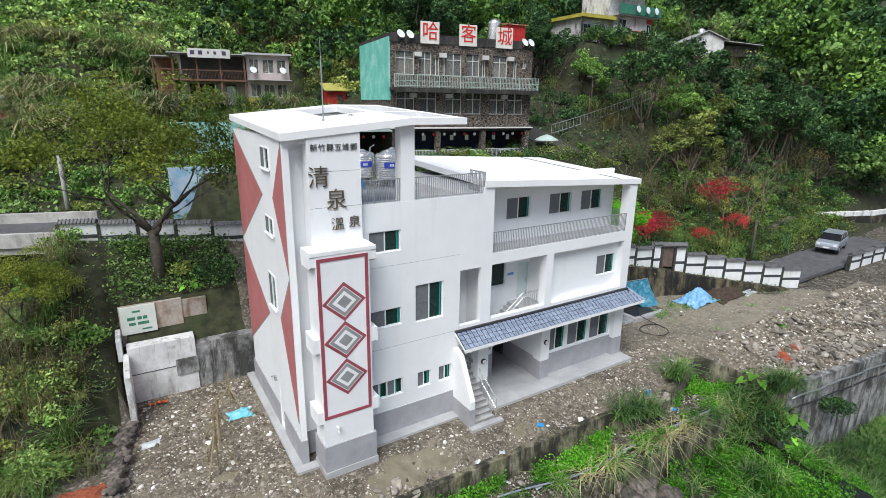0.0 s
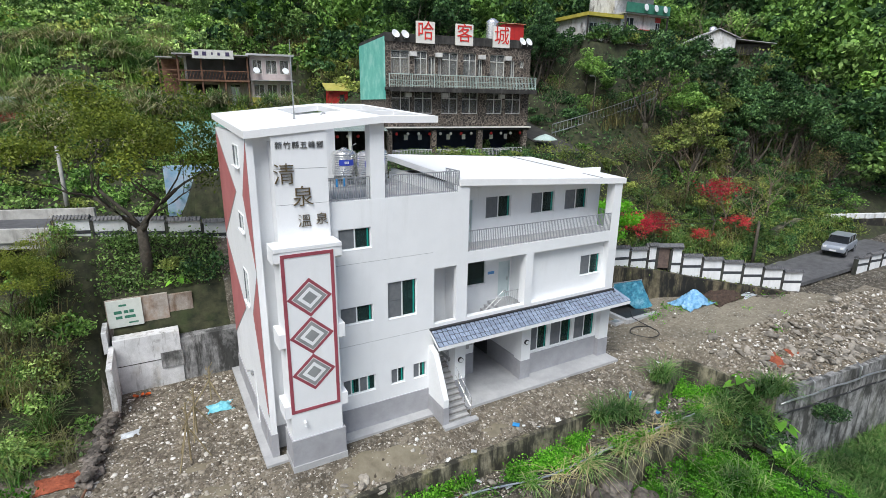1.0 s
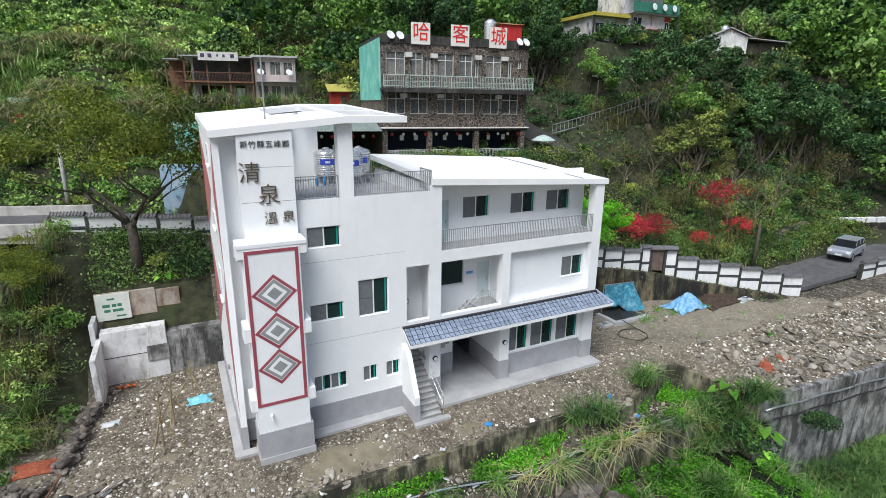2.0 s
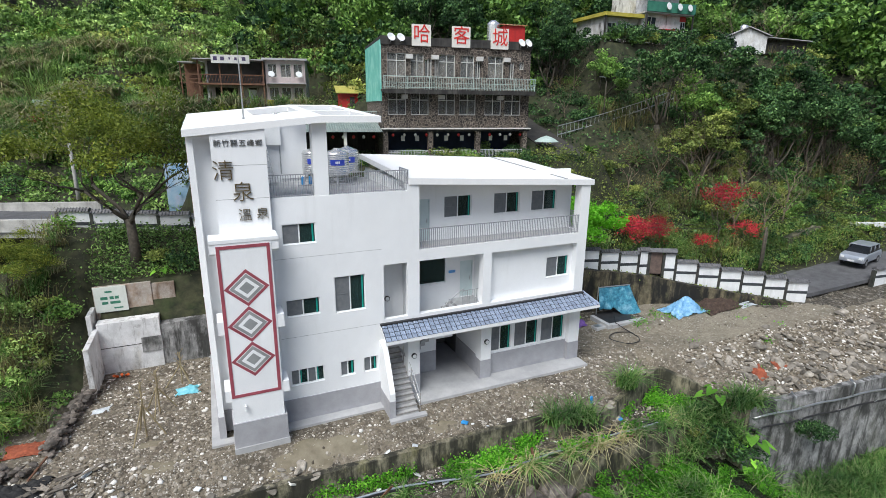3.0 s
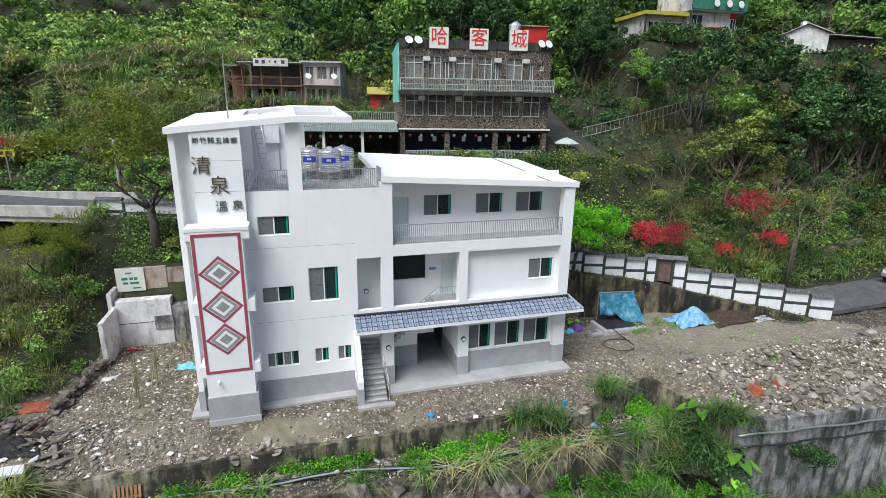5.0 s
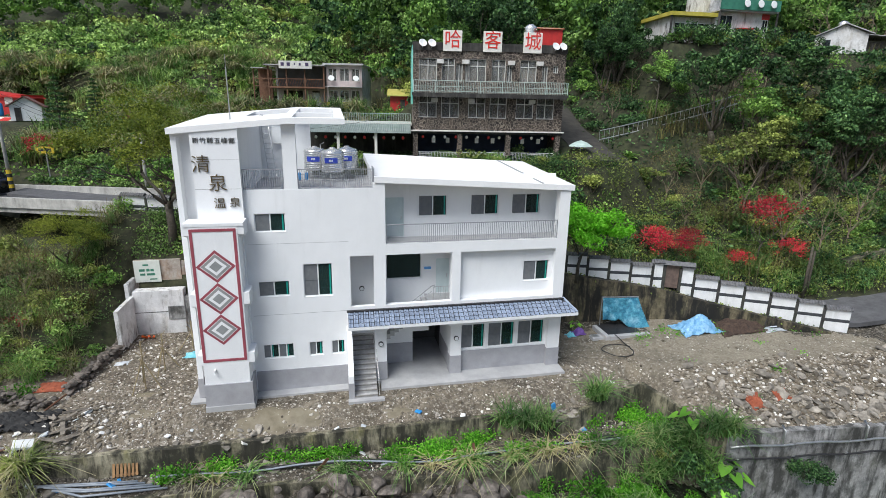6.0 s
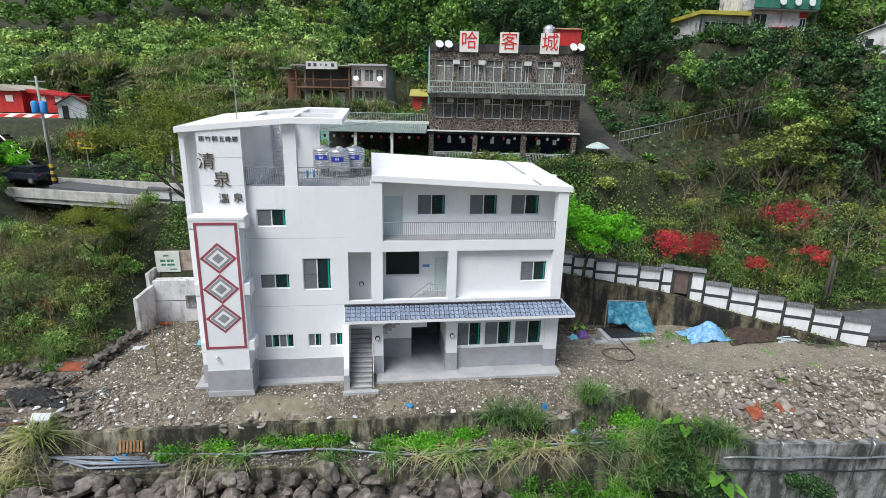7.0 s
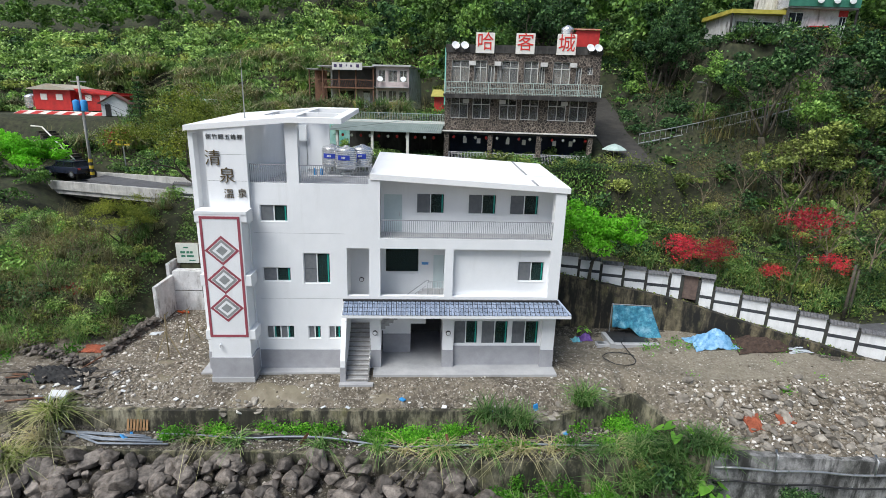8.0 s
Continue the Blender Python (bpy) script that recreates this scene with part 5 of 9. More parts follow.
for x in (2.35, 4.6, 8.65, 11.2):
    boxes("air_conditioner", WINFRAME, guest, (x - 0.3, x + 0.3, -0.3, 0.0, 8.35, 8.7), bevel=0.02, label="window air conditioner")
for x in (1.9, 5.2, 10.7):
    boxes("air_conditioner", WINFRAME, guest, (x - 0.28, x + 0.28, -0.3, 0.0, 5.2, 5.55), bevel=0.02, label="window air conditioner")
for x, ch in ((3.4, "哈"), (6.9, "客"), (10.45, "城")):
    s = boxes("roof_sign", SIGNWHITE, guest, (x - 0.82, x + 0.82, -0.24, -0.1, 9.35, 11.0), bevel=0.015, label="cream roof sign with a red character")
    lettering("red_letter", ch, 1.5, pose(x, -0.26, 10.2, 90), 0.015, REDSIGN, s, 0.0)
bm = bmesh.new()
for x in (0.8, 1.6, 12.5, 13.15):
    n = len(bm.verts)
    lathe(bm, 0, 0, [(0.02, 0.0), (0.2, 0.03), (0.34, 0.1), (0.36, 0.13), (0.33, 0.12), (0.02, 0.02)], 16)
    bm.verts.ensure_lookup_table()
    bmesh.ops.transform(bm, matrix=pose(x, -0.2, 9.9, 60, 0, 15), verts=bm.verts[n:])
    tube(bm, [(x, -0.1, 9.6), (x, -0.18, 9.9)], 0.03, 6)
    part("satellite_dish", bm, ALU, guest, smooth=True)
    bm = bmesh.new()
bm.free()
shed = boxes("roof_shed", REDPAINT, guest, (11.45, 13.45, 1.2, 3.2, Z3 + 0.05, 11.5), label="bright red sheet metal shed")
bm = bmesh.new()
prism(bm, [(11.32, 11.505), (13.58, 11.505), (13.58, 11.56), (11.32, 11.56)], lambda p: (p[0], 1.02, p[1]), lambda p: (p[0], 3.38, p[1] + 0.38))
ORANGETIN = material("faded_orange_tin", (0.46, 0.13, 0.06), (0.62, 0.24, 0.13), 2, 0.5, 0.05, stain=(0.72, 0.66, 0.58), stain_scale=1.6, stain_amount=0.7)
part("shed_roof", bm, ORANGETIN, shed, "faded orange tin roof")
bm = bmesh.new()
lathe(bm, 10.75, 2.2, [(0.5, 9.3)] + [(0.55 + 0.03 * (i % 2), 9.9 + 0.14 * i) for i in range(14)] + [(0.2, 12.0), (0.02, 12.02)], 20)
part("roof_tank", bm, MIRRORSTEEL, guest, "ribbed steel roof tank", smooth=True)
# low wing with a lean-to roof
boxes("wing_back", DARKPAINT, guest, (-10.2, 0.0, 4.6, 4.8, -0.3, 3.1))
boxes("wing_floor", SLAB, guest, (-10.2, -0.1, -0.4, 4.6, -0.5, -0.02))
boxes("wing_deck", WINFRAME, guest, (-10.4, -0.1, 1.6, 8.0, 3.1, 3.3))
bm = bmesh.new()
wave = [(-10.6 + 0.1 * i, 0.05 * (i % 2)) for i in range(105)]
prism(bm, wave + [(x, z - 0.02) for x, z in reversed(wave)], lambda p: (p[0], -1.2, 2.55 + p[1]), lambda p: (p[0], 1.7, 3.25 + p[1]))
part("wing_roof", bm, material("pale_green_sheet", (0.16, 0.20, 0.185), (0.27, 0.31, 0.29), 1.5, 0.5, 0.05, stain=(0.2, 0.22, 0.2), stain_amount=0.5), guest, "pale green corrugated lean-to roof")
for x in (-9.9, -6.6, -3.3):
    boxes("wing_post", SIGNWHITE, guest, (x - 0.12, x + 0.12, -0.9, -0.66, -0.4, 2.6))
rail("deck_rail", -10.3, -0.2, 1.7, 3.3, 4.15, guest, PALEGREEN, 0.16)
for i in range(11):
    x = -9.4 + 0.85 * i
    bm = bmesh.new()
    lathe(bm, x, -0.7, [(0.03, 2.0), (0.11, 2.06), (0.13, 2.14), (0.11, 2.22), (0.03, 2.28)], 10)
    part("lantern", bm, SIGNWHITE if i % 2 else REDPAINT, guest, smooth=True)
guest.matrix_basis = pose(19.35, 39.0, 10.15, 0, 0, -8.0) @ Matrix.Diagonal((0.972, 1, 1, 1))

# small red hut with yellow roof beside it
hut = thing("red_hut", (0, 0, 0), "small red hut with corrugated yellow roof", "hut")
boxes("hut_wall", REDPAINT, hut, (0, 2.3, 0, 2, 0, 2.3))
bm = bmesh.new()
prism(bm, [(-0.4, 2.1), (2.6, 2.1), (2.6, 2.2), (-0.4, 2.2)], lambda p: (p[0], -0.6, p[1]), lambda p: (p[0], 2.2, p[1] + 0.9))
part("hut_roof", bm, material("yellow_sheet", (0.36, 0.33, 0.06), (0.48, 0.43, 0.12), 2, 0.6, 0.1, stain=(0.25, 0.24, 0.1), stain_amount=0.6), hut)
boxes("hut_door", DARKPAINT, hut, (1.3, 1.9, -0.05, -0.002, 0.1, 1.7))
hut.matrix_basis = pose(18.9, 52.5, 14.2, 0, 0, -8) @ Matrix.Scale(0.85, 4)

# ---- the old house above the terrace ----
WOOD = material("weathered_wood", (0.11, 0.05, 0.03), (0.21, 0.105, 0.06), 3, 0.8, 0.2, 30, stain=(0.05, 0.04, 0.035), stain_amount=0.6)
PINKWALL = material("faded_pink_render", (0.40, 0.33, 0.32), (0.52, 0.44, 0.43), 1, 0.85, 0.1, 40, stain=(0.22, 0.19, 0.18), stain_scale=1.0, stain_amount=0.6, streak=True)
YELLOW = material("yellow_render", (0.40, 0.34, 0.04), (0.52, 0.45, 0.08), 1.5, 0.8, 0.05, stain=(0.2, 0.18, 0.08), stain_amount=0.5)
ROOFSHEET = material("grey_roof_sheet", (0.33, 0.33, 0.34), (0.5, 0.5, 0.51), 1.2, 0.5, 0.1, stain=(0.2, 0.16, 0.13), stain_amount=0.5)
PURPLEPAINT = material("dark_purple_paint", (0.04, 0.03, 0.08), (0.07, 0.05, 0.12), 3, 0.7, 0)
old = thing("old_house", (0, 0, 0), "old two-storey pink house with wooden balcony and flat roof", "building")
bm = bmesh.new()
wall_grid(bm, 6.9, 11.4, 0, 5.3, [(7.2, 8.2, 3.4, 4.9), (8.6, 9.8, 3.4, 4.9), (10.1, 11.1, 3.4, 4.9), (7.2, 8.3, 0.9, 2.3), (8.6, 9.7, 0.9, 2.3), (10.0, 11.1, 0.9, 2.3)], along_x(0, 0.25))
part("front_wall", bm, PINKWALL, old)
for a, b in ((7.2, 8.2), (8.6, 9.8), (10.1, 11.1)):
    old_window(a, b, 3.4, 4.9, 0.1, old, 0, False)
for a, b in ((7.2, 8.3), (8.6, 9.7), (10.0, 11.1)):
    old_window(a, b, 0.9, 2.3, 0.1, old, 2, False)
boxes("side_wall", BLOCKWHITE, old, (11.15, 11.4, 0.25, 7.5, 0, 5.3), (0.0, 0.25, 1.6, 7.5, 0, 5.3))
boxes("back_wall", ROOMSHADE, old, (0.25, 11.15, 7.25, 7.5, 0, 5.3), (0.25, 6.9, 1.7, 1.9, 2.6, 5.3))
boxes("lower_wall", PINKWALL, old, (0.25, 0.9, 1.5, 1.7, 0, 2.6), (3.4, 4.6, 1.5, 1.7, 0, 2.6), (5.6, 6.9, 1.5, 1.7, 0, 2.6), (0.9, 5.6, 1.5, 1.7, 2.2, 2.6))
boxes("dark_room", DARKPAINT, old, (0.3, 6.9, 3.5, 3.6, 0, 2.6))
boxes("white_door", ALU, old, (4.65, 5.55, 1.55, 1.62, 0.0, 2.0))
boxes("yellow_parapet", YELLOW, old, (1.0, 4.5, -0.1, 0.1, 0, 0.9), (6.95, 9.9, -0.5, -0.3, 0, 0.85), label="low yellow painted parapet")
boxes("floor_deck", WOOD, old, (-0.4, 6.85, -0.6, 1.7, 2.45, 2.65))
for x in (-0.3, 2.0, 4.3, 6.7):
    boxes("wood_post", WOOD, old, (x - 0.08, x + 0.08, -0.5, -0.34, 0, 5.1))
bm = bmesh.new()
box(bm, -0.4, 6.85, -0.5, -0.42, 3.5, 3.6)
for i in range(22):
    x = -0.3 + 7.1 * i / 22
    prism(bm, [(x, 2.7), (x + 0.06, 2.7), (x + 0.38, 3.5), (x + 0.32, 3.5)], lambda p: (p[0], -0.48, p[1]), lambda p: (p[0], -0.45, p[1]))
part("wood_rail", bm, WOOD, old)
boxes("flat_roof", ROOFSHEET, old, (-0.7, 6.9, -1.0, 7.6, 5.15, 5.25), (6.6, 11.7, -0.5, 7.8, 5.3, 5.5))
boxes("lean_to_roof", ROOFSHEET, old, (-2.3, -0.7, -0.9, 4.0, 4.75, 4.85))
boxes("lean_to_wall", WOOD, old, (-2.2, -0.45, 1.4, 1.55, 0, 4.75))
boxes("lean_to_post", WOOD, old, (-2.2, -2.08, -0.6, -0.45, 0, 4.75))
boxes("lean_to_rail", WOOD, old, (-2.2, -0.45, -0.5, -0.42, 3.5, 3.6), (-2.2, -0.45, -0.5, -0.42, 2.6, 2.7), (-2.2, -0.45, -0.5, -0.42, 3.05, 3.11))
boxes("awning", ROOFSHEET, old, (7.0, 11.6, -1.1, 0, 2.65, 2.72))
s = boxes("name_board", WINFRAME, old, (1.3, 5.4, -1.1, -1.04, 4.75, 5.65), label="pale lattice name board with dark characters")
boxes("board_bar", PURPLEPAINT, s, (1.55, 1.95, -1.12, -1.102, 5.05, 5.45), (2.3, 2.7, -1.12, -1.102, 5.05, 5.45), (3.2, 3.35, -1.12, -1.102, 5.15, 5.4), (3.8, 4.05, -1.12, -1.102, 5.1, 5.4), (4.6, 5.0, -1.12, -1.102, 5.05, 5.45))
for x in (7.6, 10.7):
    bm = bmesh.new()
    lathe(bm, 0, 0, [(0.02, 0.0), (0.22, 0.03), (0.38, 0.1), (0.36, 0.11), (0.02, 0.02)], 16)
    bmesh.ops.transform(bm, matrix=pose(x, -0.4, 3.7, 62, 0, 20), verts=bm.verts)
    part("satellite_dish", bm, ALU, old, smooth=True)
old.matrix_basis = pose(6.0, 57.5, 14.5, 0, 0, -13) @ Matrix.Scale(0.9, 4)

bm = bmesh.new()
box(bm, 3.1, 4.15, 55.4, 55.46, 13.75, 15.15)
name_sign = tagged(part("sign_board", bm, DARKPAINT), "small dark sign board on two posts", "sign")
boxes("sign_bar", SIGNWHITE, name_sign, (3.2, 3.55, 55.385, 55.398, 14.6, 15.0), (3.68, 4.03, 55.385, 55.398, 14.6, 15.0), (3.2, 4.05, 55.385, 55.398, 14.3, 14.42), (3.25, 3.6, 55.385, 55.398, 13.95, 14.12), (3.7, 4.0, 55.385, 55.398, 13.95, 14.12))
boxes("sign_post", STEEL, name_sign, (3.15, 3.22, 55.47, 55.54, 12.2, 15.1), (4.03, 4.1, 55.47, 55.54, 12.2, 15.1))

# ---- red house across the bridge ----
redh = thing("red_house", (0, 0, 0), "red sheet-metal house with pale pitched roof and awning", "building")
boxes("wall", REDPAINT, redh, (0, 5.2, 0, 5, 0, 3.0), (5.2, 10.5, 1.0, 5, 0, 2.8))
bm = bmesh.new()
prism(bm, [(-0.5, 3.0), (5.5, 3.0), (5.5, 3.12), (2.4, 3.9), (-0.5, 3.12)], lambda p: (p[0], -0.5, p[1]), lambda p: (p[0], 5.5, p[1]))
part("roof", bm, material("rusty_cream_sheet", (0.40, 0.36, 0.28), (0.55, 0.5, 0.40), 1.2, 0.6, 0.1, stain=(0.3, 0.16, 0.08), stain_amount=0.6), redh)
bm = bmesh.new()
prism(bm, [(5.3, 2.8), (11.0, 2.3), (11.0, 2.4), (5.3, 3.3)], lambda p: (p[0], 0.6, p[1]), lambda p: (p[0], 5.4, p[1]))
part("side_roof", bm, REDPAINT, redh)
for x in (1.0, 3.2, 6.5, 8.6):
    y = 0.0 if x < 5 else 1.0
    boxes("window", SIGNWHITE, redh, (x, x + 0.9, y - 0.06, y - 0.002, 1.5, 2.4))
bm = bmesh.new()
prism(bm, [(0.0, 0.0), (1, 0, 0)[:2], (1, -0.1), (0, -0.1)], lambda p: (-2 + 13 * p[0], -2.6, -1.0 + p[1]), lambda p: (-2 + 13 * p[0], 0, -0.1 + p[1]))
part("awning", bm, SIGNWHITE, redh)
for i in range(6):
    bm = bmesh.new()
    x = -1.8 + 2.2 * i
    prism(bm, [(x, 0), (x + 1.05, 0), (x + 1.05, 0.02), (x, 0.02)], lambda p: (p[0], -2.62, -1.0 + p[1]), lambda p: (p[0], -0.4, -0.2 + p[1]))
    part("awning_stripe", bm, REDPAINT, redh, "red awning stripe")
for x in (-1.5, 3, 7.5):
    boxes("post", STEEL, redh, (x, x + 0.1, -2.4, -2.3, -3.0, -1.0))
boxes("porch_back", DARKPAINT, redh, (-2, 11, -0.1, 0, -3.0, -0.1))
bm = bmesh.new()
lathe(bm, -1.2, 1.0, [(0.7, -0.1)] + [(0.85 + 0.04 * (i % 2), 0.3 + 0.15 * i) for i in range(12)] + [(0.3, 2.3), (0.02, 2.35)], 20)
part("steel_tank", bm, MIRRORSTEEL, redh, smooth=True)
redh.matrix_basis = pose(-31.6, 62.5, 13.1, 0, 0, -6) @ Matrix.Diagonal((0.93, 1, 0.82, 1))
hut2 = thing("white_hut", (0, 0, 0), "white plank hut with rusty brown gable roof", "hut")
bm = bmesh.new()
prism(bm, [(0, 0), (3.4, 0), (3.4, 1.9), (1.7, 3.0), (0, 1.9)], lambda p: (p[0], 0, p[1]), lambda p: (p[0], 4.5, p[1]))
part("wall", bm, ALU, hut2)
bm = bmesh.new()
prism(bm, [(-0.4, 1.75), (1.7, 3.1), (3.8, 1.75), (3.8, 1.85), (1.7, 3.2), (-0.4, 1.85)], lambda p: (p[0], -0.4, p[1]), lambda p: (p[0], 4.8, p[1]))
part("roof", bm, material("rusty_brown_sheet", (0.13, 0.06, 0.05), (0.22, 0.10, 0.085), 1.5, 0.7, 0.1), hut2)
boxes("door", DARKPAINT, hut2, (0.5, 1.2, -0.05, -0.002, 0, 1.7))
hut2.matrix_basis = pose(-20.4, 57.0, 12.7, 0, 0, 20) @ Matrix.Scale(0.8, 4)

# ---- houses high on the slope ----
BANDGREEN = material("green_band", (0.03, 0.16, 0.11), (0.05, 0.22, 0.15), 2, 0.6, 0.05)
up = thing("hill_house", (0, 0, 0), "white and cream hillside house with green balcony band", "building")
boxes("wall", BLOCKWHITE, up, (0, 5.2, 0.6, 6, -0.5, 3.35), (5.2, 11.9, 0, 6, -0.5, 4.1), (5.2, 11.9, 1.4, 6, 4.1, 7.3))
boxes("cornice", YELLOW, up, (-0.5, 5.2, -0.4, 6.1, 3.35, 3.75), (5.2, 12.2, -0.6, 6.2, 7.3, 7.6), label="cream yellow fascia")
boxes("balcony", BANDGREEN, up, (5.0, 12.4, -1.0, -0.85, 4.1, 5.2), (12.25, 12.4, -0.85, 1.4, 4.1, 5.2), label="green balcony front")
boxes("balcony_floor", SLAB, up, (5.0, 12.4, -0.85, 1.4, 3.95, 4.1))
boxes("awning", REDPAINT, up, (7.9, 9.7, -0.7, 0, 2.2, 2.3), label="faded red awning")
for x0, x1, z0, z1 in ((0.7, 1.8, 1.5, 2.7), (2.6, 4.2, 1.5, 2.7), (5.8, 7.2, 2.3, 3.6), (11.2, 11.75, 2.0, 3.3)):
    y0 = 0.6 if x1 < 5 else 0.0
    w = boxes("window", DARKGLASS, up, (x0, x1, y0 - 0.04, y0 - 0.003, z0, z1))
    boxes("window_frame", ALU, w, (x0 - 0.06, x1 + 0.06, y0 - 0.06, y0 - 0.002, z1, z1 + 0.06), (x0 - 0.06, x1 + 0.06, y0 - 0.08, y0 - 0.002, z0 - 0.06, z0), ((x0 + x1) / 2 - 0.03, (x0 + x1) / 2 + 0.03, y0 - 0.06, y0 - 0.041, z0, z1))
boxes("red_pier", REDPAINT, up, (11.0, 11.95, -0.06, -0.004, 3.35, 3.94))
for x in (-0.3, 5.1, 12.3):
    boxes("post", DARKPAINT, up, (x - 0.08, x + 0.08, -0.9 if x > 1 else -0.3, -0.74 if x > 1 else -0.14, -0.5, 3.95 if x > 1 else 3.35))
for x in (8.0, 9.7, 11.3):
    bm = bmesh.new()
    lathe(bm, 0, 0, [(0.02, 0.0), (0.25, 0.03), (0.42, 0.1), (0.40, 0.11), (0.02, 0.02)], 18)
    bmesh.ops.transform(bm, matrix=pose(x, -1.12, 4.75, 80, 0, 6), verts=bm.verts)
    part("satellite_dish", bm, ALU, up, smooth=True)
up.matrix_basis = pose(50.1, 48.6, 21.9, 0, 0, -3)
wh = thing("white_cottage", (0, 0, 0), "white gabled cottage with grey sheet roof and lean-to", "building")
bm = bmesh.new()
prism(bm, [(0, 0), (5.2, 0), (5.2, 2.6), (2.8, 3.9), (0, 2.3)], lambda p: (p[0], 0, p[1]), lambda p: (p[0], 7, p[1]))
part("wall", bm, BLOCKWHITE, wh)
bm = bmesh.new()
prism(bm, [(-0.5, 2.15), (2.8, 4.0), (5.7, 2.5), (5.7, 2.62), (2.8, 4.12), (-0.5, 2.27)], lambda p: (p[0], -0.4, p[1]), lambda p: (p[0], 7.4, p[1]))
part("roof", bm, ROOFSHEET, wh)
bm = bmesh.new()
prism(bm, [(5.2, 2.4), (10.5, 1.7), (10.5, 1.8), (5.2, 2.5)], lambda p: (p[0], -0.3, p[1]), lambda p: (p[0], 6, p[1]))
part("lean_to", bm, ROOFSHEET, wh)
boxes("dark_store", DARKPAINT, wh, (5.3, 10.2, 0.6, 5.5, 0, 1.7))
boxes("window", DARKGLASS, wh, (0.9, 1.6, -0.05, -0.004, 0.9, 1.9))
bm = bmesh.new()
lathe(bm, 3.4, 4.2, [(0.4, 3.6), (0.5, 3.9), (0.52, 4.8), (0.2, 5.0), (0.02, 5.05)], 16)
part("steel_tank", bm, MIRRORSTEEL, wh, smooth=True)
wh.matrix_basis = pose(66.2, 45.4, 21.5, 0, 0, -35) @ Matrix.Diagonal((0.95, 0.85, 0.78, 1))


# ---- plants ----
rng = np.random.default_rng(7)
GREEN_DARK = leaf_material("dark_broad_leaf", [(0.010, 0.026, 0.011), (0.034, 0.078, 0.030), (0.070, 0.138, 0.050), (0.170, 0.275, 0.105)])
GREEN_MID = leaf_material("mid_green_leaf", [(0.040, 0.085, 0.022), (0.110, 0.205, 0.046), (0.180, 0.300, 0.066), (0.300, 0.430, 0.120)])
SCRUB = leaf_material("hillside_scrub_leaf", [(0.075, 0.125, 0.040), (0.210, 0.310, 0.090), (0.330, 0.440, 0.135), (0.480, 0.580, 0.220)])
OLIVE = leaf_material("olive_leaf", [(0.080, 0.095, 0.024), (0.205, 0.235, 0.060), (0.300, 0.325, 0.085), (0.420, 0.430, 0.140)])
BRIGHT = leaf_material("fresh_green_leaf", [(0.045, 0.170, 0.014), (0.110, 0.330, 0.028), (0.180, 0.440, 0.042), (0.310, 0.580, 0.085)], 0.45)
CRIMSON = leaf_material("crimson_leaf", [(0.36, 0.015, 0.035), (0.52, 0.025, 0.055), (0.62, 0.045, 0.075), (0.45, 0.06, 0.05)])
BROWNLEAF = leaf_material("sparse_brown_leaf", [(0.13, 0.088, 0.045), (0.20, 0.145, 0.066), (0.17, 0.155, 0.052), (0.27, 0.20, 0.11)])
GRASSMAT = leaf_material("long_grass", [(0.040, 0.090, 0.022), (0.120, 0.230, 0.060), (0.210, 0.330, 0.105), (0.36, 0.36, 0.18)], 0.35)
STRAW = leaf_material("dry_grass", [(0.28, 0.22, 0.13), (0.44, 0.36, 0.22), (0.24, 0.21, 0.10), (0.54, 0.46, 0.31)], 0.3)
BARK = material("grey_brown_bark", (0.045, 0.04, 0.03), (0.105, 0.09, 0.07), 5, 0.9, 0.5, 25, stain=(0.06, 0.08, 0.03), stain_amount=0.5, space="Object")

TWIG = material("pale_twig_bark", (0.13, 0.10, 0.07), (0.28, 0.225, 0.16), 6, 0.9, 0.2, 25, space="Object")


def quads_mesh(name, verts, mat, per=4):
    """A mesh of loose faces from an array of shape (n, per, 3)."""
    n = len(verts)
    me = bpy.data.meshes.new(name)
    me.vertices.add(n * per)
    me.vertices.foreach_set("co", np.ascontiguousarray(verts, dtype=np.float32).ravel())
    me.loops.add(n * per)
    me.loops.foreach_set("vertex_index", np.arange(n * per, dtype=np.int32))
    me.polygons.add(n)
    me.polygons.foreach_set("loop_start", np.arange(0, n * per, per, dtype=np.int32))
    me.update(calc_edges=True)
    me.materials.append(mat)
    return me


def unit(v):
    return v / np.maximum(1e-6, np.linalg.norm(v, axis=-1, keepdims=True))


def leaves(points, size, out=None, wide=0.55, flat=0.5):
    """Leaf blades at points: pointed, bent a little, turned every way but mostly facing up and out."""
    n = len(points)
    face = rng.normal(size=(n, 3)) + np.array([0, 0, flat])
    if out is not None:
        face += out * 0.9
    face = unit(face)
    run = unit(np.cross(face, rng.normal(size=(n, 3))))
    side = np.cross(face, run)
    s = (size * rng.uniform(0.6, 1.35, n))[:, None]
    return np.stack([points - run * s * 0.5, points + side * s * wide * 0.5 + face * s * 0.08, points + run * s * 0.5 - face * s * 0.05, points - side * s * wide * 0.5 + face * s * 0.08], 1)


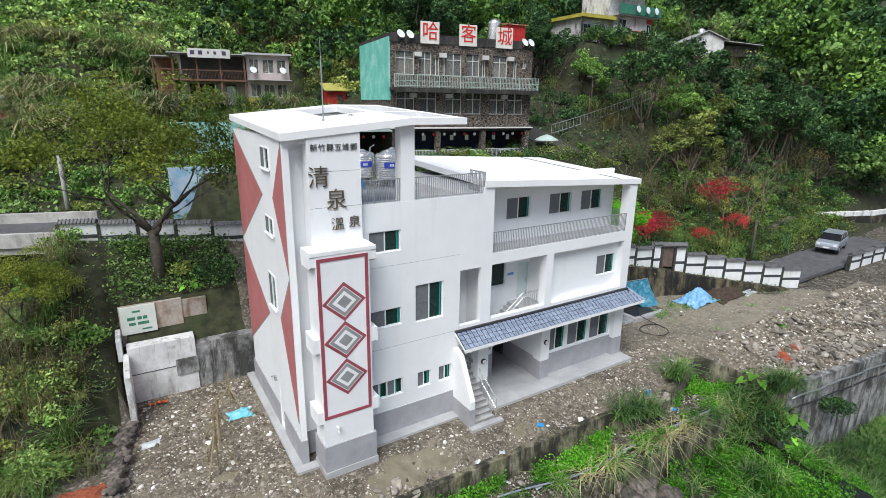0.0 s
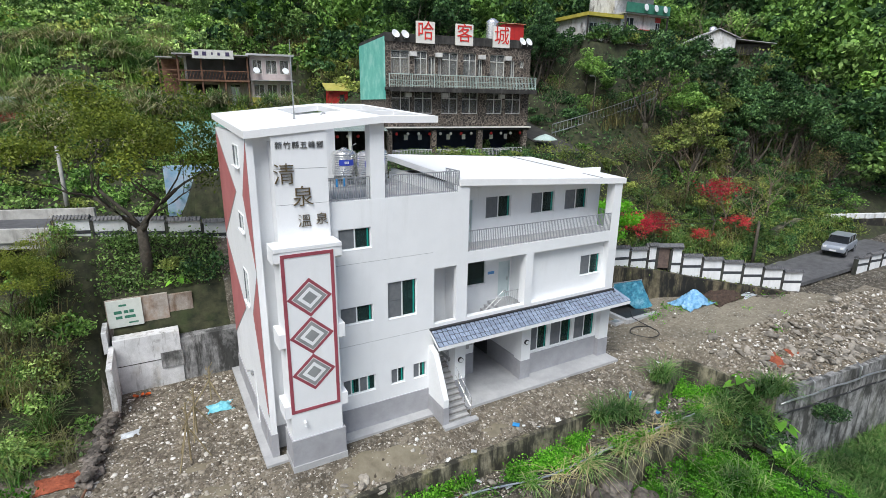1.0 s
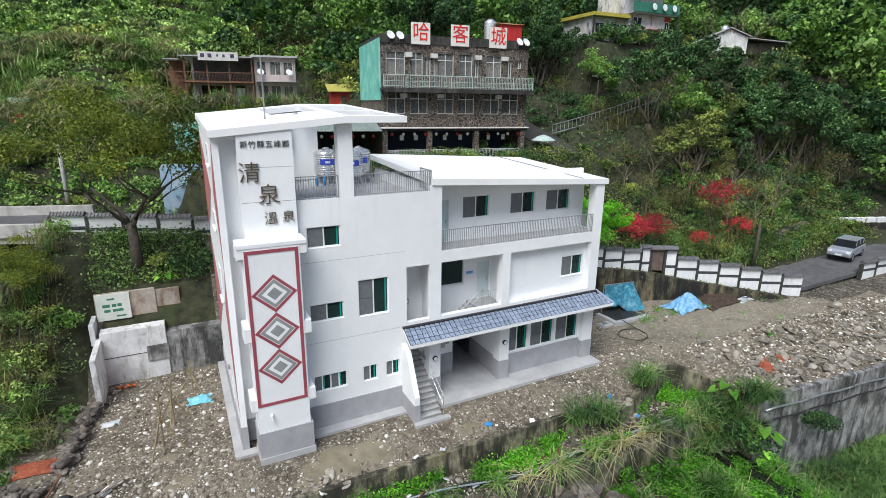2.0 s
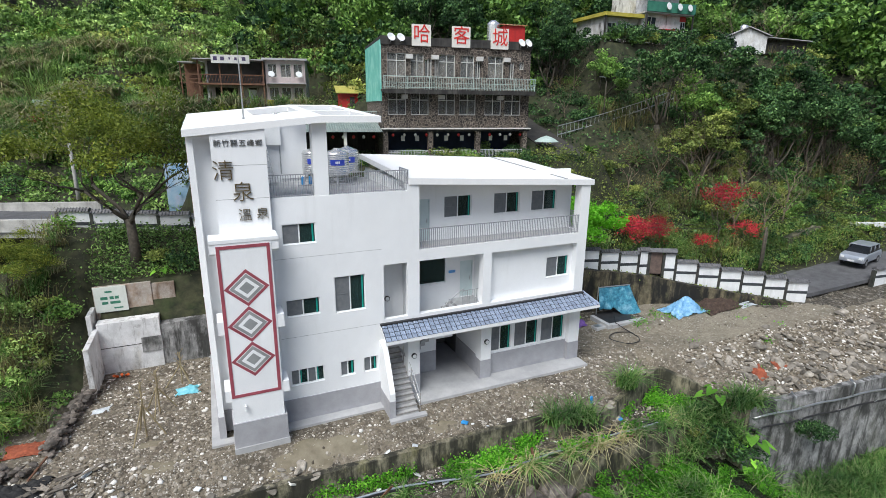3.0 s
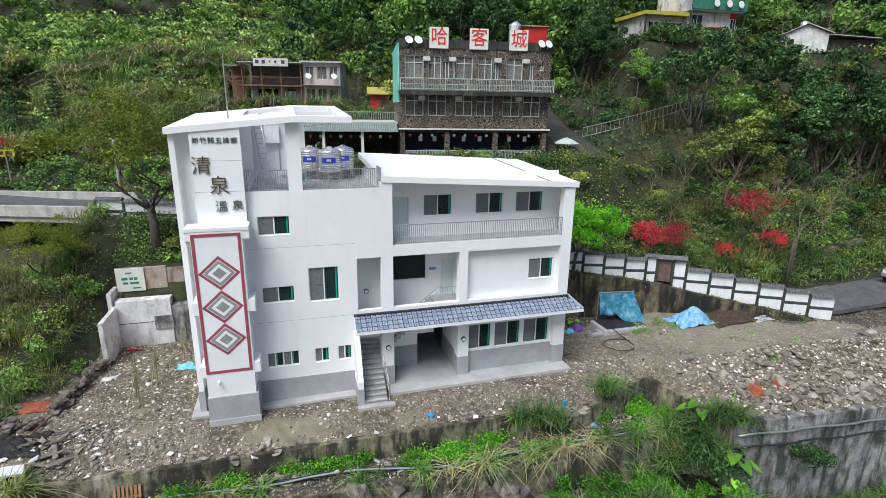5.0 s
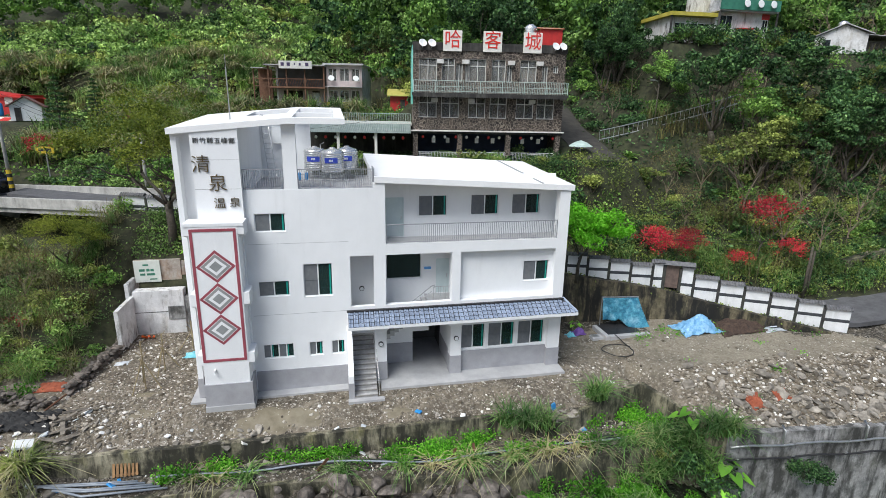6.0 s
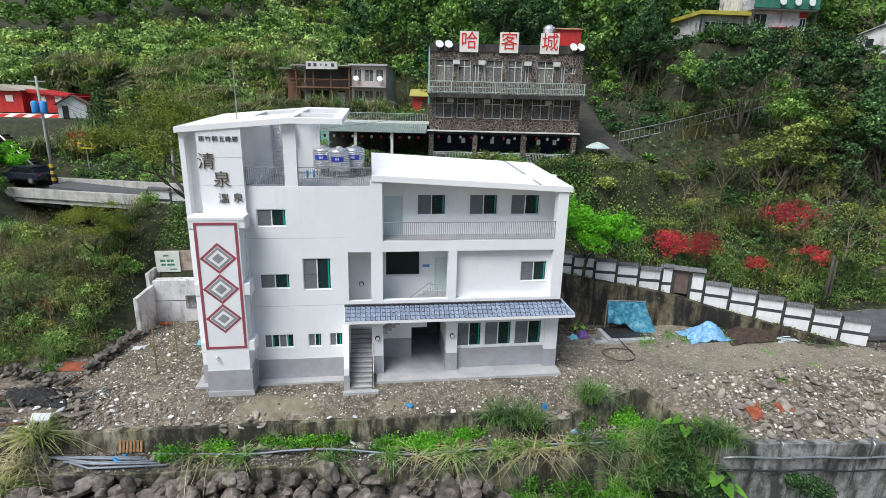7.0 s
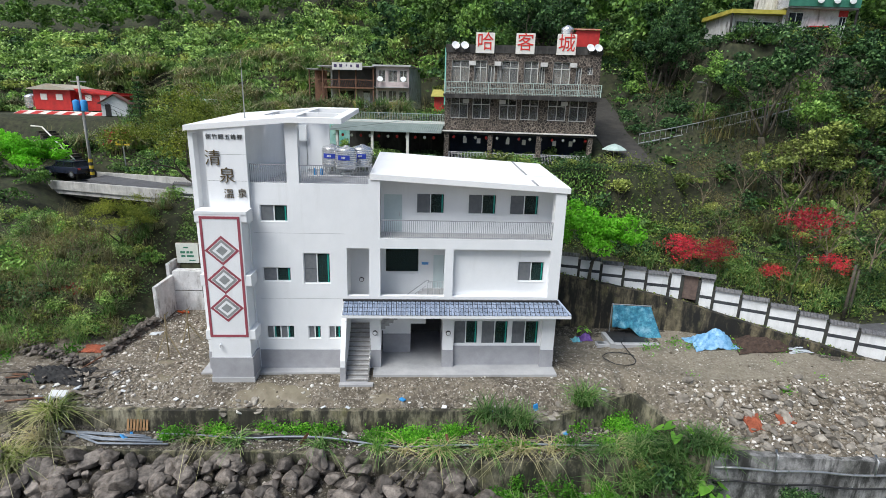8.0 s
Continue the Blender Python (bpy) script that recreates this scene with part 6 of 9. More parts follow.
def blades(points, length, lean, width, segs=3):
    """Grass blades: arching strips that rise from points. Gives quads of shape (n * segs, 4, 3)."""
    n = len(points)
    a = rng.uniform(0, 2 * math.pi, n)
    out = np.stack([np.cos(a), np.sin(a), np.zeros(n)], 1)
    side = np.stack([-np.sin(a), np.cos(a), np.zeros(n)], 1)
    L = (length * rng.uniform(0.55, 1.2, n))[:, None]
    k = (lean * rng.uniform(0.3, 1.3, n))[:, None]
    made = []
    for i in range(segs):
        f0, f1 = i / segs, (i + 1) / segs
        p = [points + L * (out * k * f * f + np.array([0, 0, 1.0]) * (f - 0.55 * k * f * f * f)) for f in (f0, f1)]
        w0, w1 = width * (1 - f0 * 0.85), width * (1 - f1 * 0.85)
        made.append(np.stack([p[0] - side * w0, p[0] + side * w0, p[1] + side * w1, p[1] - side * w1], 1))
    return np.concatenate(made)


def limbs(bm, start, heading, length, radius, depth, ends, rnd, spread=0.7, wander=0.25):
    """Branches that fork; the tips are gathered in ends."""
    pts, rad = [Vector(start)], [radius]
    d = Vector(heading).normalized()
    for i in range(3):
        d = (d + Vector((rnd.gauss(0, wander), rnd.gauss(0, wander), rnd.gauss(0.05, wander * 0.6)))).normalized()
        pts.append(pts[-1] + d * length / 3)
        rad.append(radius * (1 - 0.14 * (i + 1)))
    tube(bm, pts, rad, 6 if depth > 2 else 4 if depth > 1 else 3)
    if depth == 0:
        ends.append(pts[-1])
        return
    for k in range(rnd.choice((2, 3, 3))):
        a = rnd.uniform(0, 2 * math.pi)
        q = (d + Vector((math.cos(a) * spread, math.sin(a) * spread, rnd.uniform(-0.1, 0.45)))).normalized()
        limbs(bm, pts[-1] if k else pts[2], q, length * rnd.uniform(0.6, 0.85), rad[-1] * 0.68, depth - 1, ends, rnd, spread, wander)


def make_tree(name, seed, height, width, n_leaf, leaf, mat, label, category="tree", depth=2, lobe=0.34, trunk=0.3, low=0.32, spread=0.7, group=""):
    """A tree at the origin: tapered trunk with limbs, and a crown of many leaves in uneven lobes."""
    rnd = random.Random(seed)
    t = thing(name, (0, 0, 0), label, category, group)
    bm, ends = bmesh.new(), []
    base = height * low
    tube(bm, [(0, 0, -0.5), (0.05, 0, base * 0.5), (rnd.uniform(-0.2, 0.2), rnd.uniform(-0.2, 0.2), base)], [trunk * 1.3, trunk, trunk * 0.85], 8)
    for k in range(4):
        a = k * 1.57 + rnd.uniform(-0.4, 0.4)
        limbs(bm, (0, 0, base * rnd.uniform(0.75, 1.0)), (math.cos(a) * spread, math.sin(a) * spread, 0.9), (height - base) * 0.36, trunk * 0.5, depth, ends, rnd, spread)
    tips = np.array([tuple(e) for e in ends])
    centre = np.array([0, 0, base])
    reach = np.maximum(1e-3, np.abs(tips - centre).max(axis=0))
    scale_ = np.array([width / reach[0], width / reach[1], (height - base) / max(reach[2], 1e-3)])
    for v in bm.verts:
        if v.co.z > base:
            f = min(1.0, (v.co.z - base) / base)
            s = 1 + (scale_ - 1) * f
            v.co.x, v.co.y, v.co.z = v.co.x * s[0], v.co.y * s[1], base + (v.co.z - base) * (1 + (scale_[2] - 1) * f)
    tips = centre + (tips - centre) * scale_
    part("trunk", bm, BARK, t, smooth=True)
    pick = rng.integers(0, len(tips), n_leaf)
    d = unit(rng.normal(size=(n_leaf, 3)))
    r = lobe * width * rng.uniform(0.55, 1.25, len(tips))[pick] * rng.uniform(0.35, 1.0, n_leaf) ** 0.5
    pts = tips[pick] + d * r[:, None] * np.array([1, 1, 0.62])
    ob = new("crown", quads_mesh("crown", leaves(pts, leaf, d), mat))
    ob.parent = t
    return t


def make_bare(name, seed, height, width, label, n_leaf=0, mat=None, depth=4):
    rnd = random.Random(seed)
    t = thing(name, (0, 0, 0), label, "tree")
    bm, ends = bmesh.new(), []
    tube(bm, [(0, 0, -0.5), (0, 0, height * 0.22)], [0.10, 0.075], 7)
    for k in range(4):
        a = k * 1.57 + rnd.uniform(-0.4, 0.4)
        limbs(bm, (0, 0, height * 0.2), (math.cos(a) * 0.55, math.sin(a) * 0.55, 1.0), height * 0.3, 0.045, depth, ends, rnd, 0.6, 0.22)
    part("trunk", bm, TWIG, t)
    if n_leaf:
        tips = np.array([tuple(e) for e in ends])
        pts = tips[rng.integers(0, len(tips), n_leaf)] + rng.normal(size=(n_leaf, 3)) * 0.35
        ob = new("crown", quads_mesh("crown", leaves(pts, 0.16), mat))
        ob.parent = t
    return t


def make_bush(name, seed, r, h, n_leaf, leaf, mat, label):
    t = thing(name, (0, 0, 0), label, "shrub")
    rnd = random.Random(seed)
    bm, ends = bmesh.new(), []
    for k in range(5):
        a = k * 1.26
        tube(bm, [(0, 0, -0.2), (0.3 * r * math.cos(a), 0.3 * r * math.sin(a), 0.4 * h), (0.6 * r * math.cos(a), 0.6 * r * math.sin(a), 0.75 * h)], [0.04, 0.03, 0.015], 5)
    part("stem", bm, BARK, t)
    lob = np.array([(rnd.uniform(-0.6, 0.6) * r, rnd.uniform(-0.6, 0.6) * r, rnd.uniform(0.25, 0.8) * h) for _ in range(9)])
    d = unit(rng.normal(size=(n_leaf, 3)))
    pts = lob[rng.integers(0, 9, n_leaf)] + d * (0.45 * r * rng.uniform(0.4, 1, n_leaf) ** 0.5)[:, None] * np.array([1, 1, 0.7])
    ob = new("crown", quads_mesh("crown", leaves(pts, leaf, d), mat))
    ob.parent = t
    return t


def put(proto, x, y, size=1.0, z=None, turn=None, tall=1.0):
    z = land(x, y) - 0.1 if z is None else z
    m = pose(x, y, z, 0, 0, rng.uniform(0, 360) if turn is None else turn) @ Matrix.Diagonal((size, size, size * tall, 1))
    return copy_thing(proto, m)


def discard(proto):
    for o in list(proto.children_recursive) + [proto]:
        bpy.data.objects.remove(o)


def mounds(places, per, leaf):
    """Leaf faces of lumpy shrubs at places (x, y, radius, height): each a handful of uneven lobes that reach the ground."""
    p = np.array(places)
    n, lobes = len(p), 7
    z = np.array([land(x, y) for x, y in p[:, :2]])
    off = rng.uniform(-1, 1, (n, lobes, 2)) * 0.62
    up = rng.uniform(0.12, 0.78, (n, lobes)) * (1.0 - 0.45 * np.hypot(off[..., 0], off[..., 1]))
    size = rng.uniform(0.34, 0.62, (n, lobes))
    who, which = np.repeat(np.arange(n), per), rng.integers(0, lobes, n * per)
    d = unit(rng.normal(size=(n * per, 3)) + np.array([0, -0.25, 0.35]))
    r = size[who, which] * rng.uniform(0.45, 1.08, n * per) ** 0.5
    pts = np.stack([p[who, 0] + p[who, 2] * (off[who, which, 0] + d[:, 0] * r), p[who, 1] + p[who, 2] * (off[who, which, 1] + d[:, 1] * r),
                    z[who] + p[who, 3] * (up[who, which] + 0.42 * d[:, 2] * r)], 1)
    return leaves(pts, leaf, d, 0.5, 0.5)


near_trees = [make_tree("broadleaf_tree", 1, 9, 3.6, 4200, 0.31, GREEN_DARK, "dense dark green broadleaf tree on the slope", low=0.12, lobe=0.30),
              make_tree("broadleaf_tree", 2, 8, 3.2, 3800, 0.30, GREEN_MID, "mid green broadleaf tree on the slope", low=0.12, lobe=0.30),
              make_tree("broadleaf_tree", 3, 10, 3.4, 4200, 0.32, GREEN_DARK, "tall dark evergreen tree on the slope", low=0.14, lobe=0.28),
              make_tree("olive_tree", 4, 7.5, 3.2, 3000, 0.25, OLIVE, "thin olive green tree on the slope", lobe=0.25, low=0.14)]
far_trees = [make_tree("broadleaf_tree", 11, 8.5, 3.7, 700, 0.71, GREEN_DARK, "dark green forest tree on the hillside", depth=1, lobe=0.40, low=0.1),
             make_tree("broadleaf_tree", 12, 7.5, 3.5, 700, 0.66, GREEN_MID, "green forest tree on the hillside", depth=1, lobe=0.40, low=0.1),
             make_tree("broadleaf_tree", 13, 9.5, 3.3, 700, 0.60, GREEN_MID, "tall leafy forest tree on the hillside", depth=1, lobe=0.40, low=0.1),
             make_tree("olive_tree", 14, 7, 3.2, 640, 0.61, SCRUB, "yellow-green tree on the hillside", depth=1, lobe=0.38, low=0.1)]
bare = [make_bare("bare_tree", 21, 7, 3, "bare grey-brown twiggy winter tree"), make_bare("bare_tree", 22, 6.5, 3, "twiggy brown tree with few dry leaves", 900, BROWNLEAF)]
bushes = [make_bush("shrub", 31, 1.3, 1.5, 700, 0.23, GREEN_MID, "rounded mid green shrub on the slope"), make_bush("shrub", 32, 1.5, 1.7, 700, 0.24, GREEN_DARK, "dark green shrub on the slope"),
          make_bush("shrub", 33, 1.1, 1.1, 650, 0.19, OLIVE, "yellowish green shrub on the bank")]


def blocked(x, y, h):
    """Whether a tree of height h would stand on a road or house, or hide a house that is in view."""
    edge = lerp_table(x, ROAD_EDGE)
    if y < edge + 4.8 or lane_off(x, y) < 2.7:
        return True
    boxes_ = ((8, 34, 30, 51, 1.8), (0, 20, 38, 66, 2.2), (32.5, 45.0, 32.5, 44, 1.2), (32.5, 41.5, 44, 58, 1.0), (37, 50, 35.0, 40.2, 0.7), (-44, -14, 40, 63, 0.4), (-44, -14, 63, 71, 2.0), (-16, -10, 44, 60, 2.0), (-14, 5, 50, 74, 3.0), (49, 63, 36.5, 57, 3.0), (62, 82, 31, 54, 3.0), (-18, 0, 36, 46, 2.5), (44, 62, 10, 23, 1.0))
    return any(a < x < b and c < y < d and h > e for a, b, c, d, e in boxes_)


rnd = random.Random(5)
forest = [[], [], [], []]
scrub = collections.defaultdict(list)


def patch_of(x, y):
    """Which leaf rules in a stretch of the slope."""
    v = noise.noise(Vector((x * 0.11, y * 0.13, 21))) + 0.55 * noise.noise(Vector((x * 0.5, y * 0.5, 8))) + rnd.gauss(0, 0.12)
    if x > 30 or (x > 14 and y > 50):
        return "dark" if v < 0.0 else "mid" if v < 0.26 else "olive"
    return "dark" if v < -0.34 else "scrub" if v < 0.16 else "mid" if v < 0.34 else "olive"


# low scrub over the whole slope, in lumps of one to three metres
y = 24.0
while y < 96:
    step = 2.0 if y < 66 else 2.3
    x = -62.0
    while x < 150:
        px, py = x + rnd.uniform(-0.9, 0.9), y + rnd.uniform(-0.9, 0.9)
        x += step if x < 66 else step * 2.2
        tall = (0.9 + 2.9 * rnd.random() ** 1.6) * (1.25 if px > 66 else 1.0)
        bankside = 27 < px < 62 and py < lerp_table(px, ROAD_EDGE) + 11.5
        if bankside or py < lerp_table(px, ROAD_EDGE) + 4.8 or (py < 66 and rnd.random() < 0.22):
            continue
        if blocked(px, py, tall):
            tall = 0.9
            if blocked(px, py, tall):
                continue
        depth_ = "near" if py < 52 and px < 66 else "far" if py < 68 and px < 80 else "distant"
        scrub[patch_of(px, py), depth_].append((px, py, rnd.uniform(0.9, 1.9) * (1.9 if px > 66 else 1.25 if py > 66 else 1.0), tall))
    y += step * 0.92
for (kind_, depth_), places in scrub.items():
    mat_, words = {"dark": (GREEN_DARK, "dark green scrub in lumps on the hillside"), "mid": (GREEN_MID, "fresh green scrub in lumps on the hillside"),
                   "scrub": (SCRUB, "pale green bushy scrub on the hillside"), "olive": (OLIVE, "olive green scrub in lumps on the hillside")}[kind_]
    per, size = {"near": (300, 0.26), "far": (240, 0.345), "distant": (150, 0.55)}[depth_]
    tagged(new("hill_scrub", quads_mesh("hill_scrub", mounds(places, per, size), mat_)), words, "scrub", kind="stuff")

# trees among it: dense on the east slope, few on the open west slope
y = 22.0
while y < 100:
    step = 3.3 if y < 52 else 4.3
    x = -66.0
    while x < 150:
        px, py = x + rnd.uniform(-1.5, 1.5), y + rnd.uniform(-1.5, 1.5)
        x += step if x < 80 else 6.5
        near = py < 54 and px < 66
        protos = near_trees if near else far_trees
        right = px > 30 or (px > 14 and py > 50)
        open_slope = not right and py < 92
        roll = rnd.random()
        if (right and near and roll < 0.12) or (open_slope and roll < 0.05):
            p, h = rnd.choice(bare), 5
        else:
            p, h = rnd.choices(protos, (0.36, 0.22, 0.18, 0.24) if right else (0.10, 0.36, 0.06, 0.48))[0], 7
        size = rnd.uniform(0.62, 1.1) * (1.4 if px > 80 else 1)
        bankside = 27 < px < 62 and py < lerp_table(px, ROAD_EDGE) + 11.5
        if bankside:
            for _ in range(2):
                qx, qy = px + rnd.uniform(-1.6, 1.6), py + rnd.uniform(-1.5, 1.5)
                if not blocked(qx, qy, 1.4):
                    put(rnd.choices(bushes + bare[1:], (3, 2, 4, 1))[0], qx, qy, rnd.uniform(0.45, 0.95))
        elif blocked(px, py, h) or (open_slope and roll > 0.16):
            continue
        elif p in bare or near:
            put(p, px, py, size * (0.62 if open_slope else 1), tall=rnd.uniform(0.85, 1.15))
        else:
            forest[protos.index(p)].append((px, py, size * (0.55 if open_slope else 1), rnd.uniform(0.85, 1.15), rnd.uniform(0, 6.28)))
    y += step * 0.95

# the far woods: crowns too many to count
for proto, places in zip(far_trees, forest):
    me = next(o for o in proto.children if o.name.startswith("crown")).data
    co = np.empty(len(me.vertices) * 3, dtype=np.float32)
    me.vertices.foreach_get("co", co)
    co = co.reshape(-1, 3)
    out = []
    for x, y, size, tall, a in places:
        c, s = math.cos(a), math.sin(a)
        out.append(np.stack([x + size * (c * co[:, 0] - s * co[:, 1]), y + size * (s * co[:, 0] + c * co[:, 1]), land(x, y) - 0.2 + size * tall * co[:, 2]], 1))
    if out:
        tagged(new("far_woods", quads_mesh("far_woods", np.concatenate(out).reshape(-1, 4, 3), me.materials[0])), "dense green woods covering the far hillside", "woods", kind="stuff")

# trees that can be told apart
SMALLLEAF = leaf_material("small_yellowish_leaf", [(0.09, 0.11, 0.018), (0.19, 0.215, 0.034), (0.27, 0.29, 0.046), (0.38, 0.37, 0.085)], 0.4)
big = make_tree("spreading_tree", 41, 9.6, 5.3, 15000, 0.15, SMALLLEAF, "spreading thin-leaved olive tree with forked trunk", depth=4, lobe=0.16, trunk=0.26, low=0.3, spread=1.0)
put(big, 1.2, 31.1, 1.12, 5.0, 40)
put(big, -4.6, 29.0, 0.5, 3.4, 140)
VIVID = leaf_material("young_spring_leaf", [(0.14, 0.42, 0.02), (0.20, 0.55, 0.03), (0.27, 0.62, 0.05), (0.36, 0.70, 0.10)], 0.5)
fresh = make_tree("young_tree", 42, 4.3, 2.1, 9000, 0.17, VIVID, "fresh bright green young tree by the road wall", depth=3, lobe=0.26, trunk=0.09, low=0.28)
put(fresh, 28.9, 25.0, 1.22, 3.7, 10)
put(fresh, -20.8, 43.6, 1.45, 5.4, 60)
maple = make_tree("red_maple", 43, 4.6, 2.2, 1300, 0.16, CRIMSON, "slender tree with crimson red leaves", depth=3, lobe=0.27, trunk=0.05, low=0.22)
for x, y, z, s in ((36.4, 27.2, 2.9, 0.78), (38.4, 26.4, 2.7, 0.7), (39.8, 27.6, 3.6, 0.55), (44.2, 25.4, 4.4, 1.0), (45.6, 24.4, 3.2, 0.6), (37.6, 27.6, 2.9, 0.7), (42.4, 25.0, 2.8, 0.45), (-4.9, 27.2, 1.0, 0.5), (-6.2, 25.4, 0.9, 0.45), (-13.5, 48.0, 8.6, 0.7), (-7.0, 52.0, 11.0, 0.6)):
    put(maple, x, y, s, z)
for x, y, s in ((47.4, 36.4, 1.02), (54.0, 33.5, 0.8), (58.0, 30.5, 0.8)):
    put(near_trees[0 if s > 0.82 else 2], x, y, s)
for x, y, s in ((46.8, 26.0, 0.9), (49.6, 25.2, 0.85), (52.5, 25.5, 0.8), (40.2, 42.2, 0.62), (40.6, 29.6, 0.6), (51.0, 35.0, 1.0), (57.5, 42.0, 1.1), (60.5, 36.0, 1.0), (55.5, 44.0, 1.1), (52.2, 43.0, 1.0), (46.0, 29.6, 1.0), (48.4, 31.0, 1.1), (47.2, 27.4, 0.8), (50.6, 28.6, 0.9), (54.4, 26.6, 0.9), (49.0, 38.5, 1.0), (52.0, 38.5, 0.9), (56.0, 37.5, 0.95), (59.5, 39.5, 1.0), (64.0, 36.0, 1.0), (68.0, 37.0, 1.0), (72.0, 34.0, 1.1), (70.5, 47.5, 1.2), (76.0, 46.0, 1.2), (53.5, 33.0, 1.0), (56.5, 31.0, 1.0), (59.5, 29.5, 1.05), (63.0, 28.0, 1.0), (-5.2, 24.2, 0.5), (-7.2, 22.8, 0.5), (-6.0, 26.6, 0.6), (62.0, 32.5, 1.1), (66.0, 31.0, 1.1), (-8.0, 26.0, 0.6), (-6.5, 29.0, 0.6)):
    put(bare[0 if s > 0.75 else 1], x, y, s)
for x, y, s, k in ((-2.6, 28.4, 0.9, 0), (-5.2, 26.6, 1.0, 2), (-8.6, 24.0, 1.1, 1), (-4.0, 31.5, 1.0, 0), (2.5, 31.0, 0.8, 2), (4.2, 30.4, 0.8, 1), (-11.0, 28.0, 1.3, 0), (-9.0, 31.5, 1.2, 2), (33.6, 32.6, 1.3, 2), (35.5, 31.4, 1.0, 0), (31.5, 33.0, 1.1, 1)):
    put(bushes[k], x, y, s)
spruce = thing("conifer", (0, 0, 0), "dark narrow conifer with tiered branches", "tree")
bm = bmesh.new()
tube(bm, [(0, 0, -0.5), (0, 0, 6.5)], [0.14, 0.03], 7)
part("trunk", bm, BARK, spruce)
tiers = []
for i in range(11):
    r0 = 1.9 * (1 - i / 11.5)
    a = rng.uniform(0, 2 * math.pi, 170)
    rr = r0 * rng.uniform(0.1, 1, 170) ** 0.7
    tiers.append(np.stack([rr * np.cos(a), rr * np.sin(a), 1.2 + 0.5 * i - 0.12 * rr + rng.normal(0, 0.05, 170)], 1))
ob = new("crown", quads_mesh("crown", leaves(np.concatenate(tiers), 0.28, None, 0.4, 1.5), GREEN_DARK))
ob.parent = spruce
put(spruce, -15.0, 55.0, 1.0)
put(spruce, -12.4, 57.5, 0.8)


def rosette(name, n, length, width, label, mat):
    t = thing(name, (0, 0, 0), label, "plant")
    bm = bmesh.new()
    for i in range(n):
        a, up = i * 2.4, 0.35 + 0.9 * (i / n)
        prev = None
        for k in range(5):
            f = k / 4
            d = length * f
            w = width * math.sin(math.pi * min(0.98, f + 0.12)) + 0.01
            c = Vector((math.cos(a) * d * math.cos(up), math.sin(a) * d * math.cos(up), 0.1 + d * math.sin(up) - 0.45 * d * f))
            s = Vector((-math.sin(a) * w, math.cos(a) * w, 0))
            row = (bm.verts.new(c - s), bm.verts.new(c + Vector((0, 0, -0.03 * length))), bm.verts.new(c + s))
            if prev:
                bm.faces.new((prev[0], prev[1], row[1], row[0])), bm.faces.new((prev[1], prev[2], row[2], row[1]))
            prev = row
    ob = new("leaves", mesh_of("leaves", bm, mat))
    ob.parent = t
    return t


fern = rosette("nest_fern", 22, 1.5, 0.13, "bright rosette of strap-leaved nest fern", GREEN_MID)
for x, y in ((42.9, 34.3), (45.0, 32.0), (47.3, 30.8), (39.4, 37.0)):
    put(fern, x, y, 1.0)
banana = rosette("banana_plant", 9, 2.6, 0.36, "yellow-green banana plant with broad torn leaves", BRIGHT)
for x, y, s in ((-9.0, 58.0, 1.2), (-6.5, 60.0, 1.0), (-11.5, 61.0, 1.2), (-3.5, 57.0, 0.9), (1.0, 51.0, 0.8)):
    put(banana, x, y, s)


def big_leaf_plant(name, n, size, label):
    t = thing(name, (0, 0, 0), label, "plant")
    for i in range(n):
        a = i * 2.4 + 0.3
        d, h = size * (0.5 + 0.1 * i), size * (1.5 - 0.12 * i)
        bm = bmesh.new()
        tube(bm, [(0, 0, 0), (d * 0.6 * math.cos(a), d * 0.6 * math.sin(a), h * 0.8), (d * math.cos(a), d * math.sin(a), h)], 0.02, 5)
        part("stalk", bm, GREEN_MID, t)
        bm = bmesh.new()
        pts = [(0.0, 0.0), (-0.35, 0.3), (-0.2, 0.55), (0.3, 0.45), (0.75, 0.15), (0.95, 0.0)]
        ring = [(u, v) for u, v in pts] + [(u, -v) for u, v in pts[-2:0:-1]]
        c = bm.verts.new((0.2, 0, -0.05))
        vs_ = [bm.verts.new((u, v, 0.05 * abs(v) * 4 - 0.1 * u)) for u, v in ring]
        for k in range(len(vs_)):
            bm.faces.new((c, vs_[k], vs_[(k + 1) % len(vs_)]))
        bmesh.ops.transform(bm, matrix=pose(d * math.cos(a), d * math.sin(a), h, 0, 25, math.degrees(a)) @ Matrix.Scale(size * 0.75, 4), verts=bm.verts)
        ob = new("leaf", mesh_of("leaf", bm, BRIGHT, True))
        ob.parent = t
    return t


taro = big_leaf_plant("elephant_ear", 7, 0.95, "elephant ear plant with huge bright green leaves")
put(taro, 30.0, 13.3, 0.72, -0.9, 30)
for x, y, z, s, k in ((29.2, 12.7, -2.6, 0.8, 1), (30.2, 12.2, -2.6, 0.7, 0), (28.4, 12.9, -2.5, 0.6, 2), (30.6, 11.6, -3.4, 0.75, 1), (29.6, 13.2, -1.7, 0.6, 1), (35.2, 11.0, -3.0, 0.55, 1), (36.0, 10.9, -3.1, 0.5, 1), (35.2, 11.0, -3.0, 0.5, 1)):
    put(bushes[k], x, y, s, z)
for i in range(13):
    put(bushes[i % 3], 49.5 + 1.1 * i, 46.6 - 0.5 * (i % 2), 1.0 + 0.15 * (i % 3))
for i in range(34):
    put(bushes[(i * 2) % 3], 46.0 + 0.55 * i, 26.5 + (i * 1.7) % 6.5, 0.8 + 0.12 * (i % 4))
put(taro, 31.0, 11.6, 0.85, -3.2, 200)
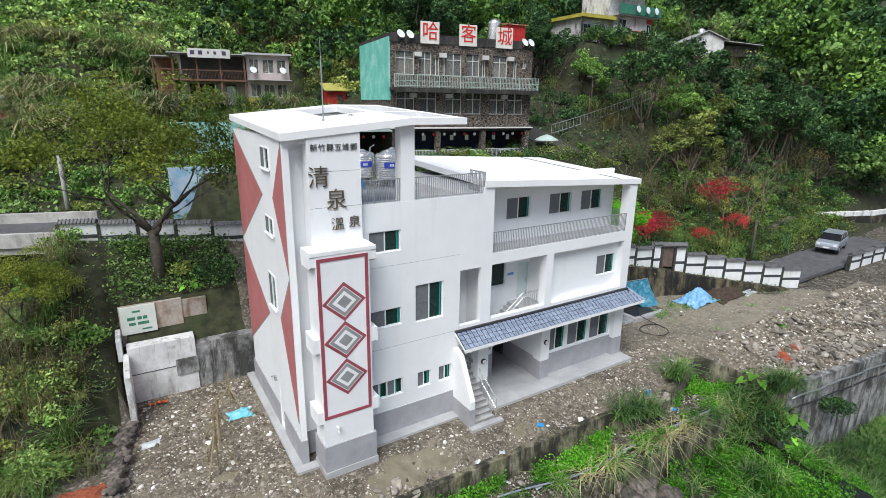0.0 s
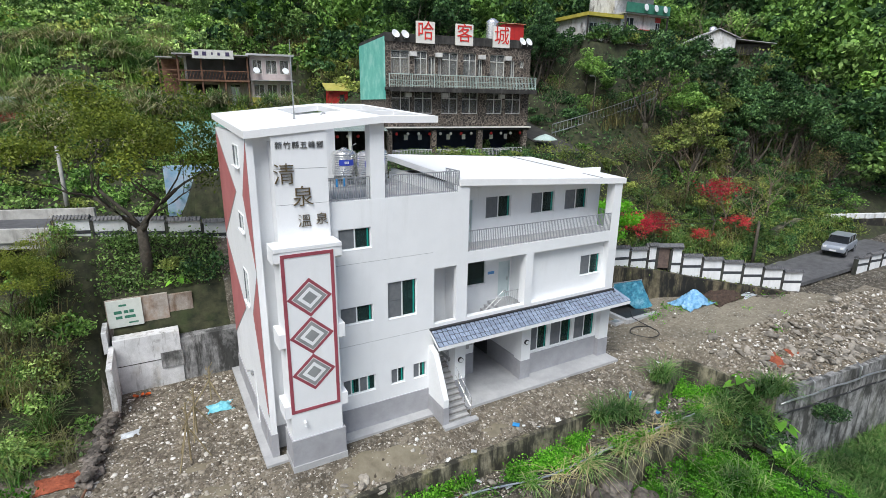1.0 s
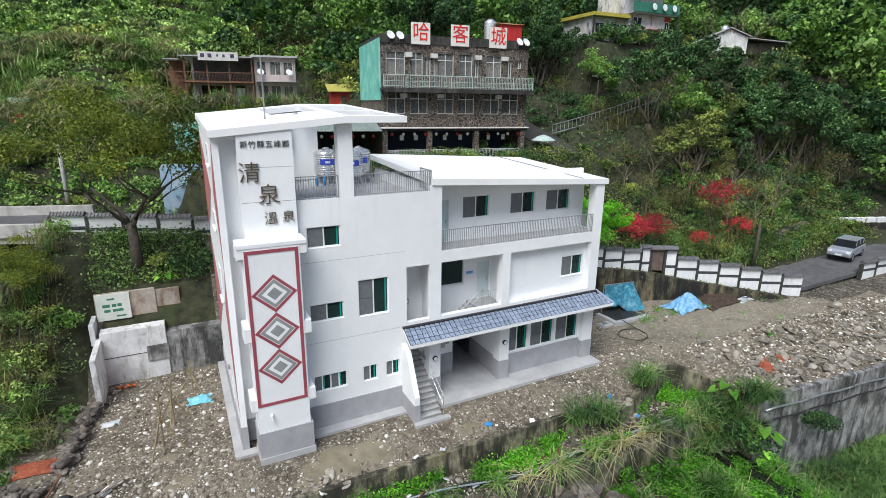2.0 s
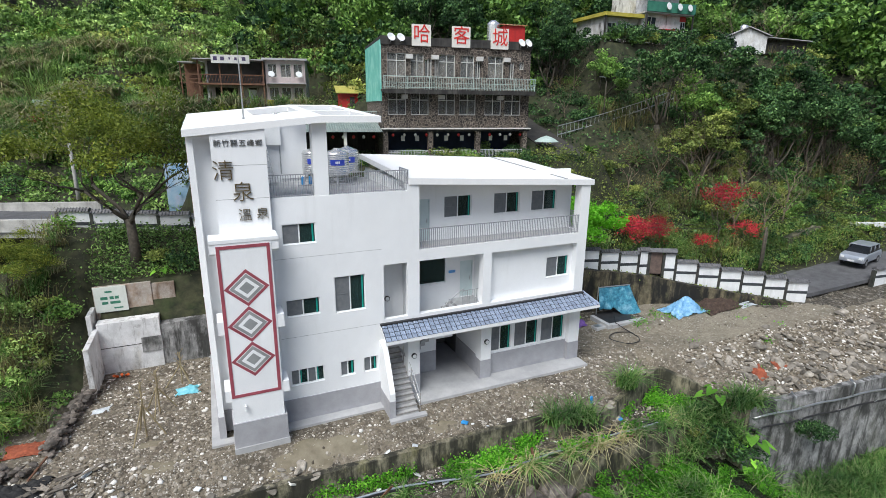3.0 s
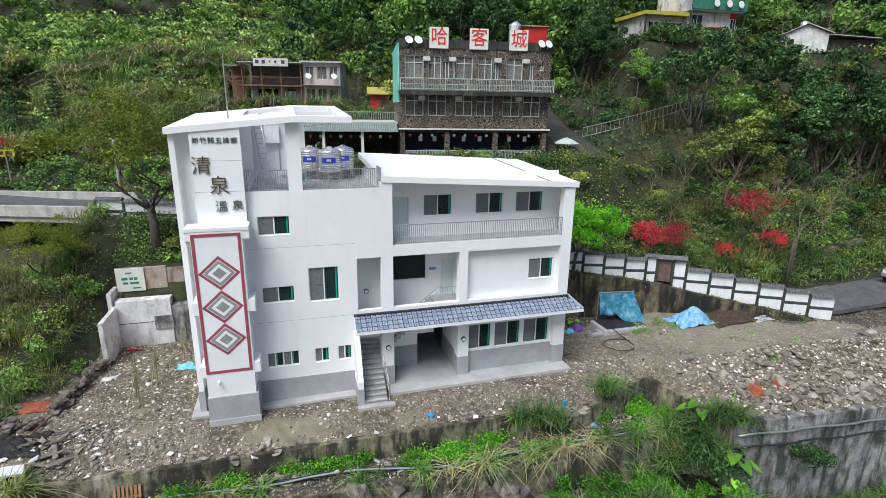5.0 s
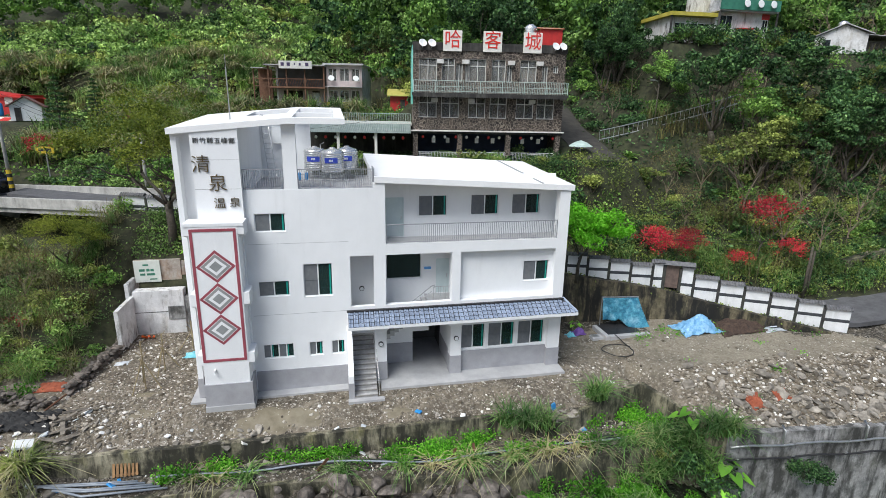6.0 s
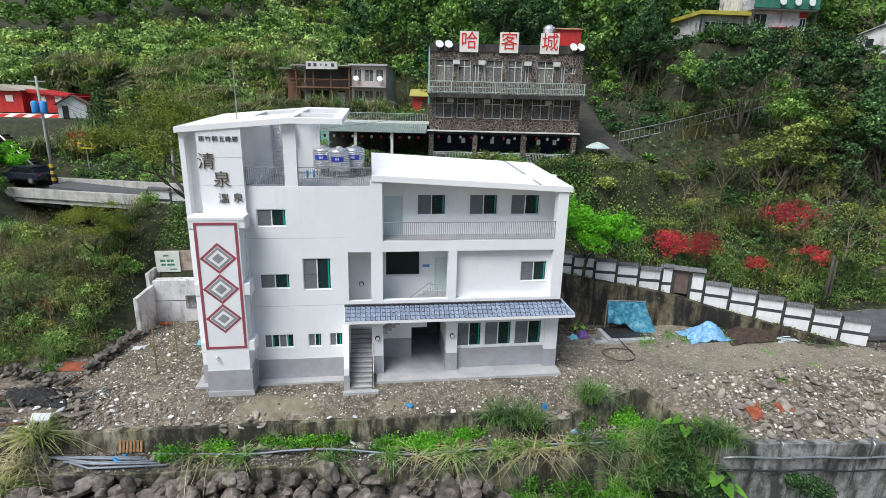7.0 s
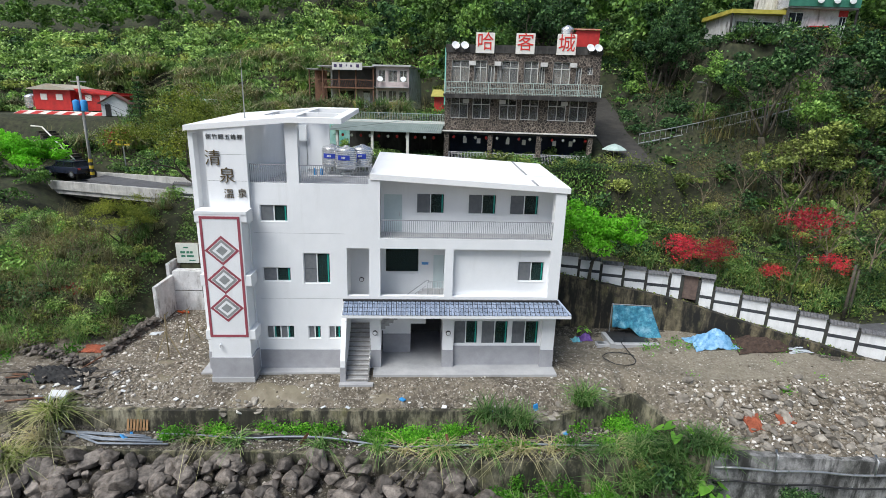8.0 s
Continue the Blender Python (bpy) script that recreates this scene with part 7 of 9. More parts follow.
put(taro, 30.7, 11.2, 0.6, -3.9, 80)
put(taro, 2.6, 29.9, 0.5, 4.7, 0)
put(taro, 28.4, 23.6, 0.4, 0.15, 0)
for p in near_trees + far_trees + bare + bushes + [big, fresh, maple, spruce, fern, banana, taro]:
    discard(p)


# ---- grass, weeds and undergrowth ----
def scatter(n, x0, x1, y0, y1, keep=None):
    pts = []
    while len(pts) < n:
        x, y = rng.uniform(x0, x1), rng.uniform(y0, y1)
        if keep is None or keep(x, y):
            pts.append((x, y, land(x, y)))
    return np.array(pts)


def stuff(name, faces, mat, label, category):
    return tagged(new(name, quads_mesh(name, faces, mat)), label, category, kind="stuff")


def on_hill(x, y):
    edge = lerp_table(x, ROAD_EDGE)
    if y < edge + 4.6 or lane_off(x, y) < 2.0:
        return False
    return not any(a - 0.5 < x < b + 0.5 and c - 0.5 < y < d for a, b, c, d in ((9, 33.6, 36.8, 49), (4, 17.5, 54.5, 64), (-38, -17, 52, 68)))


pts = scatter(6500, -50, 80, 24, 62, on_hill)
low = np.repeat(pts, 5, 0) + rng.normal(size=(len(pts) * 5, 3)) * np.array([0.35, 0.35, 0.22]) + np.array([0, 0, 0.3])
west = low[:, 0] < 8
stuff("undergrowth", leaves(low[~west], 0.28, None, 0.6, 0.9), GREEN_DARK, "dark leafy undergrowth covering the hillside", "undergrowth")
stuff("slope_greenery", leaves(low[west], 0.3, None, 0.6, 0.9), GREEN_MID, "fresh green undergrowth on the open slope", "undergrowth")
pts = scatter(9000, -62, 80, 58, 100, on_hill)
low = np.repeat(pts, 4, 0) + rng.normal(size=(len(pts) * 4, 3)) * np.array([0.6, 0.6, 0.35]) + np.array([0, 0, 0.4])
stuff("undergrowth_far", leaves(low, 0.5, None, 0.6, 0.9), SCRUB, "green scrub on the upper hillside", "undergrowth")


def clumps(centres, per, spread_, lift=0.0):
    c = np.repeat(centres, per, 0)
    return c + np.concatenate([rng.normal(size=(len(c), 2)) * spread_, np.full((len(c), 1), lift)], 1)


# tall silver grass on the hill, left bank and around the gully
hillgrass = scatter(300, -40, 16, 47, 78, lambda x, y: on_hill(x, y) and noise.noise(Vector((x * 0.09, y * 0.09, 9))) > 0.02)
stuff("silver_grass", blades(clumps(hillgrass, 60, 0.28, 0.5), 2.3, 0.95, 0.075), GRASSMAT, "arching silver grass clumps on the hillside", "grass")
slope_grass = scatter(240, -30, 8, 49, 76, lambda x, y: on_hill(x, y) and noise.noise(Vector((x * 0.12, y * 0.12, 30))) > 0.0)
stuff("slope_grass", blades(clumps(slope_grass, 60, 0.4, 0.4), 2.0, 0.9, 0.08), SCRUB, "pale silver grass on the open slope", "grass")
skirts = np.concatenate([hillgrass[::3], slope_grass[::4]]) + np.array([0.0, -0.5, 0.9])
stuff("dead_grass", blades(clumps(skirts, 60, 0.32), 1.9, 1.7, 0.085), STRAW, "bleached drooping leaves under the silver grass", "grass")
thicket = scatter(110, 42, 72, 24, 44, lambda x, y: on_hill(x, y) and noise.noise(Vector((x * 0.14, y * 0.14, 44))) > 0.05)
stuff("twig_thicket", blades(clumps(thicket, 16, 0.5, 0.3), 3.0, 1.15, 0.03, 4), BROWNLEAF, "thicket of long bare brown twigs on the slope", "thicket")
scrub_twigs = scatter(300, -34, 30, 47, 76, on_hill)
stuff("scrub_twigs", blades(clumps(scrub_twigs, 12, 0.35, 0.3), 3.0, 0.6, 0.034, 3), BROWNLEAF, "bare brown twigs rising from the scrub", "thicket")


def left_bank(x, y):
    return x < -1.5 and y < lerp_table(x, ROAD_EDGE) - (0.5 if x > -4 else 3.8) and y > 17.5 + 0.9 * (x + 12) * 0.6


def back_bank(x, y):
    return lerp_table(x, BANK_TOP) + 1.5 < y < lerp_table(x, ROAD_EDGE) - 0.4 and x < 5


near_weeds = scatter(420, -13, -3.5, 17.6, 24, lambda x, y: noise.noise(Vector((x * 0.5, y * 0.5, 6))) > 0.05)
low = np.repeat(near_weeds, 10, 0) + rng.normal(size=(len(near_weeds) * 10, 3)) * np.array([0.2, 0.2, 0.1]) + np.array([0, 0, 0.14])
stuff("verge_weeds", leaves(low, 0.14, None, 0.6, 0.8), BRIGHT, "fresh green weeds on the bare bank", "weeds")
pts = np.concatenate([scatter(800, -16, -1.5, 19, 38, left_bank), scatter(700, -1, 5, 29, 34, back_bank)])
low = np.repeat(pts, 7, 0) + rng.normal(size=(len(pts) * 7, 3)) * np.array([0.28, 0.28, 0.2]) + np.array([0, 0, 0.25])
stuff("bank_weeds", leaves(low, 0.17, None, 0.6, 0.8), SCRUB, "mixed yellow-green weeds covering the bank", "weeds")
bank_places = {"scrub": [], "mid": [], "olive": []}
for x, y, z in scatter(125, -16, -2.2, 20, 38, left_bank):
    bank_places[("scrub", "mid", "olive")[int(3 * rng.random())]].append((x, y, rng.uniform(0.5, 1.15), rng.uniform(0.5, 1.7)))
for kind_, mat_ in (("scrub", SCRUB), ("mid", GREEN_MID), ("olive", OLIVE)):
    stuff("bank_scrub", mounds(bank_places[kind_], 260, 0.17), mat_, "low mixed scrub in lumps on the bank", "scrub")
stuff("bank_twigs", blades(clumps(scatter(150, -12, -2.5, 19, 34, left_bank), 16, 0.25, 0.1), 1.9, 0.7, 0.02, 3), BROWNLEAF, "bare brown twigs and dead stems on the bank", "thicket")
tufts = scatter(95, -14, -2.5, 18, 33, left_bank)
stuff("bank_grass", blades(clumps(tufts, 70, 0.16), 1.5, 0.9, 0.02), GRASSMAT, "clumps of long arching grass on the bank", "grass")
stuff("bank_dry_grass", blades(clumps(scatter(170, -14, -2.5, 17, 33, left_bank), 45, 0.2), 1.1, 1.1, 0.02), STRAW, "dry straw grass among the bank weeds", "grass")
ledge_ok = lambda x, y: lerp_table(x, LEDGE) + 0.35 < y < lerp_table(x, FRONT) - 0.1
pts = scatter(2600, 4, 30, 12.6, 16.3, ledge_ok)
patch = np.array([p for p in pts if noise.noise(Vector((p[0] * 0.55, p[1] * 0.8, 2))) > 0.06])
low = np.repeat(patch, 12, 0) + rng.normal(size=(len(patch) * 12, 3)) * np.array([0.16, 0.12, 0.2]) + np.array([0, 0, 0.28])
stuff("ledge_weeds", leaves(low, 0.13, None, 0.6, 0.8), BRIGHT, "bright green low weeds along the ledge", "weeds")
edge_pts = np.array([(x, lerp_table(x, LEDGE) + rng.uniform(0.15, 0.45), -1.6) for x in np.repeat(rng.uniform(4, 28, 10), 2)])
stuff("hanging_grass", blades(clumps(edge_pts, 32, 0.13), 1.0, 1.5, 0.034), GRASSMAT, "long grass hanging over the lower wall", "grass")
edge_pts = np.array([(x, lerp_table(x, LEDGE) + rng.uniform(0.3, 0.45), -1.6) for x in np.concatenate([rng.uniform(4, 28, 12), rng.normal(-1, 0.7, 3)])])
stuff("hanging_dry_grass", blades(clumps(edge_pts, 30, 0.16), 1.2, 1.8, 0.034), STRAW, "dry grass hanging over the lower wall", "grass")
spots = np.array([(26.0, 15.8, -0.2), (25.8, 15.7, -0.2), (20.5, 15.0, -0.7), (21.4, 14.9, -0.8), (22.4, 14.7, -0.9), (29.3, 13.0, -1.6), (28.6, 13.3, -1.6), (29.8, 12.6, -1.2), (30.9, 12.2, -0.7), (30.6, 12.4, -0.7), (31.4, 12.1, -0.6), (28.0, 13.2, -1.7),
                  (29.0, 12.3, -2.6), (28.2, 12.6, -3.0), (30.2, 12.0, -2.4), (29.6, 12.5, -2.0), (27.6, 12.6, -3.2)])
stuff("gully_grass", blades(clumps(spots, 85, 0.22), 1.5, 1.0, 0.042), GRASSMAT, "large clumps of arching grass round the gully", "grass")
pampas = np.array([(-1.7, 15.6, -0.75), (-1.3, 15.5, -0.75), (-2.6, 13.7, -2.2), (-3.1, 13.9, -2.2), (-2.0, 13.6, -2.3), (-4.2, 23.0, 0.5), (-4.6, 23.3, 0.5), (-19.5, 40.5, 4.6), (-20.6, 40.8, 4.8), (-18.8, 39.6, 4.0)])
stuff("pampas_grass", blades(clumps(pampas, 85, 0.18), 1.45, 1.3, 0.034, 4), OLIVE, "big yellow-green pampas clumps on the bank", "grass")
stuff("pampas_straw", blades(clumps(np.delete(pampas, (5, 6), 0), 55, 0.2), 1.5, 1.7, 0.034, 4), STRAW, "straw-coloured skirts of the pampas clumps", "grass")
moss_places = [(x, y, rng.uniform(0.5, 0.95), rng.uniform(0.7, 1.7)) for x, y, z in scatter(95, 20.3, 31.0, 7.2, 12.7, lambda x, y: y < lerp_table(x, LEDGE) - 0.45 and not (27.5 < x - 0.25 * (12.5 - y) < 29.0))]
stuff("stream_greenery", mounds(moss_places, 420, 0.14), BRIGHT, "lush bright green mounds of plants along the stream", "weeds")
stuff("stream_fern", blades(clumps(scatter(9, 20.5, 27.0, 9.0, 12.6, lambda x, y: y < lerp_table(x, LEDGE) - 0.4), 40, 0.25, 0.5), 1.2, 1.2, 0.03), GRASSMAT, "arching ferns and grass among the stream plants", "grass")
stuff("stream_grass", blades(clumps(scatter(240, 30.4, 46, 5.5, 10.6, lambda x, y: x - 0.25 * (12.5 - y) > 29.6), 46, 0.3), 1.6, 1.0, 0.042), GRASSMAT, "tall grass at the foot of the river wall", "grass")
pts = scatter(130, 31, 45, 14, 22, lambda x, y: y > 21.0 - 0.16 * (x - 31) or noise.noise(Vector((x, y, 1))) > 0.45)
low = np.repeat(pts, 14, 0) + rng.normal(size=(len(pts) * 14, 3)) * np.array([0.2, 0.18, 0.06]) + np.array([0, 0, 0.1])
stuff("yard_weeds", leaves(low, 0.12, None, 0.6, 0.8), BRIGHT, "low green weeds at the edge of the yard", "weeds")
hedge = np.array([(x, 36.0 - 0.14 * (x - 20) + rng.normal(0, 0.35), rng.uniform(9.6, 10.9)) for x in rng.uniform(9, 36.6, 6400)])
hedge[:, 2] -= 0.25 * np.abs(hedge[:, 1] - 36.0 + 0.14 * (hedge[:, 0] - 20)) * 2
stuff("terrace_hedge", leaves(hedge, 0.16, None, 0.6, 0.5), GREEN_DARK, "clipped dark green hedge below the guesthouse terrace", "hedge")
face_ = np.array([(x, 33.2 - 0.14 * (x - 20) + 2.6 * f, 5.6 + 4.4 * f + rng.normal(0, 0.2)) for x, f in zip(rng.uniform(9, 36, 7000), rng.uniform(0, 1, 7000))])
stuff("bank_creeper", leaves(face_, 0.25, None, 0.6, 0.4), GREEN_MID, "creepers covering the bank under the hedge", "undergrowth")
roadside = np.array([(x, lerp_table(x, BANK_TOP) + rng.normal(0.25, 0.25), lerp_table(x, ROAD_TOP) - 0.4 - 0.2 * ease(33, 38, x) + rng.uniform(-0.5, 0.15)) for x in rng.uniform(26, 44, 1500)])
stuff("wall_weeds", leaves(roadside, 0.17, None, 0.6, 0.5), OLIVE, "weeds hanging on the stone bank", "weeds")
shrubby = scatter(2600, 27, 62, 20, 36, lambda x, y: lerp_table(x, ROAD_EDGE) + 4.4 < y < lerp_table(x, ROAD_EDGE) + 12)
low = np.repeat(shrubby, 9, 0) + rng.normal(size=(len(shrubby) * 9, 3)) * np.array([0.3, 0.3, 0.28]) + np.array([0, 0, 0.4])
stuff("roadside_scrub", leaves(low, 0.2, None, 0.45, 0.6), OLIVE, "yellow-green scrub on the bank above the road", "scrub")
stuff("roadside_bamboo", blades(clumps(scatter(150, 32, 58, 21, 32, lambda x, y: lerp_table(x, ROAD_EDGE) + 4.6 < y < lerp_table(x, ROAD_EDGE) + 8), 40, 0.3), 1.3, 1.0, 0.03), GRASSMAT, "arching dwarf bamboo above the road", "bamboo")


east_bank = {"scrub": [], "olive": [], "dark": []}
for x, y, z in scatter(190, 24, 62, 20, 37, lambda x, y: lerp_table(x, ROAD_EDGE) + 4.9 < y < lerp_table(x, ROAD_EDGE) + 11.5 and lane_off(x, y) > 2.8):
    east_bank[("scrub", "olive", "dark", "dark")[int(4 * rng.random())]].append((x, y, rng.uniform(0.5, 1.2), rng.uniform(0.5, 1.5)))
ravine = [(x, y, rng.uniform(0.8, 1.6), rng.uniform(0.8, 2.2)) for x, y, z in scatter(75, -34, -17.0, 32, 43.5, lambda x, y: y < lerp_table(x, ROAD_EDGE) - 0.8)]
for kind_, mat_ in (("scrub", SCRUB), ("olive", OLIVE), ("dark", GREEN_DARK)):
    stuff("road_bank_scrub", mounds(east_bank[kind_], 260, 0.19), mat_, "low scrub in lumps on the bank above the road", "scrub")
stuff("ravine_scrub", mounds(ravine, 300, 0.24), GREEN_MID, "green scrub filling the ravine beside the bridge", "scrub")


# ---- stones and rubble ----
ROCK = material("river_boulder", (0.055, 0.045, 0.036), (0.215, 0.185, 0.16), 3.0, 0.7, 0.9, 9, stain=(0.025, 0.022, 0.018), stain_scale=2.2, stain_amount=0.8, vary=0.5, bump_scale=5)
CHUNK = material("broken_concrete", (0.12, 0.105, 0.085), (0.34, 0.31, 0.265), 2.0, 0.9, 0.5, 18, stain=(0.07, 0.06, 0.045), stain_amount=0.6, vary=0.4)


def gravel_material():
    m = bpy.data.materials.new("mixed_gravel")
    m.use_nodes = True
    nt = m.node_tree
    p = nt.nodes["Principled BSDF"]
    col = ramp(nt, random_value(nt, True), [(0.0, (0.07, 0.055, 0.038)), (0.35, (0.18, 0.15, 0.11)), (0.7, (0.32, 0.28, 0.22)), (0.86, (0.50, 0.46, 0.40)), (1.0, (0.85, 0.83, 0.79))])
    nt.links.new(mix(nt, col, ramp(nt, noise_node(nt, 18, 4, space="World"), [(0.3, (0.75, 0.75, 0.75)), (0.7, (1.1, 1.1, 1.1))]), 1.0, "MULTIPLY"), p.inputs["Base Color"])
    p.inputs["Roughness"].default_value = 0.9
    return m


GRAVEL = gravel_material()


def rock_mesh(name, seed, mat, sub=2, flat=0.7, sharp=0.35, cut=False):
    r_ = random.Random(seed)
    bm = bmesh.new()
    bmesh.ops.create_icosphere(bm, subdivisions=sub, radius=1.0)
    off = Vector((seed * 3.7, seed * 1.3, 0))
    planes = [(Vector((r_.gauss(0, 1), r_.gauss(0, 1), r_.gauss(0, 1))).normalized(), r_.uniform(0.5, 0.82)) for _ in range(7 if cut else 9)]
    for v in bm.verts:
        v.co *= 1 + sharp * noise.noise(v.co * 1.1 + off) + 0.1 * noise.noise(v.co * 3 + off)
        for n, d in planes:
            over = v.co.dot(n) - d
            if over > 0:
                v.co -= n * over * (0.9 if cut else 0.82)
        v.co.z *= flat
    return mesh_of(name, bm, mat, not cut)


# boulders heaped below the lower wall
boulder_meshes = [rock_mesh("boulder", i + 1, ROCK, 3, 0.78, 0.35, True) for i in range(12)]
rnd = random.Random(12)
spots = []
for layer in range(3):
    for i in range(16):
        for j in range(36):
            x, y = -7 + 0.82 * j + rnd.uniform(-0.3, 0.3), 5.0 + 0.62 * i + rnd.uniform(-0.25, 0.25)
            if y < lerp_table(x, LEDGE) - 0.45 and x < 19.8 + rnd.uniform(-1, 1) and (layer == 0 or (layer == 1 and y > 10.2 and rnd.random() < 0.6)):
                spots.append((x, y, layer))
spots = sorted(spots, key=lambda s: -s[1])[:330]
for x, y, layer in spots:
    s = rnd.choice((0.22, 0.34, 0.46, 0.6)) * rnd.uniform(0.85, 1.2) * (0.8 if layer else 1)
    ob = new("boulder", rnd.choice(boulder_meshes))
    ob.matrix_basis = pose(x, y, land(x, y) + s * 0.35 + 0.4 * layer + 0.28 * ease(10, 12.6, y), rnd.uniform(-25, 25), rnd.uniform(-25, 25), rnd.uniform(0, 360)) @ Matrix.Diagonal((s * rnd.uniform(0.9, 1.35), s, s * rnd.uniform(0.85, 1.15), 1))
    tagged(ob, "weathered grey-brown river boulder in the stream bed", "boulder", "boulders below the wall")

# broken concrete on the slope above the river wall
chunk_meshes = [rock_mesh("rubble_block", 40 + i, CHUNK, 2, 0.62, 0.3, True) for i in range(8)]
made_ = 0
for i in range(420):
    x = rnd.uniform(30.8, 47)
    y = lerp_table(x, FRONT) + 0.5 + abs(rnd.gauss(0, 1.9))
    if y > lerp_table(x, FRONT) + 5.2 or made_ >= 298:
        continue
    made_ += 1
    s = rnd.choice((0.12, 0.16, 0.22, 0.30)) * rnd.uniform(0.8, 1.2)
    ob = new("rubble_block", rnd.choice(chunk_meshes))
    ob.matrix_basis = pose(x, y, land(x, y) + 0.3 * s, rnd.gauss(0, 28), rnd.gauss(0, 28), rnd.uniform(0, 360)) @ Matrix.Diagonal((s * rnd.uniform(1, 1.7), s, s * rnd.uniform(0.6, 1), 1))
    tagged(ob, "broken slab of grey concrete rubble above the river wall", "rubble", "concrete rubble")
for i in range(150):
    x, y = rnd.choice((rnd.uniform(-8, 29), rnd.gauss(7, 2.5), rnd.gauss(24, 2))), 0
    y = rnd.uniform(lerp_table(x, LEDGE) + 0.4, lerp_table(x, FRONT) + 0.9)
    s = rnd.uniform(0.08, 0.27)
    ob = new("rubble_lump", rnd.choice(chunk_meshes))
    ob.matrix_basis = pose(x, y, land(x, y) + 0.15 * s, rnd.gauss(0, 18), rnd.gauss(0, 18), rnd.uniform(0, 360)) @ Matrix.Diagonal((s * 1.4, s, s * 0.8, 1))
    tagged(ob, "small lump of pale rubble on the ledge", "rubble", "ledge rubble")
# dry stone walls in the left yard
wall_stones = [rock_mesh("wall_stone", 70 + i, ROCK, 2, 0.72, 0.4, True) for i in range(6)]
for i in range(64):
    f = i / 63
    x, y = -1.75 + 0.7 * f, 20.8 + 5.0 * f
    for lay in range(2):
        s = rnd.uniform(0.2, 0.34)
        ob = new("wall_stone", rnd.choice(wall_stones))
        ob.matrix_basis = pose(x + rnd.gauss(0, 0.12), y + rnd.gauss(0, 0.06), land(x, y) + 0.12 + 0.3 * lay, rnd.gauss(0, 15), rnd.gauss(0, 15), rnd.uniform(0, 360)) @ Matrix.Diagonal((s, s * 0.8, s * 0.7, 1))
        tagged(ob, "dark rough stone of a dry-laid low wall", "stone", "stones of the low wall")
for i in range(70):
    x, y = rnd.uniform(-6.3, -1.9), 0
    y = 19.7 - 0.25 * (x + 3) + rnd.gauss(0, 0.3)
    s = rnd.uniform(0.12, 0.24)
    ob = new("wall_stone", rnd.choice(wall_stones))
    ob.matrix_basis = pose(x, y, land(x, y) + 0.1 + rnd.uniform(0, 0.35), rnd.gauss(0, 15), rnd.gauss(0, 15), rnd.uniform(0, 360)) @ Matrix.Diagonal((s, s, s * 0.8, 1))
    tagged(ob, "pale rounded stone in a tumbled low wall", "stone", "stones of the tumbled wall")

# loose stones: real pebbles, too many to count
ico = bmesh.new()
bmesh.ops.create_icosphere(ico, subdivisions=1, radius=1.0)
iv = np.array([tuple(v.co) for v in ico.verts])
itri = np.array([[v.index for v in f.verts] for f in ico.faces])
ico.free()


def pebbles(name, pts, sizes, label):
    n = len(pts)
    q = rng.normal(size=(n, 4))
    q /= np.linalg.norm(q, axis=1, keepdims=True)
    w, x, y, z = q.T
    R = np.stack([1 - 2 * (y * y + z * z), 2 * (x * y - z * w), 2 * (x * z + y * w), 2 * (x * y + z * w), 1 - 2 * (x * x + z * z), 2 * (y * z - x * w), 2 * (x * z - y * w), 2 * (y * z + x * w), 1 - 2 * (x * x + y * y)], 1).reshape(n, 3, 3)
    base = iv[None] * rng.uniform(0.65, 1.2, (n, len(iv), 1)) * rng.uniform(0.5, 1.2, (n, 1, 3)) * sizes[:, None, None]
    v = np.einsum("nij,nkj->nki", R, base) * np.array([1, 1, 0.7]) + pts[:, None, :]
    me = bpy.data.meshes.new(name)
    idx = (itri[None] + (np.arange(n) * len(iv))[:, None, None]).reshape(-1, 3)
    me.vertices.add(n * len(iv))
    me.vertices.foreach_set("co", v.astype(np.float32).ravel())
    me.loops.add(len(idx) * 3)
    me.loops.foreach_set("vertex_index", idx.astype(np.int32).ravel())
    me.polygons.add(len(idx))
    me.polygons.foreach_set("loop_start", np.arange(0, len(idx) * 3, 3, dtype=np.int32))
    me.update(calc_edges=True)
    me.materials.append(GRAVEL)
    return tagged(new(name, me), label, "stones", kind="stuff")


def outside(x, y):
    return not (4.6 < x < 25.2 and 18.1 < y < 28.4) and not (5.5 < x < 8.1 and 17.5 < y < 19) and not (12.5 < x < 14.6 and 17.2 < y < 19)


pts = scatter(5200, -3.5, 30, 15.6, 19, lambda x, y: outside(x, y) and y > lerp_table(x, FRONT) + 0.2 and noise.noise(Vector((x * 0.4, y * 0.6, 0))) > -0.35)
pebbles("yard_stones", pts, rng.uniform(0.022, 0.06, len(pts)) * np.where(rng.random(len(pts)) < 0.08, 2.5, 1), "loose grey and white stones strewn over the earth")
pts = scatter(4600, -3.2, 4.7, 16.0, 27.8, lambda x, y: x > -3.2 + 0.35 * (y - 19) * (y > 19) * 0.9)
pebbles("yard_stones_pale", pts, rng.uniform(0.025, 0.075, len(pts)) * np.where(rng.random(len(pts)) < 0.12, 2.4, 1), "pale stones and rubble strewn beside the house")
pts = scatter(4200, 25.3, 48, 12.6, 22, lambda x, y: y > lerp_table(x, FRONT) + 0.2 and y < lerp_table(x, BANK_TOP) - 0.3 and noise.noise(Vector((x * 0.3, y * 0.5, 4))) > -0.3 - 0.5 * (y < lerp_table(x, FRONT) + 4.5))
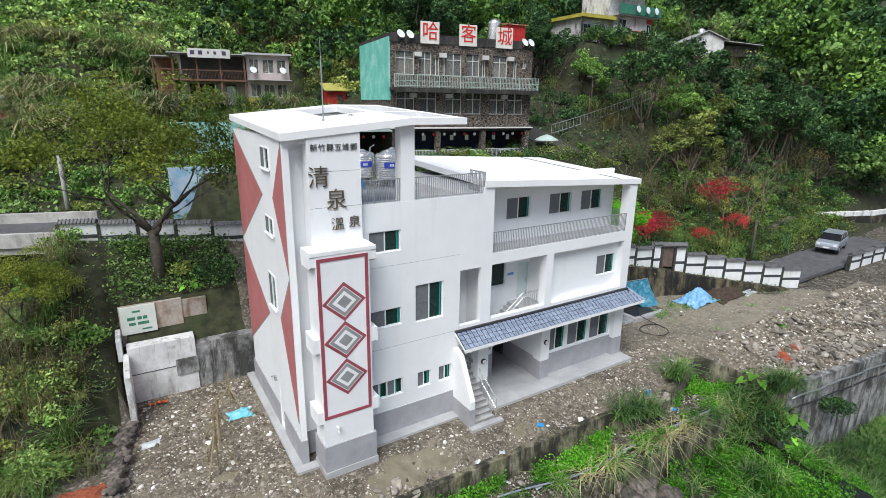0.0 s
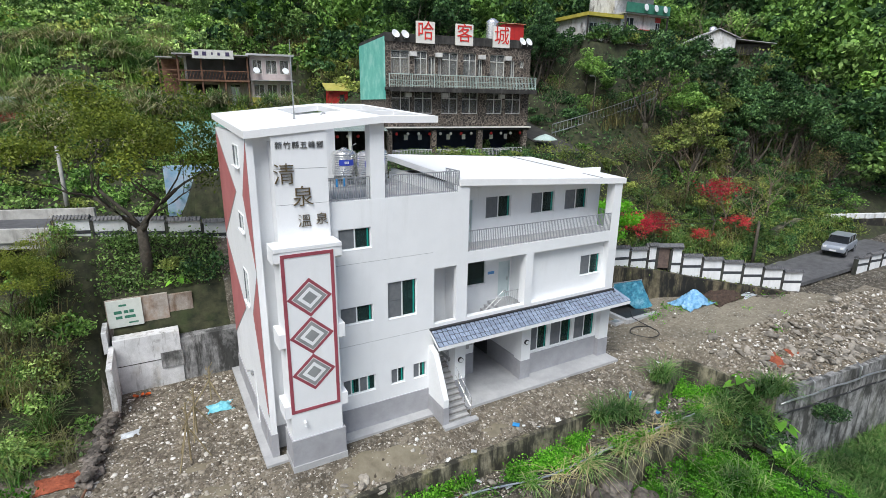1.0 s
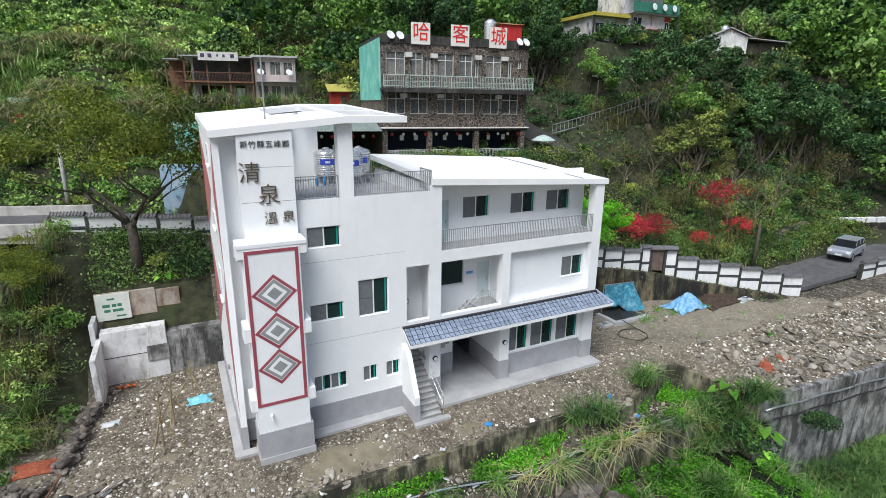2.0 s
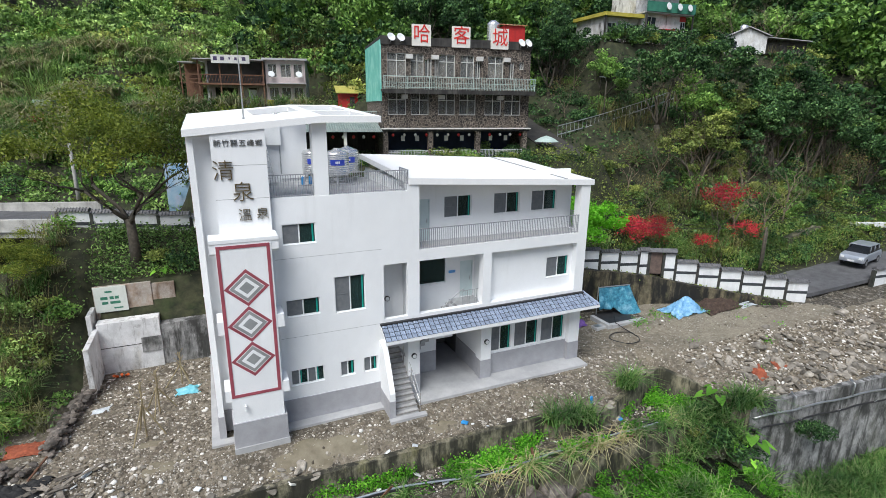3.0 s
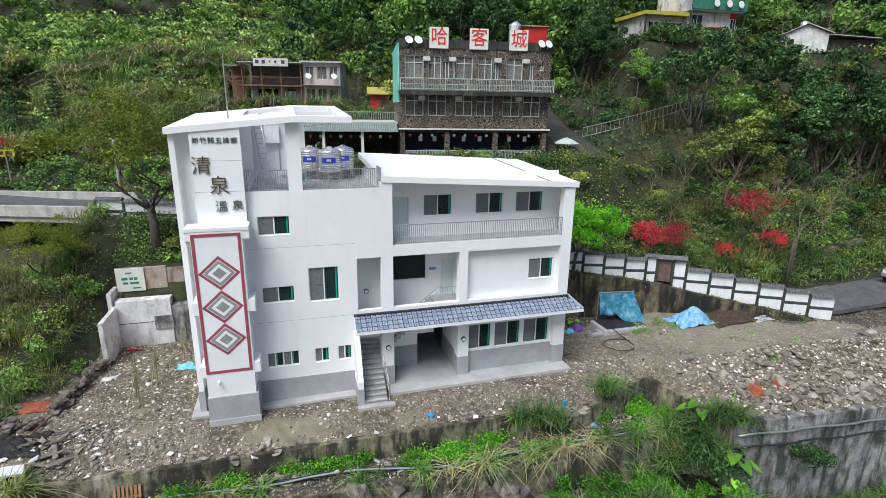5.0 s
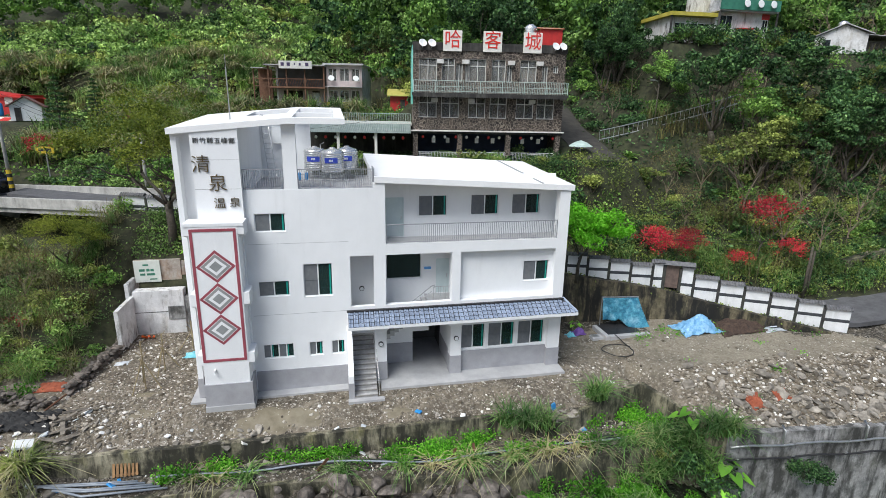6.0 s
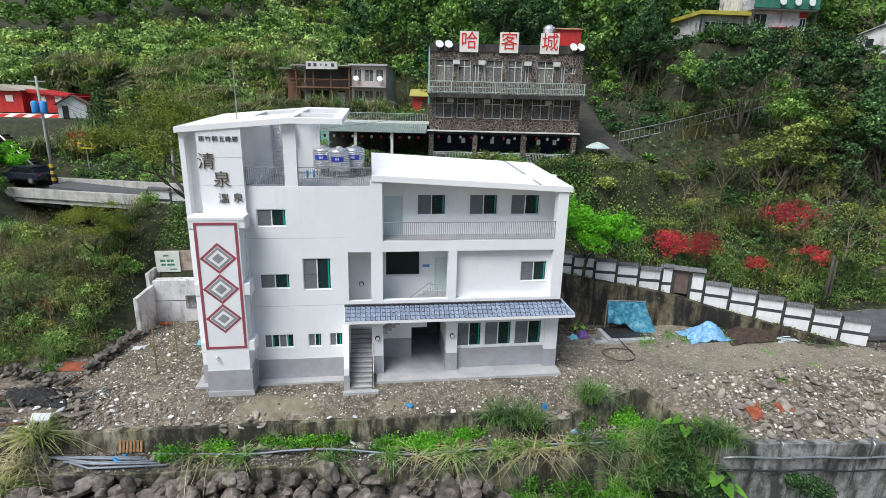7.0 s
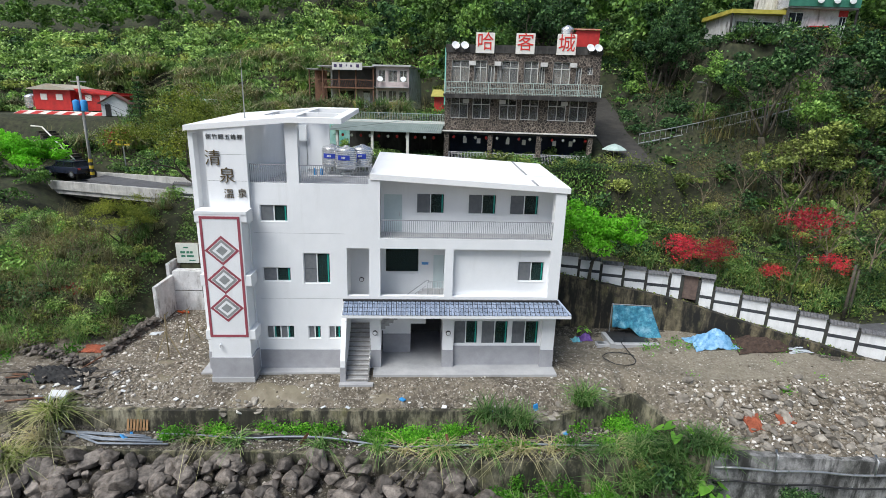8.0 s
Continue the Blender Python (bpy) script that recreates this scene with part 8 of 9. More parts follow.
pebbles("track_gravel", pts, rng.uniform(0.018, 0.045, len(pts)) * np.where(rng.random(len(pts)) < 0.06, 2.6, 1), "gravel on the earth track")
pts = scatter(4600, 30.8, 50, 10.5, 17, lambda x, y: lerp_table(x, FRONT) + 0.3 < y < lerp_table(x, FRONT) + 5.0)
pebbles("rubble_fines", pts, rng.uniform(0.04, 0.15, len(pts)), "small broken rubble on the slope")
pts = scatter(2600, -8, 30, 12.6, 16, lambda x, y: lerp_table(x, LEDGE) + 0.3 < y < lerp_table(x, FRONT) - 0.05)
pebbles("ledge_stones", pts, rng.uniform(0.025, 0.08, len(pts)), "stones and litter on the ledge")
pts = scatter(1500, -7, 20, 6, 12.8, lambda x, y: y < lerp_table(x, LEDGE) - 0.2)
pebbles("bed_stones", pts, rng.uniform(0.05, 0.16, len(pts)), "small stones between the boulders")


# muddy puddles on the yard
MUD = material("wet_mud", (0.17, 0.145, 0.10), (0.25, 0.22, 0.16), 1.5, 0.22, 0.04, 30, stain=(0.12, 0.105, 0.07), stain_amount=0.6)
for cx, cy, rx, ry in ((9.1, 16.9, 2.2, 0.95), (15.0, 16.6, 0.9, 0.3), (2.7, 18.1, 0.9, 0.5), (2.2, 20.0, 0.7, 0.35)):
    bm = bmesh.new()
    rings = []
    for f in (1.0, 0.6, 0.25):
        ring = []
        for k in range(40):
            a = 2 * math.pi * k / 40
            w = f * (1 + 0.6 * noise.noise(Vector((math.cos(a) * 1.6 + cx, math.sin(a) * 1.6, cy))))
            x, y = cx + rx * w * math.cos(a), cy + ry * w * math.sin(a)
            ring.append(bm.verts.new((x, y, yard_z(x, y) + (0.035 if f < 1 else -0.03))))
        rings.append(ring)
    for q, t_ in zip(rings, rings[1:]):
        for k in range(40):
            bm.faces.new((q[k], q[(k + 1) % 40], t_[(k + 1) % 40], t_[k]))
    bm.faces.new(rings[-1])
    structure("puddle", bm, MUD, "shallow muddy puddle on the yard", "puddle", smooth=True)

# ---- tarpaulins, pit and other things in the yard ----
def tarp_material(name, a, b):
    return material(name, a, b, 4, 0.45, 0.5, 12, stain=(0.45, 0.6, 0.7), stain_scale=2.0, stain_amount=0.4, space="World", bump_scale=7)


TARP = tarp_material("blue_tarpaulin", (0.10, 0.28, 0.50), (0.26, 0.50, 0.72))
TEALTARP = tarp_material("teal_blue_tarpaulin", (0.02, 0.13, 0.22), (0.08, 0.34, 0.46))


def heap(name, cx, cy, rx, ry, h, mat, label, seed, category="tarpaulin", z=None, fold=0.16):
    """A crumpled sheet lying over a low heap."""
    bm = bmesh.new()
    n = 34
    g = []
    for i in range(n):
        row = []
        for j in range(n):
            u, v = 2 * i / (n - 1) - 1, 2 * j / (n - 1) - 1
            k = max(abs(u), abs(v)) / max(1e-6, math.hypot(u, v))
            uu, vv = u * (0.5 + 0.5 / max(k, 0.5) * 0.9), v * (0.5 + 0.5 / max(k, 0.5) * 0.9)
            r = math.hypot(uu, vv)
            wob = 1 + 0.18 * noise.noise(Vector((u * 1.5 + seed, v * 1.5, seed)))
            x, y = cx + rx * uu * wob, cy + ry * vv * wob
            zz = h * max(0, 1 - r * r) * (1 + 0.5 * noise.noise(Vector((u * 2, v * 2, seed)))) + h * fold * 2 * abs(noise.noise(Vector((u * 5, v * 5, seed * 2)))) + 0.03
            row.append(bm.verts.new((x, y, (land(x, y) if z is None else z) + zz)))
        g.append(row)
    for i in range(n - 1):
        for j in range(n - 1):
            bm.faces.new((g[i][j], g[i + 1][j], g[i + 1][j + 1], g[i][j + 1]))
    r = bmesh.ops.extrude_face_region(bm, geom=bm.faces[:])
    bmesh.ops.translate(bm, vec=(0, 0, -0.02), verts=[v for v in r["geom"] if isinstance(v, bmesh.types.BMVert)])
    return tagged(part(name, bm, mat, smooth=True), label, category)


heap("tarpaulin", 36.1, 21.1, 1.45, 0.95, 0.75, TARP, "crumpled blue tarpaulin lying on the yard", 3)
bm = bmesh.new()
g = []
for i in range(30):
    row = []
    for j in range(20):
        u, v = i / 29, j / 19
        low_ = 0.85 - 0.6 * ease(0.5, 0.8, u)
        x = 30.25 + 2.45 * u + 0.75 * (1 - v) * ease(0.7, 1.0, u)
        yy = 23.5 - 0.35 * u - (0.25 + 0.75 * ease(0.5, 1.0, u)) * (1 - v) ** 1.3 - 0.07 * math.sin(u * 23 + 2 * v) * (0.2 + 0.8 * (1 - v)) - 0.12 * noise.noise(Vector((u * 4, v * 3, 4)))
        row.append(bm.verts.new((x, yy, low_ + (2.5 - low_) * v - 0.10 * math.sin(u * 3.1) * v + 0.05 * math.sin(u * 19) * (1 - v))))
    g.append(row)
for i in range(29):
    for j in range(19):
        bm.faces.new((g[i][j], g[i + 1][j], g[i + 1][j + 1], g[i][j + 1]))
r = bmesh.ops.extrude_face_region(bm, geom=bm.faces[:])
bmesh.ops.translate(bm, vec=(0, 0.02, 0), verts=[v for v in r["geom"] if isinstance(v, bmesh.types.BMVert)])
tagged(part("hanging_tarpaulin", bm, TEALTARP, smooth=True), "blue tarpaulin hung over a dark pump pit", "tarpaulin")
pit = thing("pump_pit", (30.5, 22.4, 0.1), "dark open concrete pit with pale rim", "pit")
boxes("rim", SLAB, pit, (29.9, 33.0, 21.4, 21.75, 0.0, 0.47), (29.6, 29.9, 21.5, 23.4, 0.0, 0.47), (28.8, 29.6, 21.7, 22.3, 0.0, 0.30), label="pale concrete rim", bevel=0.02)
# black fill just under the rim, painted shade in place of depth
boxes("pit_floor", BLACK, pit, (29.9, 32.9, 21.75, 23.6, 0.0, 0.42))
boxes("pit_grate", STEEL, pit, (28.85, 29.3, 21.85, 22.2, 0.33, 0.35), label="grey metal drain cover")
bm = bmesh.new()
for a_, b_ in (((30.2, 23.5, 0.1), (30.2, 23.5, 2.5)), ((32.75, 23.15, 0.1), (32.75, 23.15, 2.5)), ((30.2, 23.5, 2.46), (32.75, 23.15, 2.46))):
    tube(bm, [a_, b_], 0.04, 6)
part("frame", bm, STEEL, pit, "pipe frame that holds the sheet")
bm = bmesh.new()
tube(bm, [(29.6 + 1.0 * math.cos(a) * (1 + 0.1 * math.sin(3 * a)), 19.9 + 0.85 * math.sin(a), land(30, 19.9) + 0.07) for a in np.linspace(0.4, 6.0, 40)] + [(30.4, 20.9, land(31, 20.8) + 0.1), (30.3, 21.6, 0.5), (30.8, 22.4, 0.9)], 0.03, 6)
tagged(part("black_hose", bm, BLACK, smooth=True), "black rubber hose coiled on the earth", "hose")
bm = bmesh.new()
tube(bm, [(41.3 + 0.9 * math.cos(a), 19.9 + 0.3 * math.sin(a), 1.1 + 0.5 * max(0, math.sin(a))) for a in np.linspace(0, 6.2, 30)], 0.03, 6)
tagged(part("black_hose", bm, BLACK, smooth=True), "loop of black hose by the bank", "hose")
PALETARP = tarp_material("pale_plastic", (0.40, 0.44, 0.48), (0.62, 0.64, 0.66))
PURPLE = material("purple_plastic", (0.10, 0.04, 0.22), (0.2, 0.1, 0.36), 4, 0.5, 0.3, 12)
CYAN = tarp_material("cyan_plastic", (0.10, 0.42, 0.52), (0.22, 0.6, 0.68))
heap("plastic_sheet", 41.2, 19.9, 0.9, 0.4, 0.2, PALETARP, "crumpled pale plastic sheet by the bank", 6, "plastic sheet")
heap("plastic_bag", 28.4, 23.0, 0.4, 0.35, 0.4, PURPLE, "purple plastic rubbish bag by the pit", 8, "bag")
heap("plastic_bag", 27.7, 22.8, 0.28, 0.25, 0.25, CYAN, "turquoise plastic bag by the pit", 9, "bag")
heap("plastic_sheet", 3.6, 24.3, 0.55, 0.4, 0.2, CYAN, "crumpled blue plastic sheet beside the house", 4, "plastic sheet")
heap("plastic_sheet", -0.3, 23.9, 0.38, 0.22, 0.08, PALETARP, "pale flat plastic bag on the stones", 5, "plastic sheet")
DARKSOIL = material("dark_red_brown_soil", (0.035, 0.022, 0.016), (0.085, 0.055, 0.04), 4, 0.95, 0.8, 14)
REDSOIL = material("red_brick_soil", (0.20, 0.05, 0.025), (0.36, 0.10, 0.05), 3, 0.95, 0.8, 12)
heap("brick_rubble", -2.7, 21.5, 0.75, 0.5, 0.12, REDSOIL, "spread of crushed red brick on the earth", 14, "rubble", fold=0.6)
heap("brick_rubble", 34.3, 13.8, 0.4, 0.4, 0.12, REDSOIL, "patch of crushed red brick in the rubble", 15, "rubble", fold=0.6)
heap("brick_rubble", 36.0, 13.9, 0.45, 0.28, 0.1, REDSOIL, "patch of red brick in the rubble", 16, "rubble", fold=0.6)
heap("soil_mound", 39.1, 20.7, 1.9, 1.1, 0.45, DARKSOIL, "low heap of dark brown soil by the bank", 17, "soil heap", fold=0.3)
NETBLACK = material("black_net", (0.012, 0.012, 0.013), (0.03, 0.03, 0.03), 6, 0.8, 0.6, 20)
heap("black_netting", -2.9, 18.2, 1.5, 0.7, 0.4, NETBLACK, "heap of torn black netting on the bank", 18, "netting", fold=0.5)
ORANGE = material("orange_plastic", (0.65, 0.09, 0.01), (0.8, 0.14, 0.02), 3, 0.5, 0)
for a, dx in ((-20, -0.1), (15, 0.1), (35, 0.3)):
    bm = bmesh.new()
    tube(bm, [(0, 0, 0), (0, 0, 0.55)], 0.07, 8)
    bmesh.ops.transform(bm, matrix=pose(0.1 + dx, 27.35, 0.05, 55, a, 0), verts=bm.verts)
    tagged(part("orange_pipe", bm, ORANGE), "short orange plastic pipe by the pen wall", "pipe", "orange pipes")
for x, y, dx, dy, L in ((-2.2, 18.2, 0.5, 2.2, 0), (-5.2, 17.6, 2.6, 0.6, 0), (-5.0, 17.9, 2.8, 0.3, 0), (-4.4, 16.3, 1.8, 0.3, 0)):
    bm = bmesh.new()
    tube(bm, [(x, y, land(x, y) + 0.12), (x + dx, y + dy, land(x + dx, y + dy) + 0.2)], 0.05, 6)
    tagged(part("timber_pole", bm, WOOD), "grey weathered timber pole on the ground", "pole", "timber poles")
SCRAP = material("grey_scrap_wood", (0.10, 0.085, 0.07), (0.26, 0.23, 0.19), 4, 0.85, 0.3, 25, vary=0.4)
for i in range(26):
    x, y = rnd.uniform(-5.6, 0.2), rnd.uniform(16.4, 19.0)
    L_, w_ = rnd.uniform(0.5, 1.7), rnd.uniform(0.04, 0.12)
    bm = bmesh.new()
    box(bm, -L_ / 2, L_ / 2, -w_, w_, 0, 0.035)
    bmesh.ops.transform(bm, matrix=pose(x, y, land(x, y) + rnd.uniform(0.06, 0.3), rnd.gauss(0, 12), rnd.gauss(0, 10), rnd.gauss(15, 45)), verts=bm.verts)
    tagged(part("scrap_board", bm, SCRAP), "grey weathered scrap board lying on the yard edge", "board", "scrap boards")
for k, (z, dy) in enumerate(((-0.35, 0.0), (-0.02, 0.03), (0.3, 0.0))):
    bm = bmesh.new()
    box(bm, -7.6, -3.4, 16.55 + dy, 16.6 + dy, z, z + 0.16)
    tagged(part("fence_plank", bm, SCRAP), "grey plank nailed along the yard edge", "plank", "fence planks")
for x in (-7.2, -5.6, -4.0):
    bm = bmesh.new()
    box(bm, x - 0.06, x + 0.06, 16.62, 16.72, -1.0, 0.55)
    tagged(part("fence_post", bm, SCRAP), "grey timber post of the plank fence", "post", "fence posts")
for i in range(46):
    x, y = rnd.gauss(0.6, 1.3), rnd.gauss(17.3, 0.7)
    s_ = rnd.uniform(0.05, 0.13)
    ob = new("pale_rubble", rnd.choice(chunk_meshes))
    ob.matrix_basis = pose(x, y, land(x, y) + 0.3 * s_, rnd.gauss(0, 25), rnd.gauss(0, 25), rnd.uniform(0, 360)) @ Matrix.Diagonal((s_ * 1.4, s_, s_ * 0.8, 1))
    tagged(ob, "pale lump of broken concrete in the yard corner", "rubble", "corner rubble")
# steps down from the red house to the bridge
steps_ = thing("hill_steps", (-15.8, 44.6, 8.0), "dark concrete steps with a pale edge down to the bridge", "steps")
for i in range(16):
    f = i / 15
    x, y, z = -15.8 - 6.4 * f, 44.6 + 5.0 * f, 7.9 + 3.4 * f
    bm = bmesh.new()
    box(bm, -0.3, 0.3, -0.8, 0.8, -0.9, 0.0)
    bmesh.ops.transform(bm, matrix=pose(x, y, z, 0, 0, -38), verts=bm.verts)
    part("step", bm, STONEBANK, steps_)
bm = bmesh.new()
tube(bm, [(-15.6, 43.9, 8.25), (-22.1, 48.9, 11.75), (-23.4, 49.2, 11.8)], 0.07, 6)
part("edge_rail", bm, SIGNWHITE, steps_, "pale painted edge rail")
# saplings tied to bamboo canes
CANE = material("bamboo_cane", (0.20, 0.16, 0.09), (0.32, 0.26, 0.15), 6, 0.8, 0.2, 20)
for x, y, h in ((2.4, 22.6, 2.3), (2.0, 20.6, 2.8), (3.3, 25.2, 1.9)):
    bm = bmesh.new()
    tube(bm, [(x, y, 0), (x + 0.05, y, h)], 0.04, 6)
    for k in range(3):
        a = k * 2.1 + x
        tube(bm, [(x + 0.8 * math.cos(a), y + 0.8 * math.sin(a), 0), (x, y, h * 0.62)], 0.035, 6)
    for k in range(9):
        a, z0 = k * 2.4, h * (0.45 + 0.06 * k)
        tube(bm, [(x, y, z0), (x + 0.25 * math.cos(a), y + 0.25 * math.sin(a), z0 + 0.3)], 0.018, 4)
    tagged(part("staked_sapling", bm, CANE), "leafless sapling propped by three bamboo canes", "sapling", "staked saplings")
# air-conditioner shell, pallet and pipes on the ledge
ac = thing("discarded_machine", (0, 0, 0), "discarded white machine shell lying on the bank", "appliance")
boxes("casing", ALU, ac, (-0.45, 0.45, -0.35, 0.35, 0, 0.6), bevel=0.03)
bm = bmesh.new()
tube(bm, [(-0.05, -0.36, 0.3), (-0.05, -0.375, 0.3)], 0.2, 16)
part("opening", bm, BLACK, ac)
ac.matrix_basis = pose(-1.9, 16.5, -0.42, 6, 14, 20) @ Matrix.Scale(0.85, 4)
pal = thing("wooden_pallet", (0, 0, 0), "small brown wooden pallet leaning on the wall", "pallet")
PALWOOD = material("pallet_wood", (0.22, 0.12, 0.05), (0.36, 0.21, 0.10), 4, 0.8, 0.2, 30, vary=0.2)
for i in range(7):
    boxes("slat", PALWOOD, pal, (0.16 * i, 0.16 * i + 0.1, -0.02, 0, 0, 0.7))
for z in (0.05, 0.6):
    boxes("rail", PALWOOD, pal, (0, 1.06, 0, 0.06, z, z + 0.07))
pal.matrix_basis = pose(2.0, 15.45, -1.5, -20, 0, 0)
GREYPIPE = material("grey_pvc_pipe", (0.20, 0.23, 0.27), (0.30, 0.33, 0.37), 3, 0.45, 0.02)
for k in range(5):
    bm = bmesh.new()
    tube(bm, [(-1.2 + 0.35 * k, 15.35 - 0.15 * k, -1.40 + 0.05 * (k % 3)), (1.2, 15.15 - 0.2 * k + 0.1 * (k % 2), -1.44), (3.2 + 0.35 * k, 14.95 - 0.17 * k, -1.46)], 0.05, 8)
    tagged(part("grey_pipe", bm, GREYPIPE, smooth=True), "long grey plastic pipe lying on the ledge", "pipe", "pipes on the ledge")
for k in range(3):
    bm = bmesh.new()
    tube(bm, [(4 + x_, lerp_table(4 + x_, LEDGE) + 0.75 - 0.1 * k + 0.12 * math.sin(x_ * 0.7 + k), -1.38 + 0.05 * k + 0.04 * math.sin(x_)) for x_ in np.arange(0, 25.5, 1.0)], 0.045 if k else 0.07, 7)
    tagged(part("ledge_hose", bm, BLACK if k < 2 else GREYPIPE, smooth=True), "dark water hose running along the ledge", "hose", "hoses on the ledge")
LITTER = (ALU, PALETARP, BLUEPAINT, ALU, SIGNWHITE)
for i in range(46):
    x = rnd.uniform(-2.5, 29) if i > 14 else rnd.uniform(-3, 3)
    y = rnd.uniform(lerp_table(x, LEDGE) + 0.5, lerp_table(x, FRONT) + (1.2 if i > 14 else 3.0))
    s = rnd.uniform(0.07, 0.2)
    bm = bmesh.new()
    box(bm, -s, s, -s * 0.7, s * 0.7, -s * 0.25, s * 0.25)
    bmesh.ops.transform(bm, matrix=pose(x, y, land(x, y) + 0.5 * s, rnd.gauss(0, 25), rnd.gauss(0, 25), rnd.uniform(0, 360)), verts=bm.verts)
    tagged(part("litter_box", bm, LITTER[i % 5], bevel=0.02), "small piece of pale builders' litter", "litter", "litter on the ledge")
for x, y, h, lean in ((17.3, 13.9, 0.9, 12), (18.6, 13.7, 1.0, -10), (11.0, 14.4, 1.2, 25), (23.6, 13.6, 0.8, 40)):
    bm = bmesh.new()
    box(bm, -0.07, 0.07, -0.02, 0.02, 0, h)
    bmesh.ops.transform(bm, matrix=pose(x, y, -1.7, lean, lean, 10), verts=bm.verts)
    tagged(part("loose_plank", bm, WOOD), "loose weathered plank stuck in the weeds", "plank", "loose planks")
# gully water
bm = bmesh.new()
box(bm, 26.8, 30.4, 7.0, 12.9, -4.2, -3.98)
WATER = glass_material("stream_water", (0.10, 0.12, 0.09), 0.08)
structure("water", bm, WATER, "thin stream of dark water in the gully", "water")

# ---- poles, wires, vehicles ----
POLECON = material("pole_concrete", (0.30, 0.29, 0.27), (0.42, 0.41, 0.38), 2, 0.85, 0.15, 30)


def utility_pole(x, y, z, h, label, arm=True, thick=1.0, mat=POLECON):
    p = thing("utility_pole", (x, y, z), label, "pole", "utility poles")
    bm = bmesh.new()
    tube(bm, [(x, y, z - 0.5), (x, y, z + h)], [0.16 * thick, 0.1 * thick], 10)
    part("shaft", bm, mat, p, smooth=True)
    if not arm:
        return p
    bm = bmesh.new()
    box(bm, x - 0.7, x + 0.7, y - 0.05, y + 0.05, z + h - 0.5, z + h - 0.4)
    part("crossarm", bm, STEEL, p)
    return p


p = utility_pole(-14.2, 43.0, 7.4, 9.3, "concrete utility pole with blue transformers beside the bridge")
for dx in (-0.35, 0.35):
    bm = bmesh.new()
    lathe(bm, -14.2 + dx, 42.75, [(0.26, 13.6), (0.28, 13.7), (0.28, 14.5), (0.2, 14.6), (0.05, 14.65)], 14)
    part("transformer", bm, BLUEPAINT, p, smooth=True)
YB = material("yellow_guard_paint", (0.55, 0.38, 0.02), (0.7, 0.5, 0.04), 3, 0.6, 0.05)
for k in range(6):
    bm = bmesh.new()
    tube(bm, [(-14.2, 43.0, 7.4 + 0.3 * k), (-14.2, 43.0, 7.7 + 0.3 * k)], 0.19, 10)
    part("guard_band", bm, YB if k % 2 else BLACK, p)
utility_pole(-3.0, 40.5, 7.4, 4.6, "concrete utility pole behind the thin tree", False)
lamp_pole = utility_pole(44.0, 40.6, 12.6, 4.9, "slim grey lamp pole beside the lane", False, 0.55, BARK)
bm = bmesh.new()
tube(bm, [(44.0, 40.6, 17.3), (43.7, 40.4, 17.75), (43.1, 40.1, 17.85)], 0.04, 6)
box(bm, 42.7, 43.15, 39.98, 40.2, 17.78, 17.9)
part("lamp_arm", bm, STEEL, lamp_pole)
utility_pole(46.0, 22.6, 2.0, 3.7, "short brown timber utility pole behind the road wall", False, 0.8, BARK)
utility_pole(46.5, 22.8, 2.0, 3.3, "short brown timber utility pole behind the road wall", False, 0.7, BARK)
bm = bmesh.new()
box(bm, -13.3, -11.9, 45.9, 45.96, 10.3, 10.9)
s = tagged(part("road_sign", bm, YB), "yellow road sign plate with dark marks", "sign")
boxes("sign_bar", BLACK, s, (-13.1, -12.7, 45.89, 45.898, 10.5, 10.75), (-12.55, -12.1, 45.89, 45.898, 10.45, 10.75))
boxes("sign_post", STEEL, s, (-12.65, -12.55, 45.97, 46.05, 7.2, 10.9))
for i, (a, b) in enumerate((((-14.2, 43.0, 15.6), (-3.0, 40.5, 11.8)), ((-14.2, 43.0, 15.2), (-3.0, 40.5, 11.5)), ((-3.0, 40.5, 11.8), (20, 38, 14.5)), ((43.9, 23.6, 5.9), (26, 29, 7.6)), ((43.9, 23.6, 5.6), (26, 29, 7.2)), ((43.9, 23.6, 5.9), (75, 22, 8.0)), ((43.6, 40.2, 17.2), (33.5, 38, 19)))):
    bm = bmesh.new()
    pts_ = []
    for k in range(17):
        f = k / 16
        pts_.append(Vector(a).lerp(Vector(b), f) - Vector((0, 0, 0.9 * 4 * f * (1 - f) * 0.5)))
    tube(bm, pts_, 0.016, 4)
    tagged(part("overhead_cable", bm, BLACK), "thin black overhead cable between poles", "cable", "overhead cables")
# lane beside the guesthouse with its rail
bm = bmesh.new()
rows_ = []
for y in np.arange(34.6, 58, 0.8):
    x, z = lerp_table(y, LANE_X), lerp_table(y, LANE_Z)
    rows_.append([bm.verts.new((x + dx, y, z + 0.08 + (0.03 if dx == 0 else 0))) for dx in (-1.8, 0.0, 1.8)])
for q, s in zip(rows_, rows_[1:]):
    for k in range(2):
        bm.faces.new((q[k], q[k + 1], s[k + 1], s[k]))
r = bmesh.ops.extrude_face_region(bm, geom=bm.faces[:])
bmesh.ops.translate(bm, vec=(0, 0, -0.25), verts=[v for v in r["geom"] if isinstance(v, bmesh.types.BMVert)])
DAMPLANE = material("damp_lane_asphalt", (0.034, 0.031, 0.028), (0.065, 0.060, 0.053), 1.2, 0.8, 0.2, 50, stain=(0.09, 0.08, 0.06), stain_scale=0.7, stain_amount=0.4)
structure("lane", bm, DAMPLANE, "steep grey lane climbing beside the guesthouse", "road")
rail_line = [(37.6 + 0.5 * k, 39.6, 12.1 + 0.1 * k + 0.0008 * k * k) for k in range(31)]
bm = bmesh.new()
